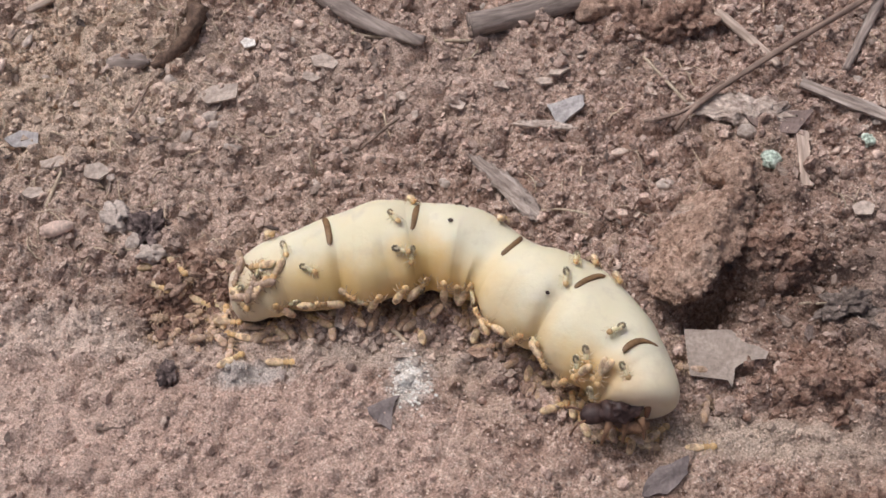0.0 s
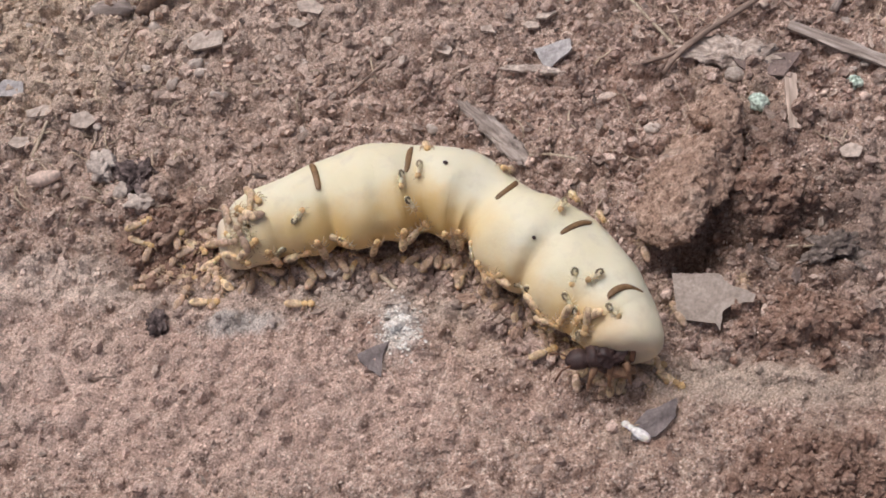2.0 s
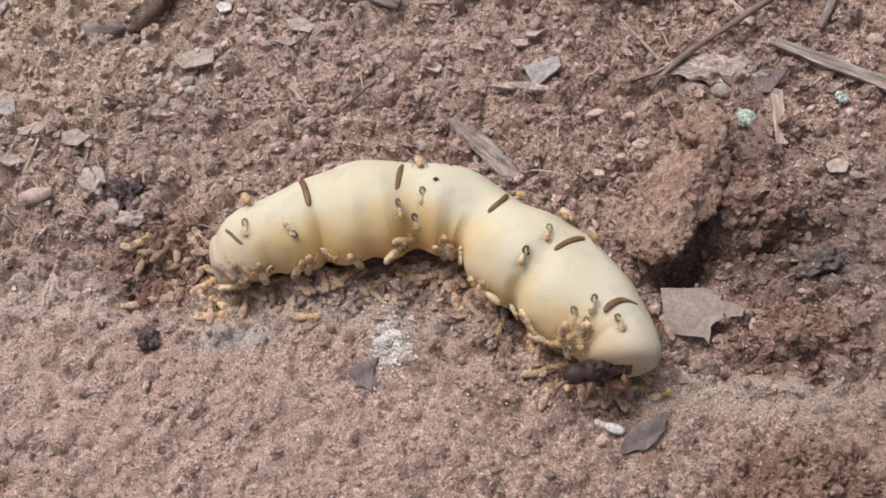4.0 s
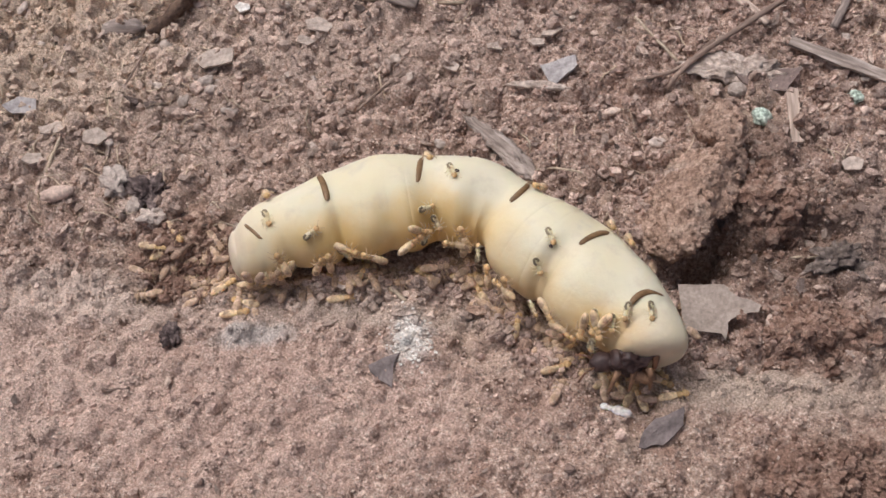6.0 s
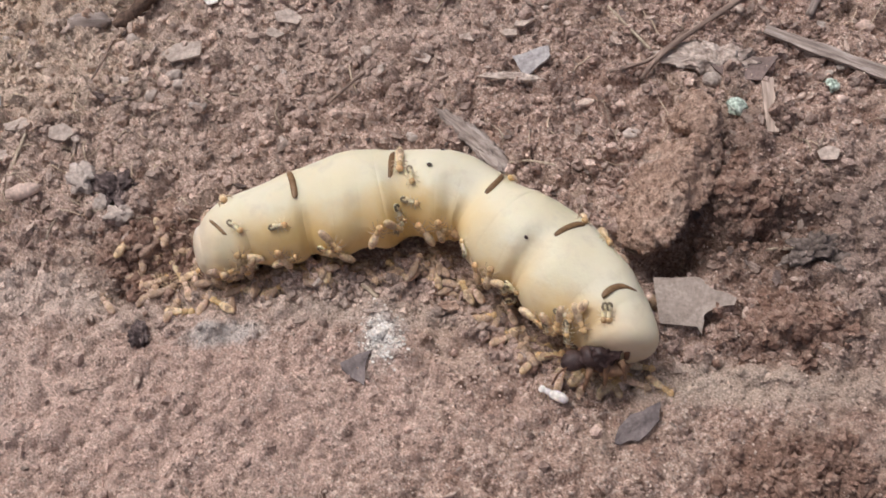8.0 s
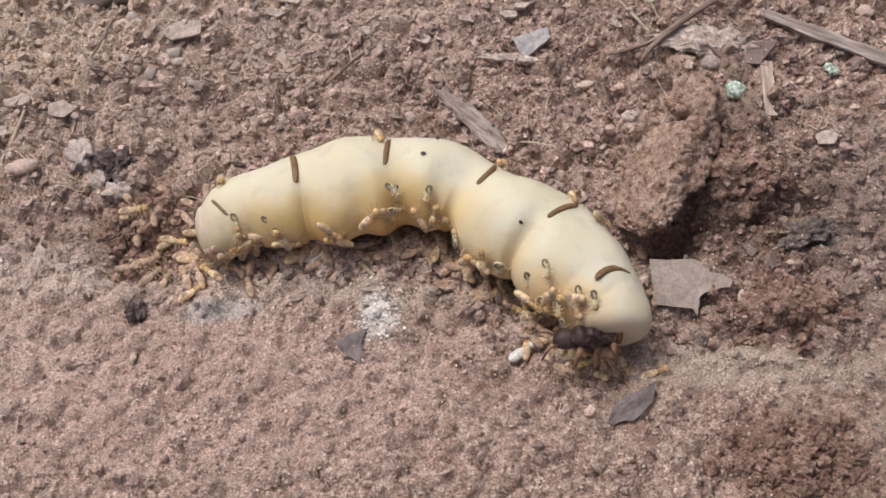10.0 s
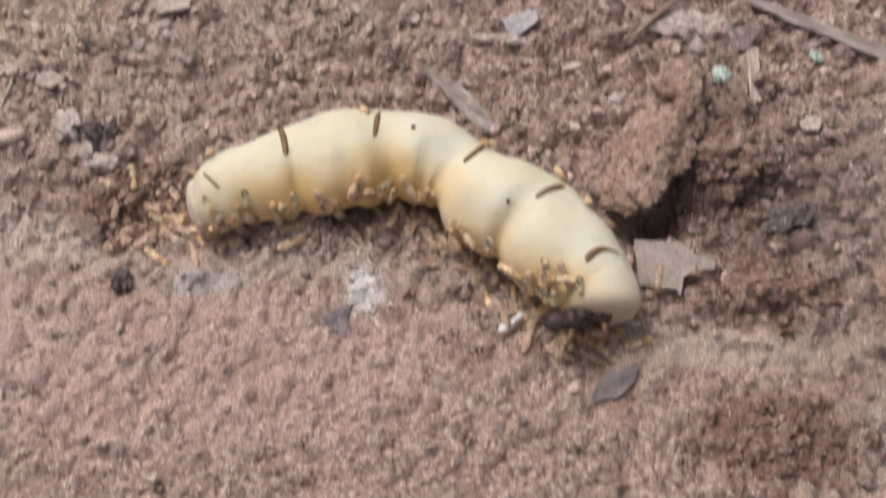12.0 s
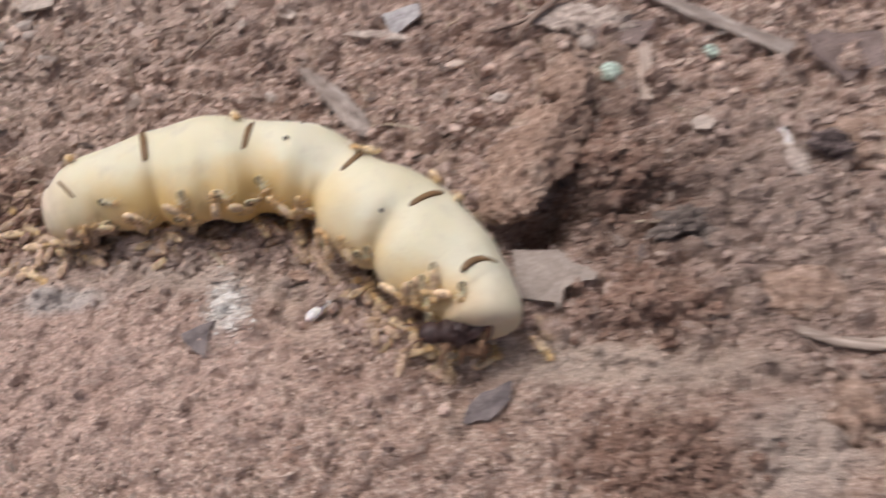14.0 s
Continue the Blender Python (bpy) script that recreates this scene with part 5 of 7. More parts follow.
climber('amber', [(0, 18.36, 134, 293), (1.5, 18.5, 143, 294), (3, 18.48, 136, 297), (5.5, 18.22, 140, 333), (7, 18.1, 138, 292), (8.2, 18.44, 135, 334), (10.5, 18.57, 137, 340), (12, 18.23, 132, 320), (14, 18.09, 133, 310)])
climber('amber', [(0, 18.3, 132, 267), (1.5, 18.32, 133, 242), (3, 18.13, 136, 249), (5.5, 18.15, 136, 266), (7, 18.12, 134, 255), (8.2, 17.99, 132, 268), (10.5, 18.13, 135, 219), (12, 18.08, 136, 220), (14, 18.18, 136, 222)])
climber('amber', [(0.00, 8.80, 39, 280), (1.50, 9.30, 39, 280), (3.00, 9.50, 51, 280), (6.50, 9.10, 39, 280), (7.50, 9.20, 78, 270), (11.00, 8.50, 39, 280), (14.00, 8.50, 39, 280)])
climber('amber', [(0.00, 11.40, 33, 100), (0.75, 11.40, 33, 170), (1.50, 11.40, 33, 240), (3.00, 12.30, 27, 290), (6.50, 12.30, 36, 270), (7.50, 12.30, 27, 290), (11.00, 12.20, 33, 280), (14.00, 12.20, 48, 240)])
climber('amber', [(0.00, 14.70, 30, 300), (1.50, 14.40, 30, 300), (3.00, 14.10, 30, 320), (6.50, 15.10, 27, 300), (7.50, 15.10, 27, 300), (11.00, 14.90, 30, 310), (14.00, 14.70, 27, 310)])
climber('amber', [(0.00, 15.40, 27, 310), (1.50, 15.30, 27, 310), (3.00, 15.10, 27, 310), (6.50, 15.70, 27, 310), (7.50, 15.80, 27, 310), (8.67, 15.83, 27, 367), (9.83, 15.87, 27, 423), (11.00, 15.90, 27, 480), (14.00, 15.40, 24, 480)])
climber('amber', [(0.00, 3.20, 39, 280), (1.50, 2.80, 78, 290), (3.00, 3.00, 57, 280), (6.50, 3.10, 39, 270), (7.50, 2.60, 39, 270), (11.00, 2.40, 39, 270), (14.00, 2.50, 39, 280)])
climber('ground', [(0, 0.87, 129, -16), (1.5, 0.53, 119, -12), (3, 0.55, 124, -28), (5.2, 0.65, 178, -75), (6.5, 0.76, 178, -70), (8.2, 1.00, 178, -49), (10.5, 0.73, 178, -87), (12, 1.20, 178, -104), (14, 1.06, 178, -95)])
climber('amber', [(0, 2.78, 116, 216), (1.5, 2.45, 89, 236), (3, 2.55, 85, 248), (5.2, 2.71, 180, 242), (6.5, 2.53, 180, 217), (8.2, 2.52, 180, 244), (10.5, 1.96, 180, 220), (12, 1.33, 180, 160), (14, 1.24, 180, 201)])
climber('skin', [(0, 2.20, 99, 40), (1.5, 1.98, 95, 85), (3, 2.21, 100, 84), (5.2, 2.30, 181, 96), (6.5, 2.51, 181, 46), (8.2, 2.91, 181, 84), (10.5, 3.04, 181, 129), (12, 3.20, 181, 151), (14, 3.20, 181, 167)])
climber('ground', [(0, 0.64, 84, 224), (1.5, 0.86, 75, 282), (3, 1.10, 75, 253), (5.2, 1.18, 182, 226), (6.5, 0.80, 182, 254), (8.2, 0.67, 182, 271), (10.5, 0.69, 182, 301), (12, 0.64, 182, 300), (14, 0.29, 182, 334)])
climber('amber', [(0, 1.96, 122, 22), (1.5, 1.67, 137, 21), (3, 1.61, 154, 35), (5.2, 1.83, 184, 3), (6.5, 1.94, 184, 24), (8.2, 1.83, 184, 7), (10.5, 1.69, 184, 37), (12, 2.07, 184, 35), (14, 1.81, 184, 79)])
climber('skin', [(0, 0.49, 109, 160), (1.5, 0.67, 115, 137), (3, 0.78, 110, 118), (5.2, 1.15, 186, 100), (6.5, 1.18, 186, 84), (8.2, 1.14, 186, 39), (10.5, 1.24, 186, 52), (12, 0.84, 186, 30), (14, 1.01, 186, 36)])
climber('ground', [(0, 1.38, 117, 50), (1.5, 1.39, 118, 99), (3, 1.18, 131, 97), (5.2, 1.83, 187, 104), (6.5, 2.32, 187, 72), (8.2, 2.07, 187, 62), (10.5, 2.25, 187, 76), (12, 2.13, 187, 128), (14, 2.31, 187, 75)])
climber('amber', [(0, 2.29, 95, 156), (1.5, 2.26, 88, 130), (3, 1.66, 102, 113), (5.2, 1.48, 188, 162), (6.5, 0.96, 188, 152), (8.2, 1.12, 188, 142), (10.5, 1.37, 188, 182), (12, 1.12, 188, 180), (14, 0.70, 188, 199)])
climber('skin', [(0, 1.38, 123, 33), (1.5, 1.49, 123, 42), (3, 1.60, 152, 70), (5.2, 1.67, 190, 49), (6.5, 1.67, 190, 70), (8.2, 1.43, 190, 60), (10.5, 1.58, 190, 71), (12, 1.13, 190, 63), (14, 1.22, 190, 85)])
climber('ground', [(0, 1.94, 119, 165), (1.5, 2.31, 100, 166), (3, 1.91, 109, 147), (5.2, 1.96, 192, 139), (6.5, 2.25, 192, 93), (8.2, 2.52, 192, 83), (10.5, 2.95, 192, 81), (12, 3.20, 192, 113), (14, 2.87, 192, 123)])
climber('amber', [(0, 0.49, 133, -59), (1.5, 0.81, 149, -49), (3, 0.85, 169, -19), (5.2, 0.87, 193, -12), (6.5, 0.75, 193, -43), (8.2, 1.13, 193, -82), (10.5, 0.87, 193, -73), (12, 0.40, 193, -40), (14, 0.71, 193, -44)])
climber('amber', [(0, 2.53, 172, 120), (1.5, 2.61, 172, 110), (3, 2.52, 172, 97), (5.5, 2.46, 156, 97), (7, 2.79, 154, 119), (8.2, 2.55, 157, 142), (10.5, 2.67, 158, 141), (12, 2.77, 164, 109), (14, 2.49, 168, 147)])
climber('skin', [(0, 3.26, 172, 200), (1.5, 3.05, 172, 183), (3, 2.86, 174, 224), (5.5, 2.72, 178, 216), (7, 2.97, 179, 195), (8.2, 2.77, 171, 194), (10.5, 2.69, 166, 181), (12, 2.56, 171, 149), (14, 2.91, 170, 158)])
climber('amber', [(0, 4.21, 178, -20), (1.5, 3.91, 185, 5), (3, 4.18, 178, 42), (5.5, 4.45, 180, 67), (7, 4.15, 176, 45), (8.2, 4.43, 180, 13), (10.5, 4.51, 183, -29), (12, 4.82, 178, -70), (14, 4.59, 171, -43)])
climber('amber', [(0, 4.63, 178, 160), (1.5, 4.79, 175, 118), (3, 4.68, 173, 80), (5.5, 4.78, 177, 79), (7, 4.52, 174, 113), (8.2, 4.22, 173, 108), (10.5, 4.24, 169, 110), (12, 4.38, 172, 98), (14, 4.34, 175, 114)])
climber('amber', [(0, 5.91, 172, -20), (1.5, 5.95, 172, -5), (3, 5.96, 172, -23), (5.5, 6.12, 167, -10), (7, 6.28, 162, -22), (8.2, 6.57, 161, -57), (10.5, 6.61, 168, -44), (12, 6.72, 166, -62), (14, 6.50, 166, -37)])
climber('skin', [(0, 6.40, 184, -20), (1.5, 6.33, 178, -41), (3, 6.01, 172, -43), (5.5, 5.85, 175, -41), (7, 6.12, 182, -46), (8.2, 6.33, 175, -46), (10.5, 6.68, 170, -38), (12, 6.81, 171, -1), (14, 6.53, 174, 5)])
climber('amber', [(0, 6.88, 184, 60), (1.5, 7.13, 189, 64), (3, 6.90, 184, 97), (5.5, 6.81, 180, 128), (7, 6.77, 179, 156), (8.2, 6.64, 185, 139), (10.5, 6.64, 186, 158), (12, 6.91, 188, 116), (14, 6.70, 190, 80)])
climber('amber', [(0, 7.90, 172, 60), (1.5, 8.10, 172, 88), (3, 8.40, 172, 53), (5.5, 8.25, 165, 22), (7, 8.23, 158, 60), (8.2, 7.89, 160, 61), (10.5, 7.89, 153, 46), (12, 7.77, 150, 64), (14, 7.48, 156, 88)])
climber('amber', [(0, 8.86, 172, 20), (1.5, 9.11, 172, 43), (3, 9.10, 172, 2), (5.5, 8.80, 150, -29), (7, 8.80, 153, -25), (8.2, 8.75, 156, -43), (10.5, 8.72, 160, -52), (12, 8.50, 166, -32), (14, 8.41, 164, -29)])
climber('skin', [(0, 9.11, 172, 60), (1.5, 9.36, 172, 29), (3, 9.03, 172, 30), (5.5, 9.12, 166, 39), (7, 9.08, 161, 70), (8.2, 9.02, 158, 28), (10.5, 9.17, 154, -13), (12, 9.16, 161, 21), (14, 8.98, 159, -7)])
climber('amber', [(0, 10.08, 172, 90), (1.5, 10.41, 177, 116), (3, 10.74, 177, 122), (5.5, 10.41, 174, 166), (7, 10.28, 167, 160), (8.2, 9.99, 169, 125), (10.5, 10.12, 161, 125), (12, 10.11, 156, 126), (14, 9.99, 163, 149)])
climber('amber', [(0, 10.84, 178, 90), (1.5, 11.02, 180, 80), (3, 11.33, 175, 73), (5.5, 11.34, 176, 76), (7, 11.53, 174, 106), (8.2, 11.79, 172, 146), (10.5, 11.69, 167, 173), (12, 11.65, 166, 191), (14, 11.54, 172, 192)])
climber('amber', [(0, 11.75, 172, 60), (1.5, 11.52, 172, 89), (3, 11.23, 172, 104), (5.5, 11.11, 159, 131), (7, 10.80, 161, 90), (8.2, 10.77, 166, 103), (10.5, 11.12, 158, 76), (12, 11.32, 165, 61), (14, 11.19, 164, 90)])
climber('skin', [(0, 12.47, 172, 160), (1.5, 12.81, 172, 141), (3, 12.61, 172, 142), (5.5, 12.61, 166, 126), (7, 12.88, 170, 123), (8.2, 12.96, 163, 151), (10.5, 13.03, 169, 115), (12, 13.34, 165, 80), (14, 13.27, 170, 96)])
climber('amber', [(0, 13.06, 178, 160), (1.5, 13.17, 182, 141), (3, 13.48, 182, 130), (5.5, 13.21, 174, 112), (7, 13.31, 171, 85), (8.2, 13.49, 178, 101), (10.5, 13.40, 182, 62), (12, 13.41, 178, 93), (14, 13.10, 174, 87)])
climber('amber', [(0, 13.49, 172, 200), (1.5, 13.76, 172, 197), (3, 13.90, 172, 185), (5.5, 13.69, 171, 177), (7, 13.96, 179, 174), (8.2, 14.02, 172, 215), (10.5, 13.69, 178, 173), (12, 13.44, 178, 133), (14, 13.42, 173, 107)])
climber('amber', [(0, 14.22, 172, 60), (1.5, 13.94, 172, 52), (3, 13.64, 172, 76), (5.5, 13.78, 169, 119), (7, 14.05, 167, 88), (8.2, 13.92, 166, 91), (10.5, 13.95, 164, 122), (12, 13.79, 163, 157), (14, 14.01, 160, 134)])
climber('skin', [(0, 15.15, 184, 20), (1.5, 14.91, 177, -7), (3, 15.10, 176, 36), (5.5, 15.30, 184, -5), (7, 15.08, 176, -11), (8.2, 14.97, 169, -7), (10.5, 14.68, 166, -30), (12, 14.90, 165, -52), (14, 14.58, 164, -40)])
climber('amber', [(0, 15.71, 172, -20), (1.5, 15.89, 172, -19), (3, 16.12, 172, -39), (5.5, 15.89, 158, -26), (7, 16.17, 164, -29), (8.2, 16.28, 171, -1), (10.5, 16.35, 170, 1), (12, 16.12, 165, 17), (14, 16.47, 165, 9)])
climber('amber', [(0, 16.56, 184, 60), (1.5, 16.61, 178, 18), (3, 16.60, 174, 15), (5.5, 16.66, 170, -2), (7, 16.73, 164, -36), (8.2, 16.93, 168, -56), (10.5, 16.89, 161, -98), (12, 16.88, 165, -69), (14, 16.84, 162, -83)])
crawler('ground', [(0.00, -0.0352, -0.0006, 54), (1.50, -0.0358, -0.0004, 91), (3.00, -0.0360, -0.0004, 63), (5.50, -0.0354, -0.0008, 44), (6.50, -0.0343, -0.0004, 42), (8.20, -0.0347, -0.0003, 29), (10.50, -0.0340, 0.0002, 107), (12.00, -0.0347, 0.0000, 76), (14.00, -0.0339, 0.0002, 68)])
crawler('amber', [(0.00, -0.0334, -0.0002, 138), (1.50, -0.0339, 0.0002, 134), (3.00, -0.0339, 0.0002, 146), (5.50, -0.0343, 0.0001, 136), (6.50, -0.0345, -0.0003, 164), (8.20, -0.0341, -0.0006, 171), (10.50, -0.0349, -0.0008, 176), (12.00, -0.0345, -0.0009, 168), (14.00, -0.0335, -0.0014, 154)])
crawler('ground', [(0.00, -0.0313, 0.0004, 119), (1.50, -0.0309, 0.0002, 110), (3.00, -0.0306, 0.0009, 107), (5.50, -0.0315, 0.0003, 82), (6.50, -0.0321, -0.0003, 77), (8.20, -0.0319, 0.0004, 85), (10.50, -0.0320, 0.0006, 84), (12.00, -0.0333, 0.0003, 140), (14.00, -0.0327, 0.0005, 149)])
crawler('ground', [(0.00, -0.0293, 0.0005, 120), (1.50, -0.0290, 0.0003, 87), (3.00, -0.0286, 0.0011, 119), (5.50, -0.0285, 0.0004, 96), (6.50, -0.0290, 0.0007, 85), (8.20, -0.0300, 0.0003, 61), (10.50, -0.0309, 0.0004, 13), (12.00, -0.0312, 0.0008, 13), (14.00, -0.0317, 0.0002, 13)])
crawler('ground', [(0.00, -0.0272, 0.0008, 100), (1.50, -0.0236, 0.0015, 114), (3.00, -0.0244, 0.0003, 133), (5.50, -0.0233, 0.0024, 119), (6.50, -0.0220, 0.0023, 80), (8.20, -0.0226, 0.0024, 101), (10.50, -0.0232, 0.0020, 134), (12.00, -0.0222, 0.0013, 145), (14.00, -0.0206, 0.0007, 115)])
crawler('amber', [(0.00, -0.0255, 0.0007, 156), (1.50, -0.0258, 0.0010, 129), (3.00, -0.0257, 0.0007, 129), (5.50, -0.0231, 0.0011, 136), (6.50, -0.0218, 0.0012, 143), (8.20, -0.0221, 0.0018, 116), (10.50, -0.0217, 0.0021, 63), (12.00, -0.0213, 0.0015, 32), (14.00, -0.0219, 0.0009, 23)])
crawler('ground', [(0.00, -0.0229, -0.0001, 97), (1.50, -0.0231, -0.0003, 69), (3.00, -0.0264, -0.0009, 55), (5.50, -0.0262, -0.0011, 96), (6.50, -0.0283, -0.0007, 91), (8.20, -0.0279, 0.0001, 51), (10.50, -0.0277, 0.0003, 87), (12.00, -0.0289, 0.0006, 141), (14.00, -0.0293, -0.0008, 133)])
crawler('ground', [(0.00, -0.0199, 0.0022, 82), (1.50, -0.0214, 0.0027, 118), (3.00, -0.0208, 0.0020, 98), (5.50, -0.0203, 0.0007, 121), (6.50, -0.0191, 0.0003, 58), (8.20, -0.0194, -0.0003, 4), (10.50, -0.0190, -0.0003, 41), (12.00, -0.0192, -0.0011, 18), (14.00, -0.0196, -0.0006, 15)])
crawler('ground', [(0.00, -0.0190, 0.0011, 143), (1.50, -0.0196, 0.0015, 121), (3.00, -0.0195, 0.0019, 146), (5.50, -0.0191, 0.0012, 129), (6.50, -0.0190, 0.0018, 128), (8.20, -0.0193, 0.0017, 193), (10.50, -0.0199, 0.0027, 197), (12.00, -0.0194, 0.0027, 201), (14.00, -0.0195, 0.0025, 201)])
crawler('amber', [(0.00, -0.0180, 0.0025, 93), (1.50, -0.0173, 0.0010, 78), (3.00, -0.0166, 0.0012, 43), (5.50, -0.0178, 0.0020, 56), (6.50, -0.0168, 0.0020, 63), (8.20, -0.0182, 0.0024, 84), (10.50, -0.0182, 0.0032, 80), (12.00, -0.0190, 0.0032, 48), (14.00, -0.0190, 0.0033, 71)])
crawler('ground', [(0.00, -0.0150, 0.0015, 75), (1.50, -0.0134, 0.0008, 96), (3.00, -0.0140, 0.0012, 121), (5.50, -0.0147, 0.0006, 128), (6.50, -0.0163, 0.0018, 104), (8.20, -0.0191, 0.0030, 87), (10.50, -0.0194, 0.0032, 75), (12.00, -0.0187, 0.0023, 52), (14.00, -0.0178, 0.0026, 2)])
crawler('ground', [(0.00, -0.0116, 0.0014, 58), (1.50, -0.0106, 0.0027, 52), (3.00, -0.0098, 0.0019, 35), (5.50, -0.0113, 0.0020, 65), (6.50, -0.0123, 0.0025, 100), (8.20, -0.0142, 0.0026, 121), (10.50, -0.0122, 0.0017, 148), (12.00, -0.0110, 0.0012, 125), (14.00, -0.0115, 0.0013, 159)])
crawler('ground', [(0.00, -0.0089, 0.0016, 56), (1.50, -0.0082, 0.0027, 90), (3.00, -0.0082, 0.0011, 132), (5.50, -0.0087, 0.0010, 155), (6.50, -0.0093, 0.0002, 198), (8.20, -0.0077, 0.0003, 199), (10.50, -0.0068, 0.0007, 200), (12.00, -0.0060, 0.0010, 198), (14.00, -0.0091, -0.0003, 198)])
crawler('amber', [(0.00, -0.0061, 0.0019, 156), (1.50, -0.0066, 0.0013, 148), (3.00, -0.0054, 0.0020, 150), (5.50, -0.0054, 0.0019, 154), (6.50, -0.0056, 0.0018, 135), (8.20, -0.0060, 0.0028, 134), (10.50, -0.0053, 0.0044, 100), (12.00, -0.0055, 0.0040, 116), (14.00, -0.0032, 0.0034, 124)])
crawler('ground', [(0.00, -0.0047, 0.0035, 42), (1.50, -0.0031, 0.0024, 60), (3.00, -0.0016, 0.0016, 32), (5.50, -0.0026, 0.0020, -3), (6.50, -0.0033, 0.0027, 24), (8.20, -0.0014, 0.0015, 39), (10.50, -0.0015, 0.0014, 15), (12.00, -0.0003, 0.0010, -14), (14.00, 0.0000, 0.0008, 21)])
crawler('ground', [(0.00, -0.0026, 0.0029, 55), (1.50, -0.0017, 0.0028, 70), (3.00, -0.0006, 0.0043, 120), (5.50, 0.0003, 0.0034, 117), (6.50, 0.0007, 0.0041, 138), (8.20, 0.0007, 0.0033, 94), (10.50, 0.0005, 0.0025, 92), (12.00, 0.0009, 0.0028, 53), (14.00, 0.0004, 0.0027, 38)])
crawler('ground', [(0.00, 0.0003, 0.0035, 82), (1.50, 0.0019, 0.0037, 109), (3.00, 0.0018, 0.0028, 105), (5.50, 0.0016, 0.0016, 126), (6.50, 0.0019, 0.0028, 133), (8.20, 0.0020, 0.0030, 126), (10.50, 0.0013, 0.0031, 157), (12.00, 0.0015, 0.0035, 174), (14.00, 0.0003, 0.0035, 180)])
crawler('amber', [(0.00, 0.0014, 0.0035, 96), (1.50, 0.0013, 0.0031, 57), (3.00, 0.0020, 0.0030, 38), (5.50, 0.0020, 0.0014, 14), (6.50, 0.0026, 0.0025, 1), (8.20, 0.0023, 0.0018, 44), (10.50, 0.0026, 0.0025, 85), (12.00, 0.0025, 0.0021, 115), (14.00, 0.0029, 0.0030, 122)])
crawler('ground', [(0.00, 0.0021, 0.0024, 60), (1.50, 0.0023, 0.0024, 11), (3.00, 0.0018, 0.0031, 24), (5.50, 0.0020, 0.0037, 41), (6.50, 0.0013, 0.0028, 71), (8.20, 0.0011, 0.0035, 86), (10.50, 0.0006, 0.0039, 101), (12.00, -0.0001, 0.0036, 77), (14.00, 0.0006, 0.0040, 58)])
crawler('ground', [(0.00, 0.0028, 0.0026, 103), (1.50, 0.0027, 0.0030, 72), (3.00, 0.0032, 0.0038, 56), (5.50, 0.0030, 0.0037, 41), (6.50, 0.0025, 0.0029, 48), (8.20, 0.0023, 0.0039, 97), (10.50, 0.0029, 0.0038, 115), (12.00, 0.0030, 0.0036, 128), (14.00, 0.0036, 0.0038, 110)])
crawler('ground', [(0.00, 0.0031, 0.0020, 59), (1.50, 0.0039, 0.0005, 55), (3.00, 0.0035, 0.0023, 37), (5.50, 0.0040, 0.0010, 49), (6.50, 0.0037, 0.0003, 4), (8.20, 0.0043, -0.0021, -15), (10.50, 0.0046, -0.0018, -59), (12.00, 0.0038, -0.0009, -59), (14.00, 0.0039, -0.0009, -59)])
crawler('amber', [(0.00, 0.0038, -0.0003, 76), (1.50, 0.0031, 0.0001, 64), (3.00, 0.0032, -0.0010, 104), (5.50, 0.0040, -0.0008, 104), (6.50, 0.0058, -0.0023, 130), (8.20, 0.0071, -0.0026, 112), (10.50, 0.0075, -0.0027, 123), (12.00, 0.0054, -0.0008, 108), (14.00, 0.0040, 0.0018, 87)])
crawler('ground', [(0.00, 0.0059, -0.0039, 11), (1.50, 0.0055, -0.0056, 28), (3.00, 0.0052, -0.0050, 57), (5.50, 0.0036, -0.0043, 59), (6.50, 0.0048, -0.0008, 58), (8.20, 0.0047, -0.0009, 29), (10.50, 0.0056, -0.0014, 42), (12.00, 0.0057, 0.0001, 49), (14.00, 0.0053, 0.0009, 73)])
crawler('ground', [(0.00, 0.0091, -0.0050, 25), (1.50, 0.0085, -0.0060, 16), (3.00, 0.0080, -0.0052, -52), (5.50, 0.0070, -0.0052, -32), (6.50, 0.0071, -0.0052, -27), (8.20, 0.0057, -0.0008, -11), (10.50, 0.0073, -0.0024, -9), (12.00, 0.0072, -0.0022, -40), (14.00, 0.0075, -0.0025, -56)])
crawler('ground', [(0.00, 0.0115, -0.0074, 32), (1.50, 0.0109, -0.0069, 22), (3.00, 0.0103, -0.0066, 59), (5.50, 0.0094, -0.0051, 86), (6.50, 0.0104, -0.0060, 55), (8.20, 0.0120, -0.0084, 20), (10.50, 0.0120, -0.0083, 21), (12.00, 0.0112, -0.0074, -6), (14.00, 0.0102, -0.0064, -48)])
crawler('amber', [(0.00, 0.0135, -0.0085, 77), (1.50, 0.0132, -0.0081, 88), (3.00, 0.0122, -0.0086, 69), (5.50, 0.0116, -0.0092, 70), (6.50, 0.0114, -0.0086, 84), (8.20, 0.0105, -0.0085, 9), (10.50, 0.0121, -0.0077, 6), (12.00, 0.0133, -0.0078, 52), (14.00, 0.0133, -0.0078, 56)])
crawler('ground', [(0.00, 0.0141, -0.0115, 69), (1.50, 0.0134, -0.0109, 21), (3.00, 0.0169, -0.0120, 59), (5.50, 0.0172, -0.0133, 11), (6.50, 0.0165, -0.0130, 40), (8.20, 0.0139, -0.0126, 23), (10.50, 0.0120, -0.0136, 62), (12.00, 0.0116, -0.0130, 108), (14.00, 0.0121, -0.0138, 120)])
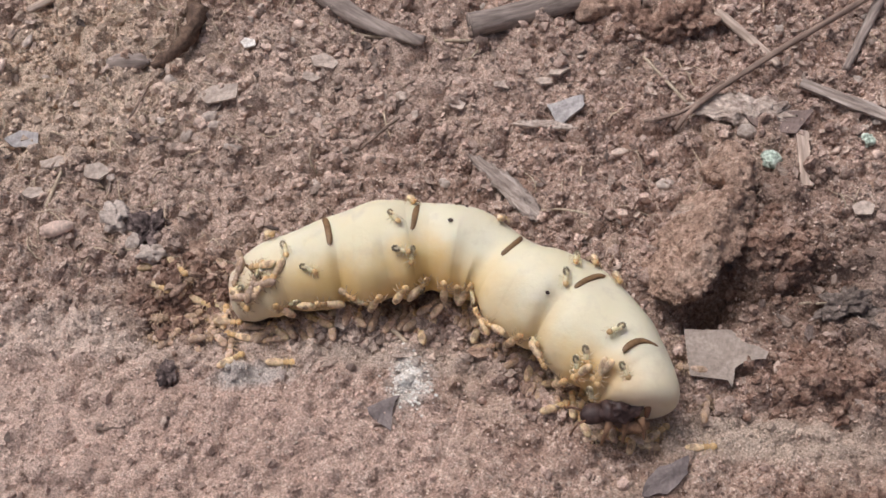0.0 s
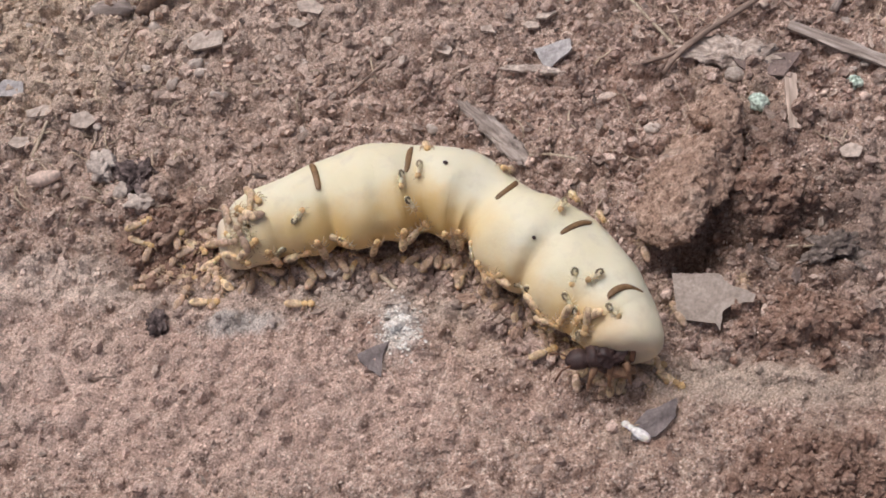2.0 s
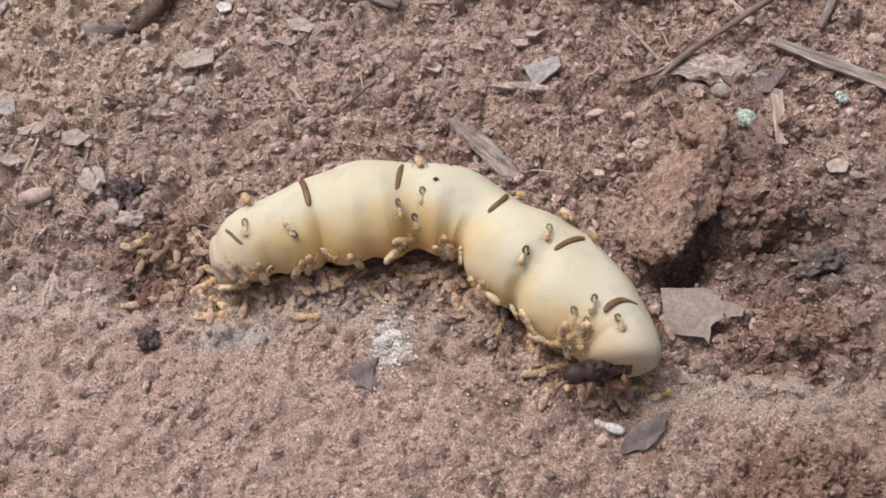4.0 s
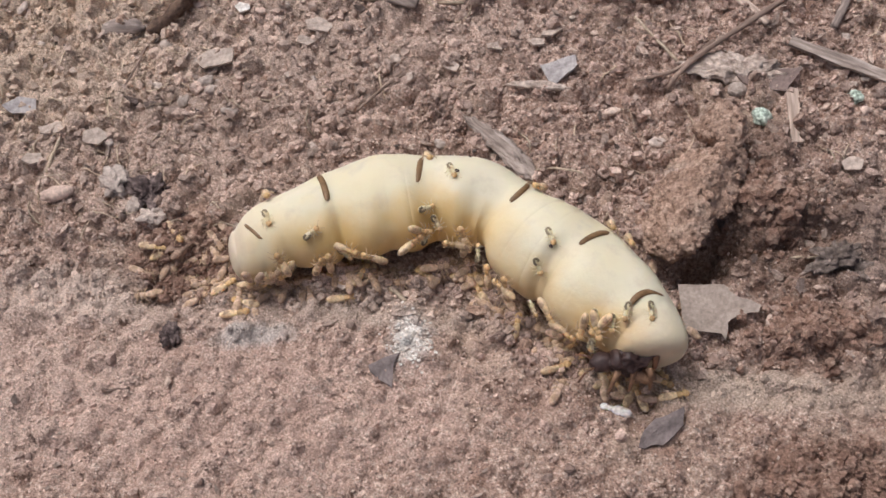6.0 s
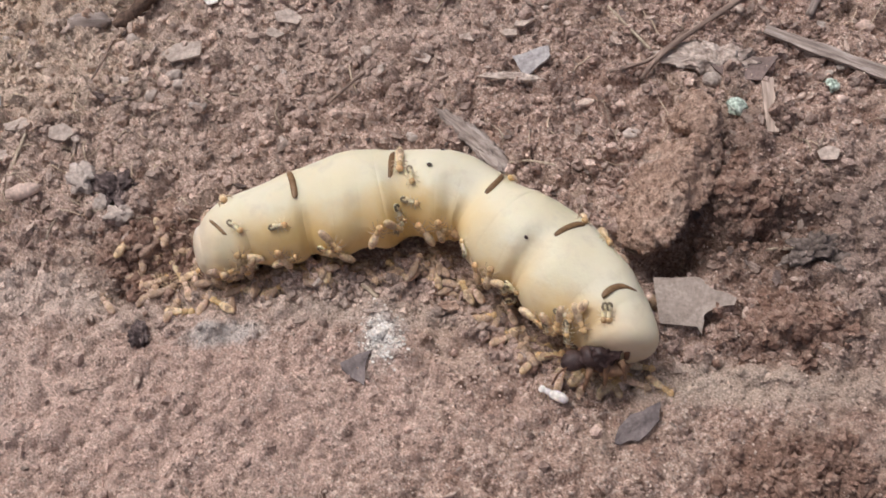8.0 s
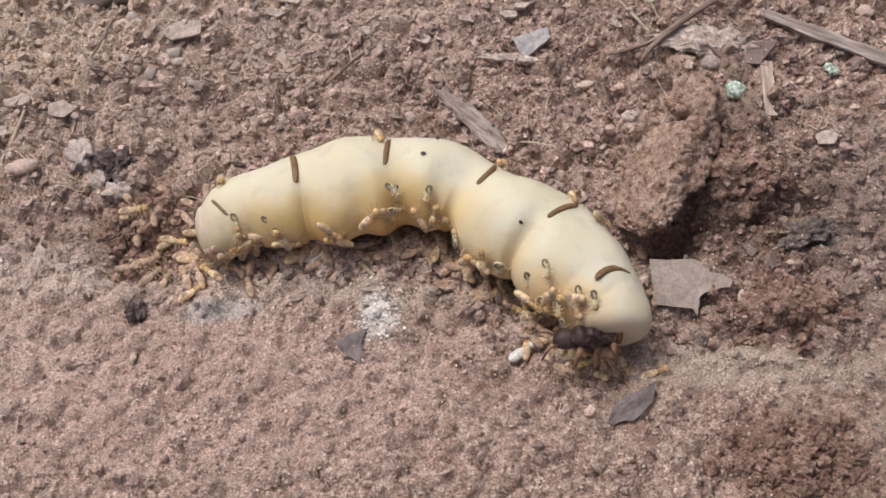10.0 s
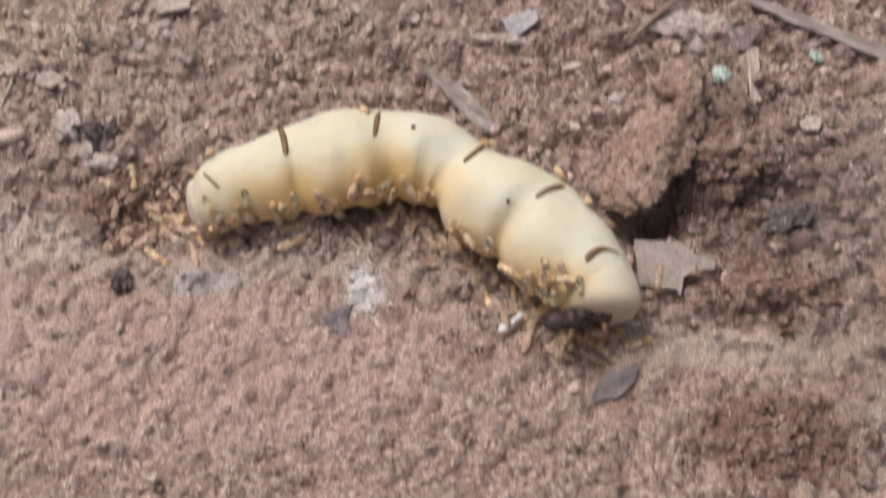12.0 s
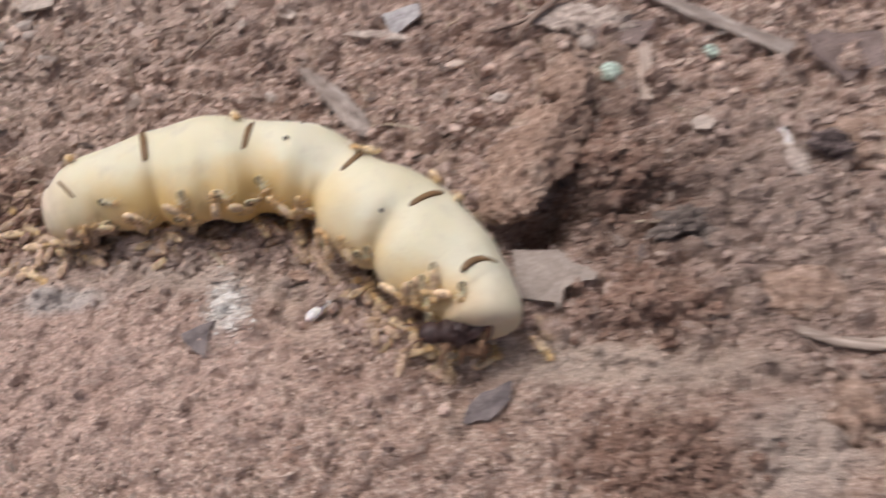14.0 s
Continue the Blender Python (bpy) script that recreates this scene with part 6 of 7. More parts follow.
crawler('ground', [(0.00, 0.0150, -0.0131, 89), (1.50, 0.0149, -0.0109, 104), (3.00, 0.0163, -0.0118, 93), (5.50, 0.0175, -0.0130, 95), (6.50, 0.0169, -0.0149, 109), (8.20, 0.0179, -0.0167, 124), (10.50, 0.0189, -0.0171, 139), (12.00, 0.0170, -0.0172, 105), (14.00, 0.0173, -0.0172, 104)])
crawler('ground', [(0.00, 0.0182, -0.0153, 75), (1.50, 0.0196, -0.0158, 98), (3.00, 0.0181, -0.0150, 71), (5.50, 0.0188, -0.0154, 75), (6.50, 0.0186, -0.0138, 133), (8.20, 0.0196, -0.0147, 141), (10.50, 0.0213, -0.0161, 138), (12.00, 0.0198, -0.0165, 140), (14.00, 0.0191, -0.0164, 140)])
crawler('amber', [(0.00, 0.0182, -0.0174, 22), (1.50, 0.0180, -0.0173, 26), (3.00, 0.0184, -0.0182, 20), (5.50, 0.0191, -0.0182, 10), (6.50, 0.0184, -0.0183, 35), (8.20, 0.0188, -0.0180, 48), (10.50, 0.0183, -0.0187, 93), (12.00, 0.0192, -0.0189, 36), (14.00, 0.0202, -0.0179, 59)])
crawler('ground', [(0.00, -0.0559, -0.0013, 162), (1.50, -0.0582, -0.0003, 199), (3.00, -0.0576, -0.0008, 168), (5.50, -0.0595, -0.0024, 209), (6.50, -0.0578, 0.0019, 155), (8.20, -0.0601, -0.0023, 127), (9.35, -0.0584, -0.0010, 187), (10.50, -0.0567, 0.0003, 246), (12.00, -0.0552, -0.0016, 205), (14.00, -0.0568, -0.0029, 184)])
crawler('amber', [(0.00, -0.0405, -0.0070, 32), (1.50, -0.0439, -0.0057, 6), (3.00, -0.0431, -0.0049, -1), (5.50, -0.0395, -0.0050, 22), (6.50, -0.0424, -0.0053, -2), (8.20, -0.0453, -0.0046, -2), (10.50, -0.0418, -0.0059, 42), (12.00, -0.0468, -0.0041, -34), (14.00, -0.0417, -0.0054, -32)])
crawler('ground', [(0.00, -0.0245, 0.0034, 228), (1.50, -0.0224, 0.0038, 184), (3.00, -0.0275, 0.0026, 179), (5.50, -0.0300, 0.0022, 201), (6.50, -0.0286, 0.0009, 186), (8.20, -0.0292, 0.0024, 205), (10.50, -0.0248, 0.0024, 206), (12.00, -0.0292, 0.0020, 185), (14.00, -0.0284, 0.0026, 166)])
crawler('ground', [(0.00, -0.0466, -0.0016, 16), (1.50, -0.0501, 0.0010, 33), (3.00, -0.0490, 0.0008, 46), (5.50, -0.0507, 0.0006, 23), (6.50, -0.0478, 0.0012, 23), (8.20, -0.0494, 0.0001, 29), (10.50, -0.0507, -0.0020, 53), (12.00, -0.0494, 0.0024, 64), (14.00, -0.0475, 0.0023, 38)])
crawler('ground', [(0.00, -0.0445, -0.0017, 134), (1.50, -0.0423, 0.0001, 99), (3.00, -0.0438, -0.0006, 105), (5.50, -0.0438, 0.0004, 121), (6.50, -0.0467, 0.0014, 108), (8.20, -0.0447, -0.0002, 111), (10.50, -0.0443, -0.0027, 116), (12.00, -0.0448, 0.0002, 147), (14.00, -0.0420, 0.0001, 96)])
crawler('amber', [(0.00, -0.0409, -0.0015, 164), (1.50, -0.0423, -0.0006, 146), (3.00, -0.0401, -0.0018, 130), (5.50, -0.0410, -0.0024, 173), (6.50, -0.0382, -0.0031, 153), (8.20, -0.0380, -0.0040, 146), (10.50, -0.0400, -0.0011, 138), (12.00, -0.0393, -0.0006, 123), (14.00, -0.0394, 0.0006, 153)])
crawler('ground', [(0.00, -0.0487, 0.0044, 1), (1.50, -0.0480, 0.0074, 13), (3.00, -0.0481, 0.0060, -12), (5.50, -0.0501, 0.0053, -23), (6.50, -0.0501, 0.0035, -25), (8.20, -0.0483, 0.0032, -0), (10.50, -0.0441, 0.0035, 17), (12.00, -0.0478, 0.0068, -45), (14.00, -0.0474, 0.0054, 18)])
crawler('ground', [(0.00, -0.0367, 0.0006, -7), (1.50, -0.0390, 0.0006, 33), (3.00, -0.0386, 0.0019, 11), (5.50, -0.0387, 0.0005, -6), (6.50, -0.0330, 0.0014, 19), (8.20, -0.0403, 0.0008, 8), (10.50, -0.0384, 0.0005, 17), (12.00, -0.0354, 0.0008, -24), (13.00, -0.0377, 0.0008, 28), (14.00, -0.0401, 0.0008, 80)])
crawler('ground', [(0.00, -0.0340, -0.0021, 188), (1.50, -0.0326, 0.0009, 173), (3.00, -0.0342, 0.0005, 158), (5.50, -0.0356, 0.0002, 149), (6.50, -0.0339, -0.0006, 157), (8.20, -0.0360, 0.0001, 166), (10.50, -0.0360, -0.0003, 145), (12.00, -0.0343, 0.0004, 168), (14.00, -0.0322, -0.0011, 133)])
crawler('amber', [(0.00, -0.0212, 0.0040, 44), (1.50, -0.0222, 0.0038, 63), (3.00, -0.0222, 0.0060, 22), (5.50, -0.0220, 0.0038, 67), (6.50, -0.0203, 0.0043, 5), (8.20, -0.0237, 0.0035, 14), (10.50, -0.0225, 0.0038, 20), (12.00, -0.0212, 0.0040, -24), (14.00, -0.0222, 0.0038, -2)])
crawler('ground', [(0.00, -0.0166, 0.0042, 134), (1.50, -0.0166, 0.0031, 131), (3.00, -0.0177, 0.0048, 137), (5.50, -0.0164, 0.0041, 122), (6.50, -0.0193, 0.0045, 105), (8.20, -0.0115, 0.0031, 148), (10.50, -0.0193, 0.0038, 164), (12.00, -0.0194, 0.0045, 117), (13.00, -0.0187, 0.0045, 158), (14.00, -0.0180, 0.0044, 199)])
crawler('ground', [(0.00, -0.0097, 0.0035, 87), (1.50, -0.0036, 0.0058, 108), (3.00, -0.0061, 0.0040, 109), (5.50, -0.0066, 0.0029, 125), (6.50, -0.0049, 0.0014, 105), (8.20, -0.0060, 0.0041, 80), (10.50, -0.0048, 0.0029, 111), (12.00, -0.0027, 0.0032, 70), (13.00, -0.0035, 0.0042, 117), (14.00, -0.0043, 0.0052, 165)])
crawler('ground', [(0.00, -0.0016, 0.0057, -25), (1.50, 0.0000, 0.0052, -7), (3.00, 0.0003, 0.0049, -1), (5.50, 0.0007, 0.0054, -21), (6.50, 0.0002, 0.0050, -35), (8.20, 0.0028, 0.0051, -38), (10.50, 0.0005, 0.0048, -1), (12.00, 0.0019, 0.0033, 4), (14.00, -0.0011, 0.0056, 32)])
crawler('amber', [(0.00, 0.0034, 0.0030, 101), (1.50, 0.0025, 0.0003, 76), (3.00, 0.0032, 0.0013, 108), (5.50, 0.0040, 0.0038, 133), (6.50, 0.0032, 0.0015, 99), (8.20, 0.0017, 0.0014, 99), (10.50, 0.0033, 0.0018, 142), (12.00, 0.0049, 0.0009, 80), (14.00, 0.0049, -0.0010, 143)])
crawler('ground', [(0.00, 0.0036, 0.0009, 130), (1.50, 0.0029, 0.0002, 106), (3.00, -0.0003, 0.0020, 100), (5.50, 0.0004, 0.0027, 76), (6.50, 0.0035, 0.0040, 75), (8.20, 0.0000, 0.0009, 106), (10.50, 0.0003, 0.0023, 109), (12.00, 0.0001, 0.0028, 84), (14.00, -0.0013, 0.0039, 138)])
crawler('ground', [(0.00, 0.0132, -0.0060, 83), (1.50, 0.0068, -0.0027, 149), (3.00, 0.0096, -0.0024, 136), (5.50, 0.0087, -0.0032, 116), (6.50, 0.0103, -0.0035, 127), (8.20, 0.0087, -0.0026, 114), (10.50, 0.0087, -0.0018, 67), (11.25, 0.0109, -0.0039, 115), (12.00, 0.0132, -0.0059, 163), (13.00, 0.0106, -0.0035, 120), (14.00, 0.0081, -0.0011, 77)])
crawler('ground', [(0.00, 0.0135, -0.0062, 123), (1.50, 0.0149, -0.0088, 103), (3.00, 0.0154, -0.0067, 107), (5.50, 0.0186, -0.0117, 140), (6.50, 0.0148, -0.0087, 161), (8.20, 0.0148, -0.0073, 110), (10.50, 0.0142, -0.0068, 102), (12.00, 0.0143, -0.0068, 123), (14.00, 0.0161, -0.0084, 91)])
crawler('amber', [(0.00, 0.0185, -0.0134, 90), (1.50, 0.0188, -0.0120, 157), (3.00, 0.0175, -0.0117, 117), (5.50, 0.0173, -0.0138, 112), (6.50, 0.0189, -0.0127, 103), (7.35, 0.0166, -0.0120, 152), (8.20, 0.0144, -0.0113, 200), (10.50, 0.0183, -0.0114, 128), (12.00, 0.0141, -0.0133, 113), (14.00, 0.0174, -0.0105, 124)])
crawler('ground', [(0.00, 0.0237, -0.0227, 15), (0.75, 0.0236, -0.0221, 56), (1.50, 0.0234, -0.0215, 97), (3.00, 0.0220, -0.0225, 80), (5.50, 0.0177, -0.0227, 62), (6.50, 0.0206, -0.0225, 65), (8.20, 0.0237, -0.0211, 73), (10.50, 0.0254, -0.0223, 57), (12.00, 0.0215, -0.0217, 74), (14.00, 0.0222, -0.0227, 78)])
crawler('ground', [(0.00, 0.0276, -0.0221, -29), (1.50, 0.0289, -0.0225, -28), (3.00, 0.0287, -0.0226, 10), (5.50, 0.0302, -0.0241, 6), (6.50, 0.0313, -0.0215, -13), (8.20, 0.0271, -0.0207, 17), (10.50, 0.0257, -0.0235, -24), (12.00, 0.0274, -0.0238, -24), (14.00, 0.0289, -0.0249, -35)])
crawler('ground', [(0.00, 0.0336, -0.0233, -26), (1.50, 0.0364, -0.0225, -50), (3.00, 0.0335, -0.0239, -49), (5.50, 0.0358, -0.0246, -12), (6.50, 0.0358, -0.0236, -4), (8.20, 0.0369, -0.0226, -31), (10.50, 0.0330, -0.0223, -74), (12.00, 0.0334, -0.0246, -31), (14.00, 0.0349, -0.0204, -83)])
crawler('amber', [(0.00, 0.0430, -0.0241, 5), (1.50, 0.0402, -0.0223, -39), (3.00, 0.0399, -0.0224, -1), (5.50, 0.0391, -0.0227, 38), (6.50, 0.0394, -0.0245, -21), (8.20, 0.0411, -0.0228, -39), (10.50, 0.0409, -0.0236, 32), (12.00, 0.0413, -0.0217, 21), (14.00, 0.0457, -0.0204, -52)])
crawler('ground', [(0.00, 0.0414, -0.0097, 169), (1.50, 0.0413, -0.0097, 128), (3.00, 0.0414, -0.0095, 95), (5.50, 0.0416, -0.0103, 135), (6.50, 0.0423, -0.0108, 126), (8.20, 0.0429, -0.0076, 135), (10.50, 0.0418, -0.0089, 59), (12.00, 0.0395, -0.0103, 86), (14.00, 0.0421, -0.0081, 136)])
crawler('ground', [(0.00, 0.0329, 0.0027, 119), (1.50, 0.0360, 0.0047, 99), (3.00, 0.0368, 0.0057, 114), (5.50, 0.0392, 0.0060, 86), (6.50, 0.0345, 0.0048, 114), (8.20, 0.0350, 0.0050, 133), (10.50, 0.0401, 0.0040, 110), (12.00, 0.0349, 0.0039, 161), (14.00, 0.0361, 0.0059, 158)])
crawler('ground', [(0.00, -0.0457, 0.0009, 86), (1.50, -0.0476, 0.0033, 94), (3.00, -0.0459, 0.0035, 68), (5.50, -0.0467, 0.0035, 51), (6.50, -0.0454, 0.0033, 92), (8.20, -0.0455, 0.0020, 79), (10.50, -0.0434, 0.0024, 125), (12.00, -0.0458, 0.0041, 53), (14.00, -0.0476, 0.0028, 102)])
crawler('amber', [(0.00, -0.0438, 0.0037, 88), (1.50, -0.0440, 0.0042, 50), (3.00, -0.0427, 0.0034, 35), (5.50, -0.0451, 0.0013, 36), (6.50, -0.0418, 0.0013, 40), (8.20, -0.0439, 0.0040, 34), (10.50, -0.0433, 0.0012, -8), (11.25, -0.0436, 0.0034, 34), (12.00, -0.0438, 0.0056, 76), (14.00, -0.0418, 0.0013, 10)])
crawler('ground', [(0.00, -0.0493, 0.0037, 57), (1.50, -0.0502, 0.0032, 25), (3.00, -0.0507, 0.0036, 23), (5.50, -0.0490, 0.0051, 27), (6.50, -0.0487, 0.0006, 0), (8.20, -0.0532, 0.0042, 27), (10.50, -0.0528, 0.0036, 4), (12.00, -0.0519, 0.0030, 14), (14.00, -0.0527, 0.0024, -21)])
crawler('ground', [(0.00, -0.0495, 0.0065, -76), (1.50, -0.0509, 0.0056, 1), (3.00, -0.0528, 0.0073, -41), (5.50, -0.0555, 0.0055, -35), (6.50, -0.0544, 0.0085, -53), (8.20, -0.0525, 0.0085, -46), (10.50, -0.0544, 0.0098, -57), (12.00, -0.0506, 0.0082, -19), (14.00, -0.0555, 0.0056, -55)])
crawler('ground', [(0.00, -0.0440, 0.0064, -5), (1.50, -0.0438, 0.0116, 32), (3.00, -0.0438, 0.0090, -1), (5.50, -0.0426, 0.0084, 15), (6.50, -0.0441, 0.0066, 6), (8.20, -0.0429, 0.0112, -18), (10.50, -0.0467, 0.0086, -29), (12.00, -0.0445, 0.0063, -48), (14.00, -0.0412, 0.0097, -34)])
crawler('amber', [(0.00, -0.0424, 0.0017, -2), (1.50, -0.0428, 0.0076, 17), (3.00, -0.0402, 0.0052, -23), (5.50, -0.0439, 0.0047, -28), (6.50, -0.0296, 0.0023, -16), (8.20, -0.0380, 0.0005, -14), (10.50, -0.0428, 0.0076, 4), (12.00, -0.0439, 0.0049, -10), (14.00, -0.0439, 0.0051, -26)])
crawler('ground', [(0.00, 0.0092, -0.0023, 87), (1.50, 0.0097, -0.0028, 97), (3.00, 0.0080, -0.0010, 63), (5.50, 0.0066, 0.0004, 57), (6.50, 0.0069, 0.0006, 27), (8.20, 0.0088, -0.0019, 60), (10.50, 0.0059, -0.0003, 75), (12.00, 0.0078, -0.0008, 34), (14.00, 0.0072, 0.0003, 78)])
crawler('ground', [(0.00, -0.0139, 0.0039, 53), (1.50, -0.0113, 0.0024, 33), (3.00, -0.0120, 0.0039, 34), (5.50, -0.0167, 0.0020, 33), (6.50, -0.0124, 0.0023, 38), (8.20, -0.0121, 0.0041, 19), (10.50, -0.0104, 0.0034, 11), (12.00, -0.0134, 0.0028, 21), (14.00, -0.0121, 0.0041, 40)])
crawler('ground', [(0.00, 0.0274, -0.0199, 97), (1.50, 0.0282, -0.0231, 74), (3.00, 0.0268, -0.0206, 97), (5.50, 0.0257, -0.0203, 77), (6.50, 0.0274, -0.0220, 120), (8.20, 0.0272, -0.0210, 76), (10.50, 0.0260, -0.0224, 123), (12.00, 0.0273, -0.0233, 68), (14.00, 0.0286, -0.0208, 96)])
crawler('amber', [(0.00, 0.0227, -0.0159, 47), (1.50, 0.0263, -0.0188, 55), (3.00, 0.0239, -0.0187, 61), (5.50, 0.0266, -0.0191, 54), (6.50, 0.0243, -0.0170, -13), (8.20, 0.0270, -0.0194, 55), (10.50, 0.0226, -0.0183, 68), (12.00, 0.0259, -0.0184, 47), (14.00, 0.0254, -0.0205, 14)])
crawler('ground', [(0.00, -0.0355, -0.0010, 31), (1.50, -0.0375, -0.0010, 63), (3.00, -0.0363, -0.0021, 87), (5.50, -0.0351, -0.0026, 81), (6.50, -0.0404, -0.0033, 141), (8.20, -0.0358, -0.0019, 99), (10.50, -0.0324, -0.0040, 109), (12.00, -0.0347, -0.0002, 82), (14.00, -0.0370, -0.0025, 76)])
crawler('ground', [(0.00, -0.0413, 0.0134, -71), (1.50, -0.0403, 0.0124, -50), (3.00, -0.0404, 0.0127, -33), (5.50, -0.0371, 0.0117, -41), (6.50, -0.0375, 0.0130, -33), (8.20, -0.0397, 0.0138, -33), (10.50, -0.0416, 0.0140, -80), (12.00, -0.0409, 0.0134, -18), (14.00, -0.0407, 0.0110, -15)])
crawler('ground', [(0.00, -0.0511, 0.0029, -6), (1.50, -0.0544, 0.0065, 21), (3.00, -0.0547, 0.0055, 35), (5.50, -0.0555, 0.0060, 20), (6.50, -0.0534, 0.0060, 67), (8.20, -0.0552, 0.0093, 3), (10.50, -0.0537, 0.0076, 74), (12.00, -0.0556, 0.0043, 24), (14.00, -0.0532, 0.0039, 29)])
crawler('amber', [(0.00, -0.0564, 0.0085, -28), (1.50, -0.0577, 0.0074, -18), (3.00, -0.0568, 0.0086, -22), (5.50, -0.0575, 0.0090, -8), (6.50, -0.0573, 0.0090, -5), (8.20, -0.0572, 0.0090, 68), (10.50, -0.0540, 0.0102, -3), (12.00, -0.0565, 0.0101, -26), (14.00, -0.0572, 0.0075, -30)])
crawler('ground', [(0.00, -0.0487, -0.0024, 113), (1.50, -0.0488, -0.0040, 71), (3.00, -0.0484, -0.0025, 68), (5.50, -0.0495, -0.0019, 53), (6.50, -0.0477, -0.0011, 26), (8.20, -0.0471, -0.0042, 67), (10.50, -0.0487, -0.0017, 69), (12.00, -0.0497, 0.0006, 47), (14.00, -0.0473, -0.0029, 52)])
crawler('ground', [(0.00, -0.0535, -0.0010, 50), (1.50, -0.0531, 0.0003, 50), (3.00, -0.0529, -0.0000, 35), (5.50, -0.0503, 0.0007, 2), (6.50, -0.0567, -0.0006, 1), (8.20, -0.0519, -0.0004, 54), (10.50, -0.0554, 0.0006, 5), (12.00, -0.0508, 0.0002, 43), (14.00, -0.0533, 0.0010, 64)])
crawler('ground', [(0.00, -0.0486, 0.0090, -67), (1.50, -0.0463, 0.0084, -77), (3.00, -0.0476, 0.0084, -58), (5.50, -0.0487, 0.0098, -97), (6.50, -0.0485, 0.0075, -53), (8.20, -0.0487, 0.0098, -54), (10.50, -0.0442, 0.0092, -45), (12.00, -0.0489, 0.0072, -17), (14.00, -0.0455, 0.0079, -67)])
crawler('amber', [(0.00, -0.0529, 0.0119, -44), (1.50, -0.0501, 0.0113, -99), (3.00, -0.0517, 0.0116, -58), (5.50, -0.0528, 0.0102, -26), (6.50, -0.0541, 0.0124, -79), (8.20, -0.0506, 0.0120, -63), (10.50, -0.0553, 0.0121, -36), (12.00, -0.0529, 0.0113, -75), (14.00, -0.0492, 0.0105, -69)])
crawler('ground', [(0.00, -0.0474, 0.0127, -33), (1.50, -0.0448, 0.0077, -37), (3.00, -0.0453, 0.0121, -33), (5.50, -0.0443, 0.0122, -58), (6.50, -0.0443, 0.0139, -41), (8.20, -0.0428, 0.0133, -109), (9.35, -0.0435, 0.0129, -59), (10.50, -0.0443, 0.0125, -10), (12.00, -0.0485, 0.0116, -87), (13.00, -0.0469, 0.0120, -33), (14.00, -0.0454, 0.0125, 22)])
crawler('ground', [(0.00, -0.0575, 0.0027, -14), (1.50, -0.0545, 0.0017, 47), (3.00, -0.0572, 0.0037, -1), (5.50, -0.0580, 0.0045, -6), (6.50, -0.0608, 0.0039, -43), (8.20, -0.0555, 0.0042, 9), (10.50, -0.0584, 0.0002, -24), (12.00, -0.0550, 0.0005, 39), (14.00, -0.0549, 0.0021, -10)])
crawler('ground', [(0.00, -0.0415, -0.0047, 90), (1.50, -0.0422, -0.0037, 54), (3.00, -0.0414, -0.0038, 105), (5.50, -0.0423, -0.0027, 75), (6.50, -0.0387, -0.0012, 98), (8.20, -0.0412, -0.0027, 65), (10.50, -0.0420, -0.0018, 122), (12.00, -0.0402, -0.0030, 107), (14.00, -0.0433, -0.0037, 43)])
crawler('amber', [(0.00, -0.0490, 0.0036, -2), (1.50, -0.0486, 0.0009, -2), (3.00, -0.0479, 0.0023, -1), (5.50, -0.0507, 0.0040, 23), (6.50, -0.0479, 0.0034, -8), (8.20, -0.0491, 0.0030, 9), (10.50, -0.0465, 0.0029, 13), (12.00, -0.0473, 0.0049, -26), (14.00, -0.0495, 0.0036, 11)])
crawler('ground', [(0.00, 0.0137, -0.0064, 143), (0.75, 0.0143, -0.0068, 100), (1.50, 0.0148, -0.0071, 58), (3.00, 0.0121, -0.0034, 99), (5.50, 0.0128, -0.0057, 96), (6.50, 0.0119, -0.0050, 50), (8.20, 0.0130, -0.0079, 77), (10.50, 0.0112, -0.0043, 90), (12.00, 0.0114, -0.0045, 79), (14.00, 0.0126, -0.0056, 131)])
crawler('ground', [(0.00, 0.0185, -0.0121, 134), (1.50, 0.0169, -0.0148, 113), (3.00, 0.0201, -0.0148, 80), (5.50, 0.0187, -0.0142, 62), (6.50, 0.0189, -0.0167, 91), (8.20, 0.0174, -0.0152, 70), (10.50, 0.0195, -0.0149, 78), (12.00, 0.0186, -0.0167, -0), (13.00, 0.0182, -0.0156, 47), (14.00, 0.0177, -0.0145, 94)])
crawler('ground', [(0.00, -0.0072, 0.0007, 45), (1.50, -0.0050, 0.0027, 25), (3.00, -0.0046, 0.0028, 65), (5.50, -0.0042, 0.0009, 63), (6.50, -0.0012, 0.0022, 50), (8.20, -0.0020, 0.0023, 76), (10.50, -0.0031, 0.0058, 112), (12.00, -0.0058, 0.0014, 52), (14.00, -0.0058, 0.0039, 84)])
crawler('amber', [(0.00, 0.0250, -0.0176, 48), (1.50, 0.0258, -0.0184, 84), (3.00, 0.0250, -0.0155, 61), (5.50, 0.0272, -0.0197, 97), (6.50, 0.0258, -0.0183, 97), (7.35, 0.0240, -0.0175, 51), (8.20, 0.0222, -0.0167, 6), (9.35, 0.0233, -0.0169, 60), (10.50, 0.0244, -0.0171, 113), (12.00, 0.0230, -0.0173, 60), (14.00, 0.0260, -0.0185, 109)])
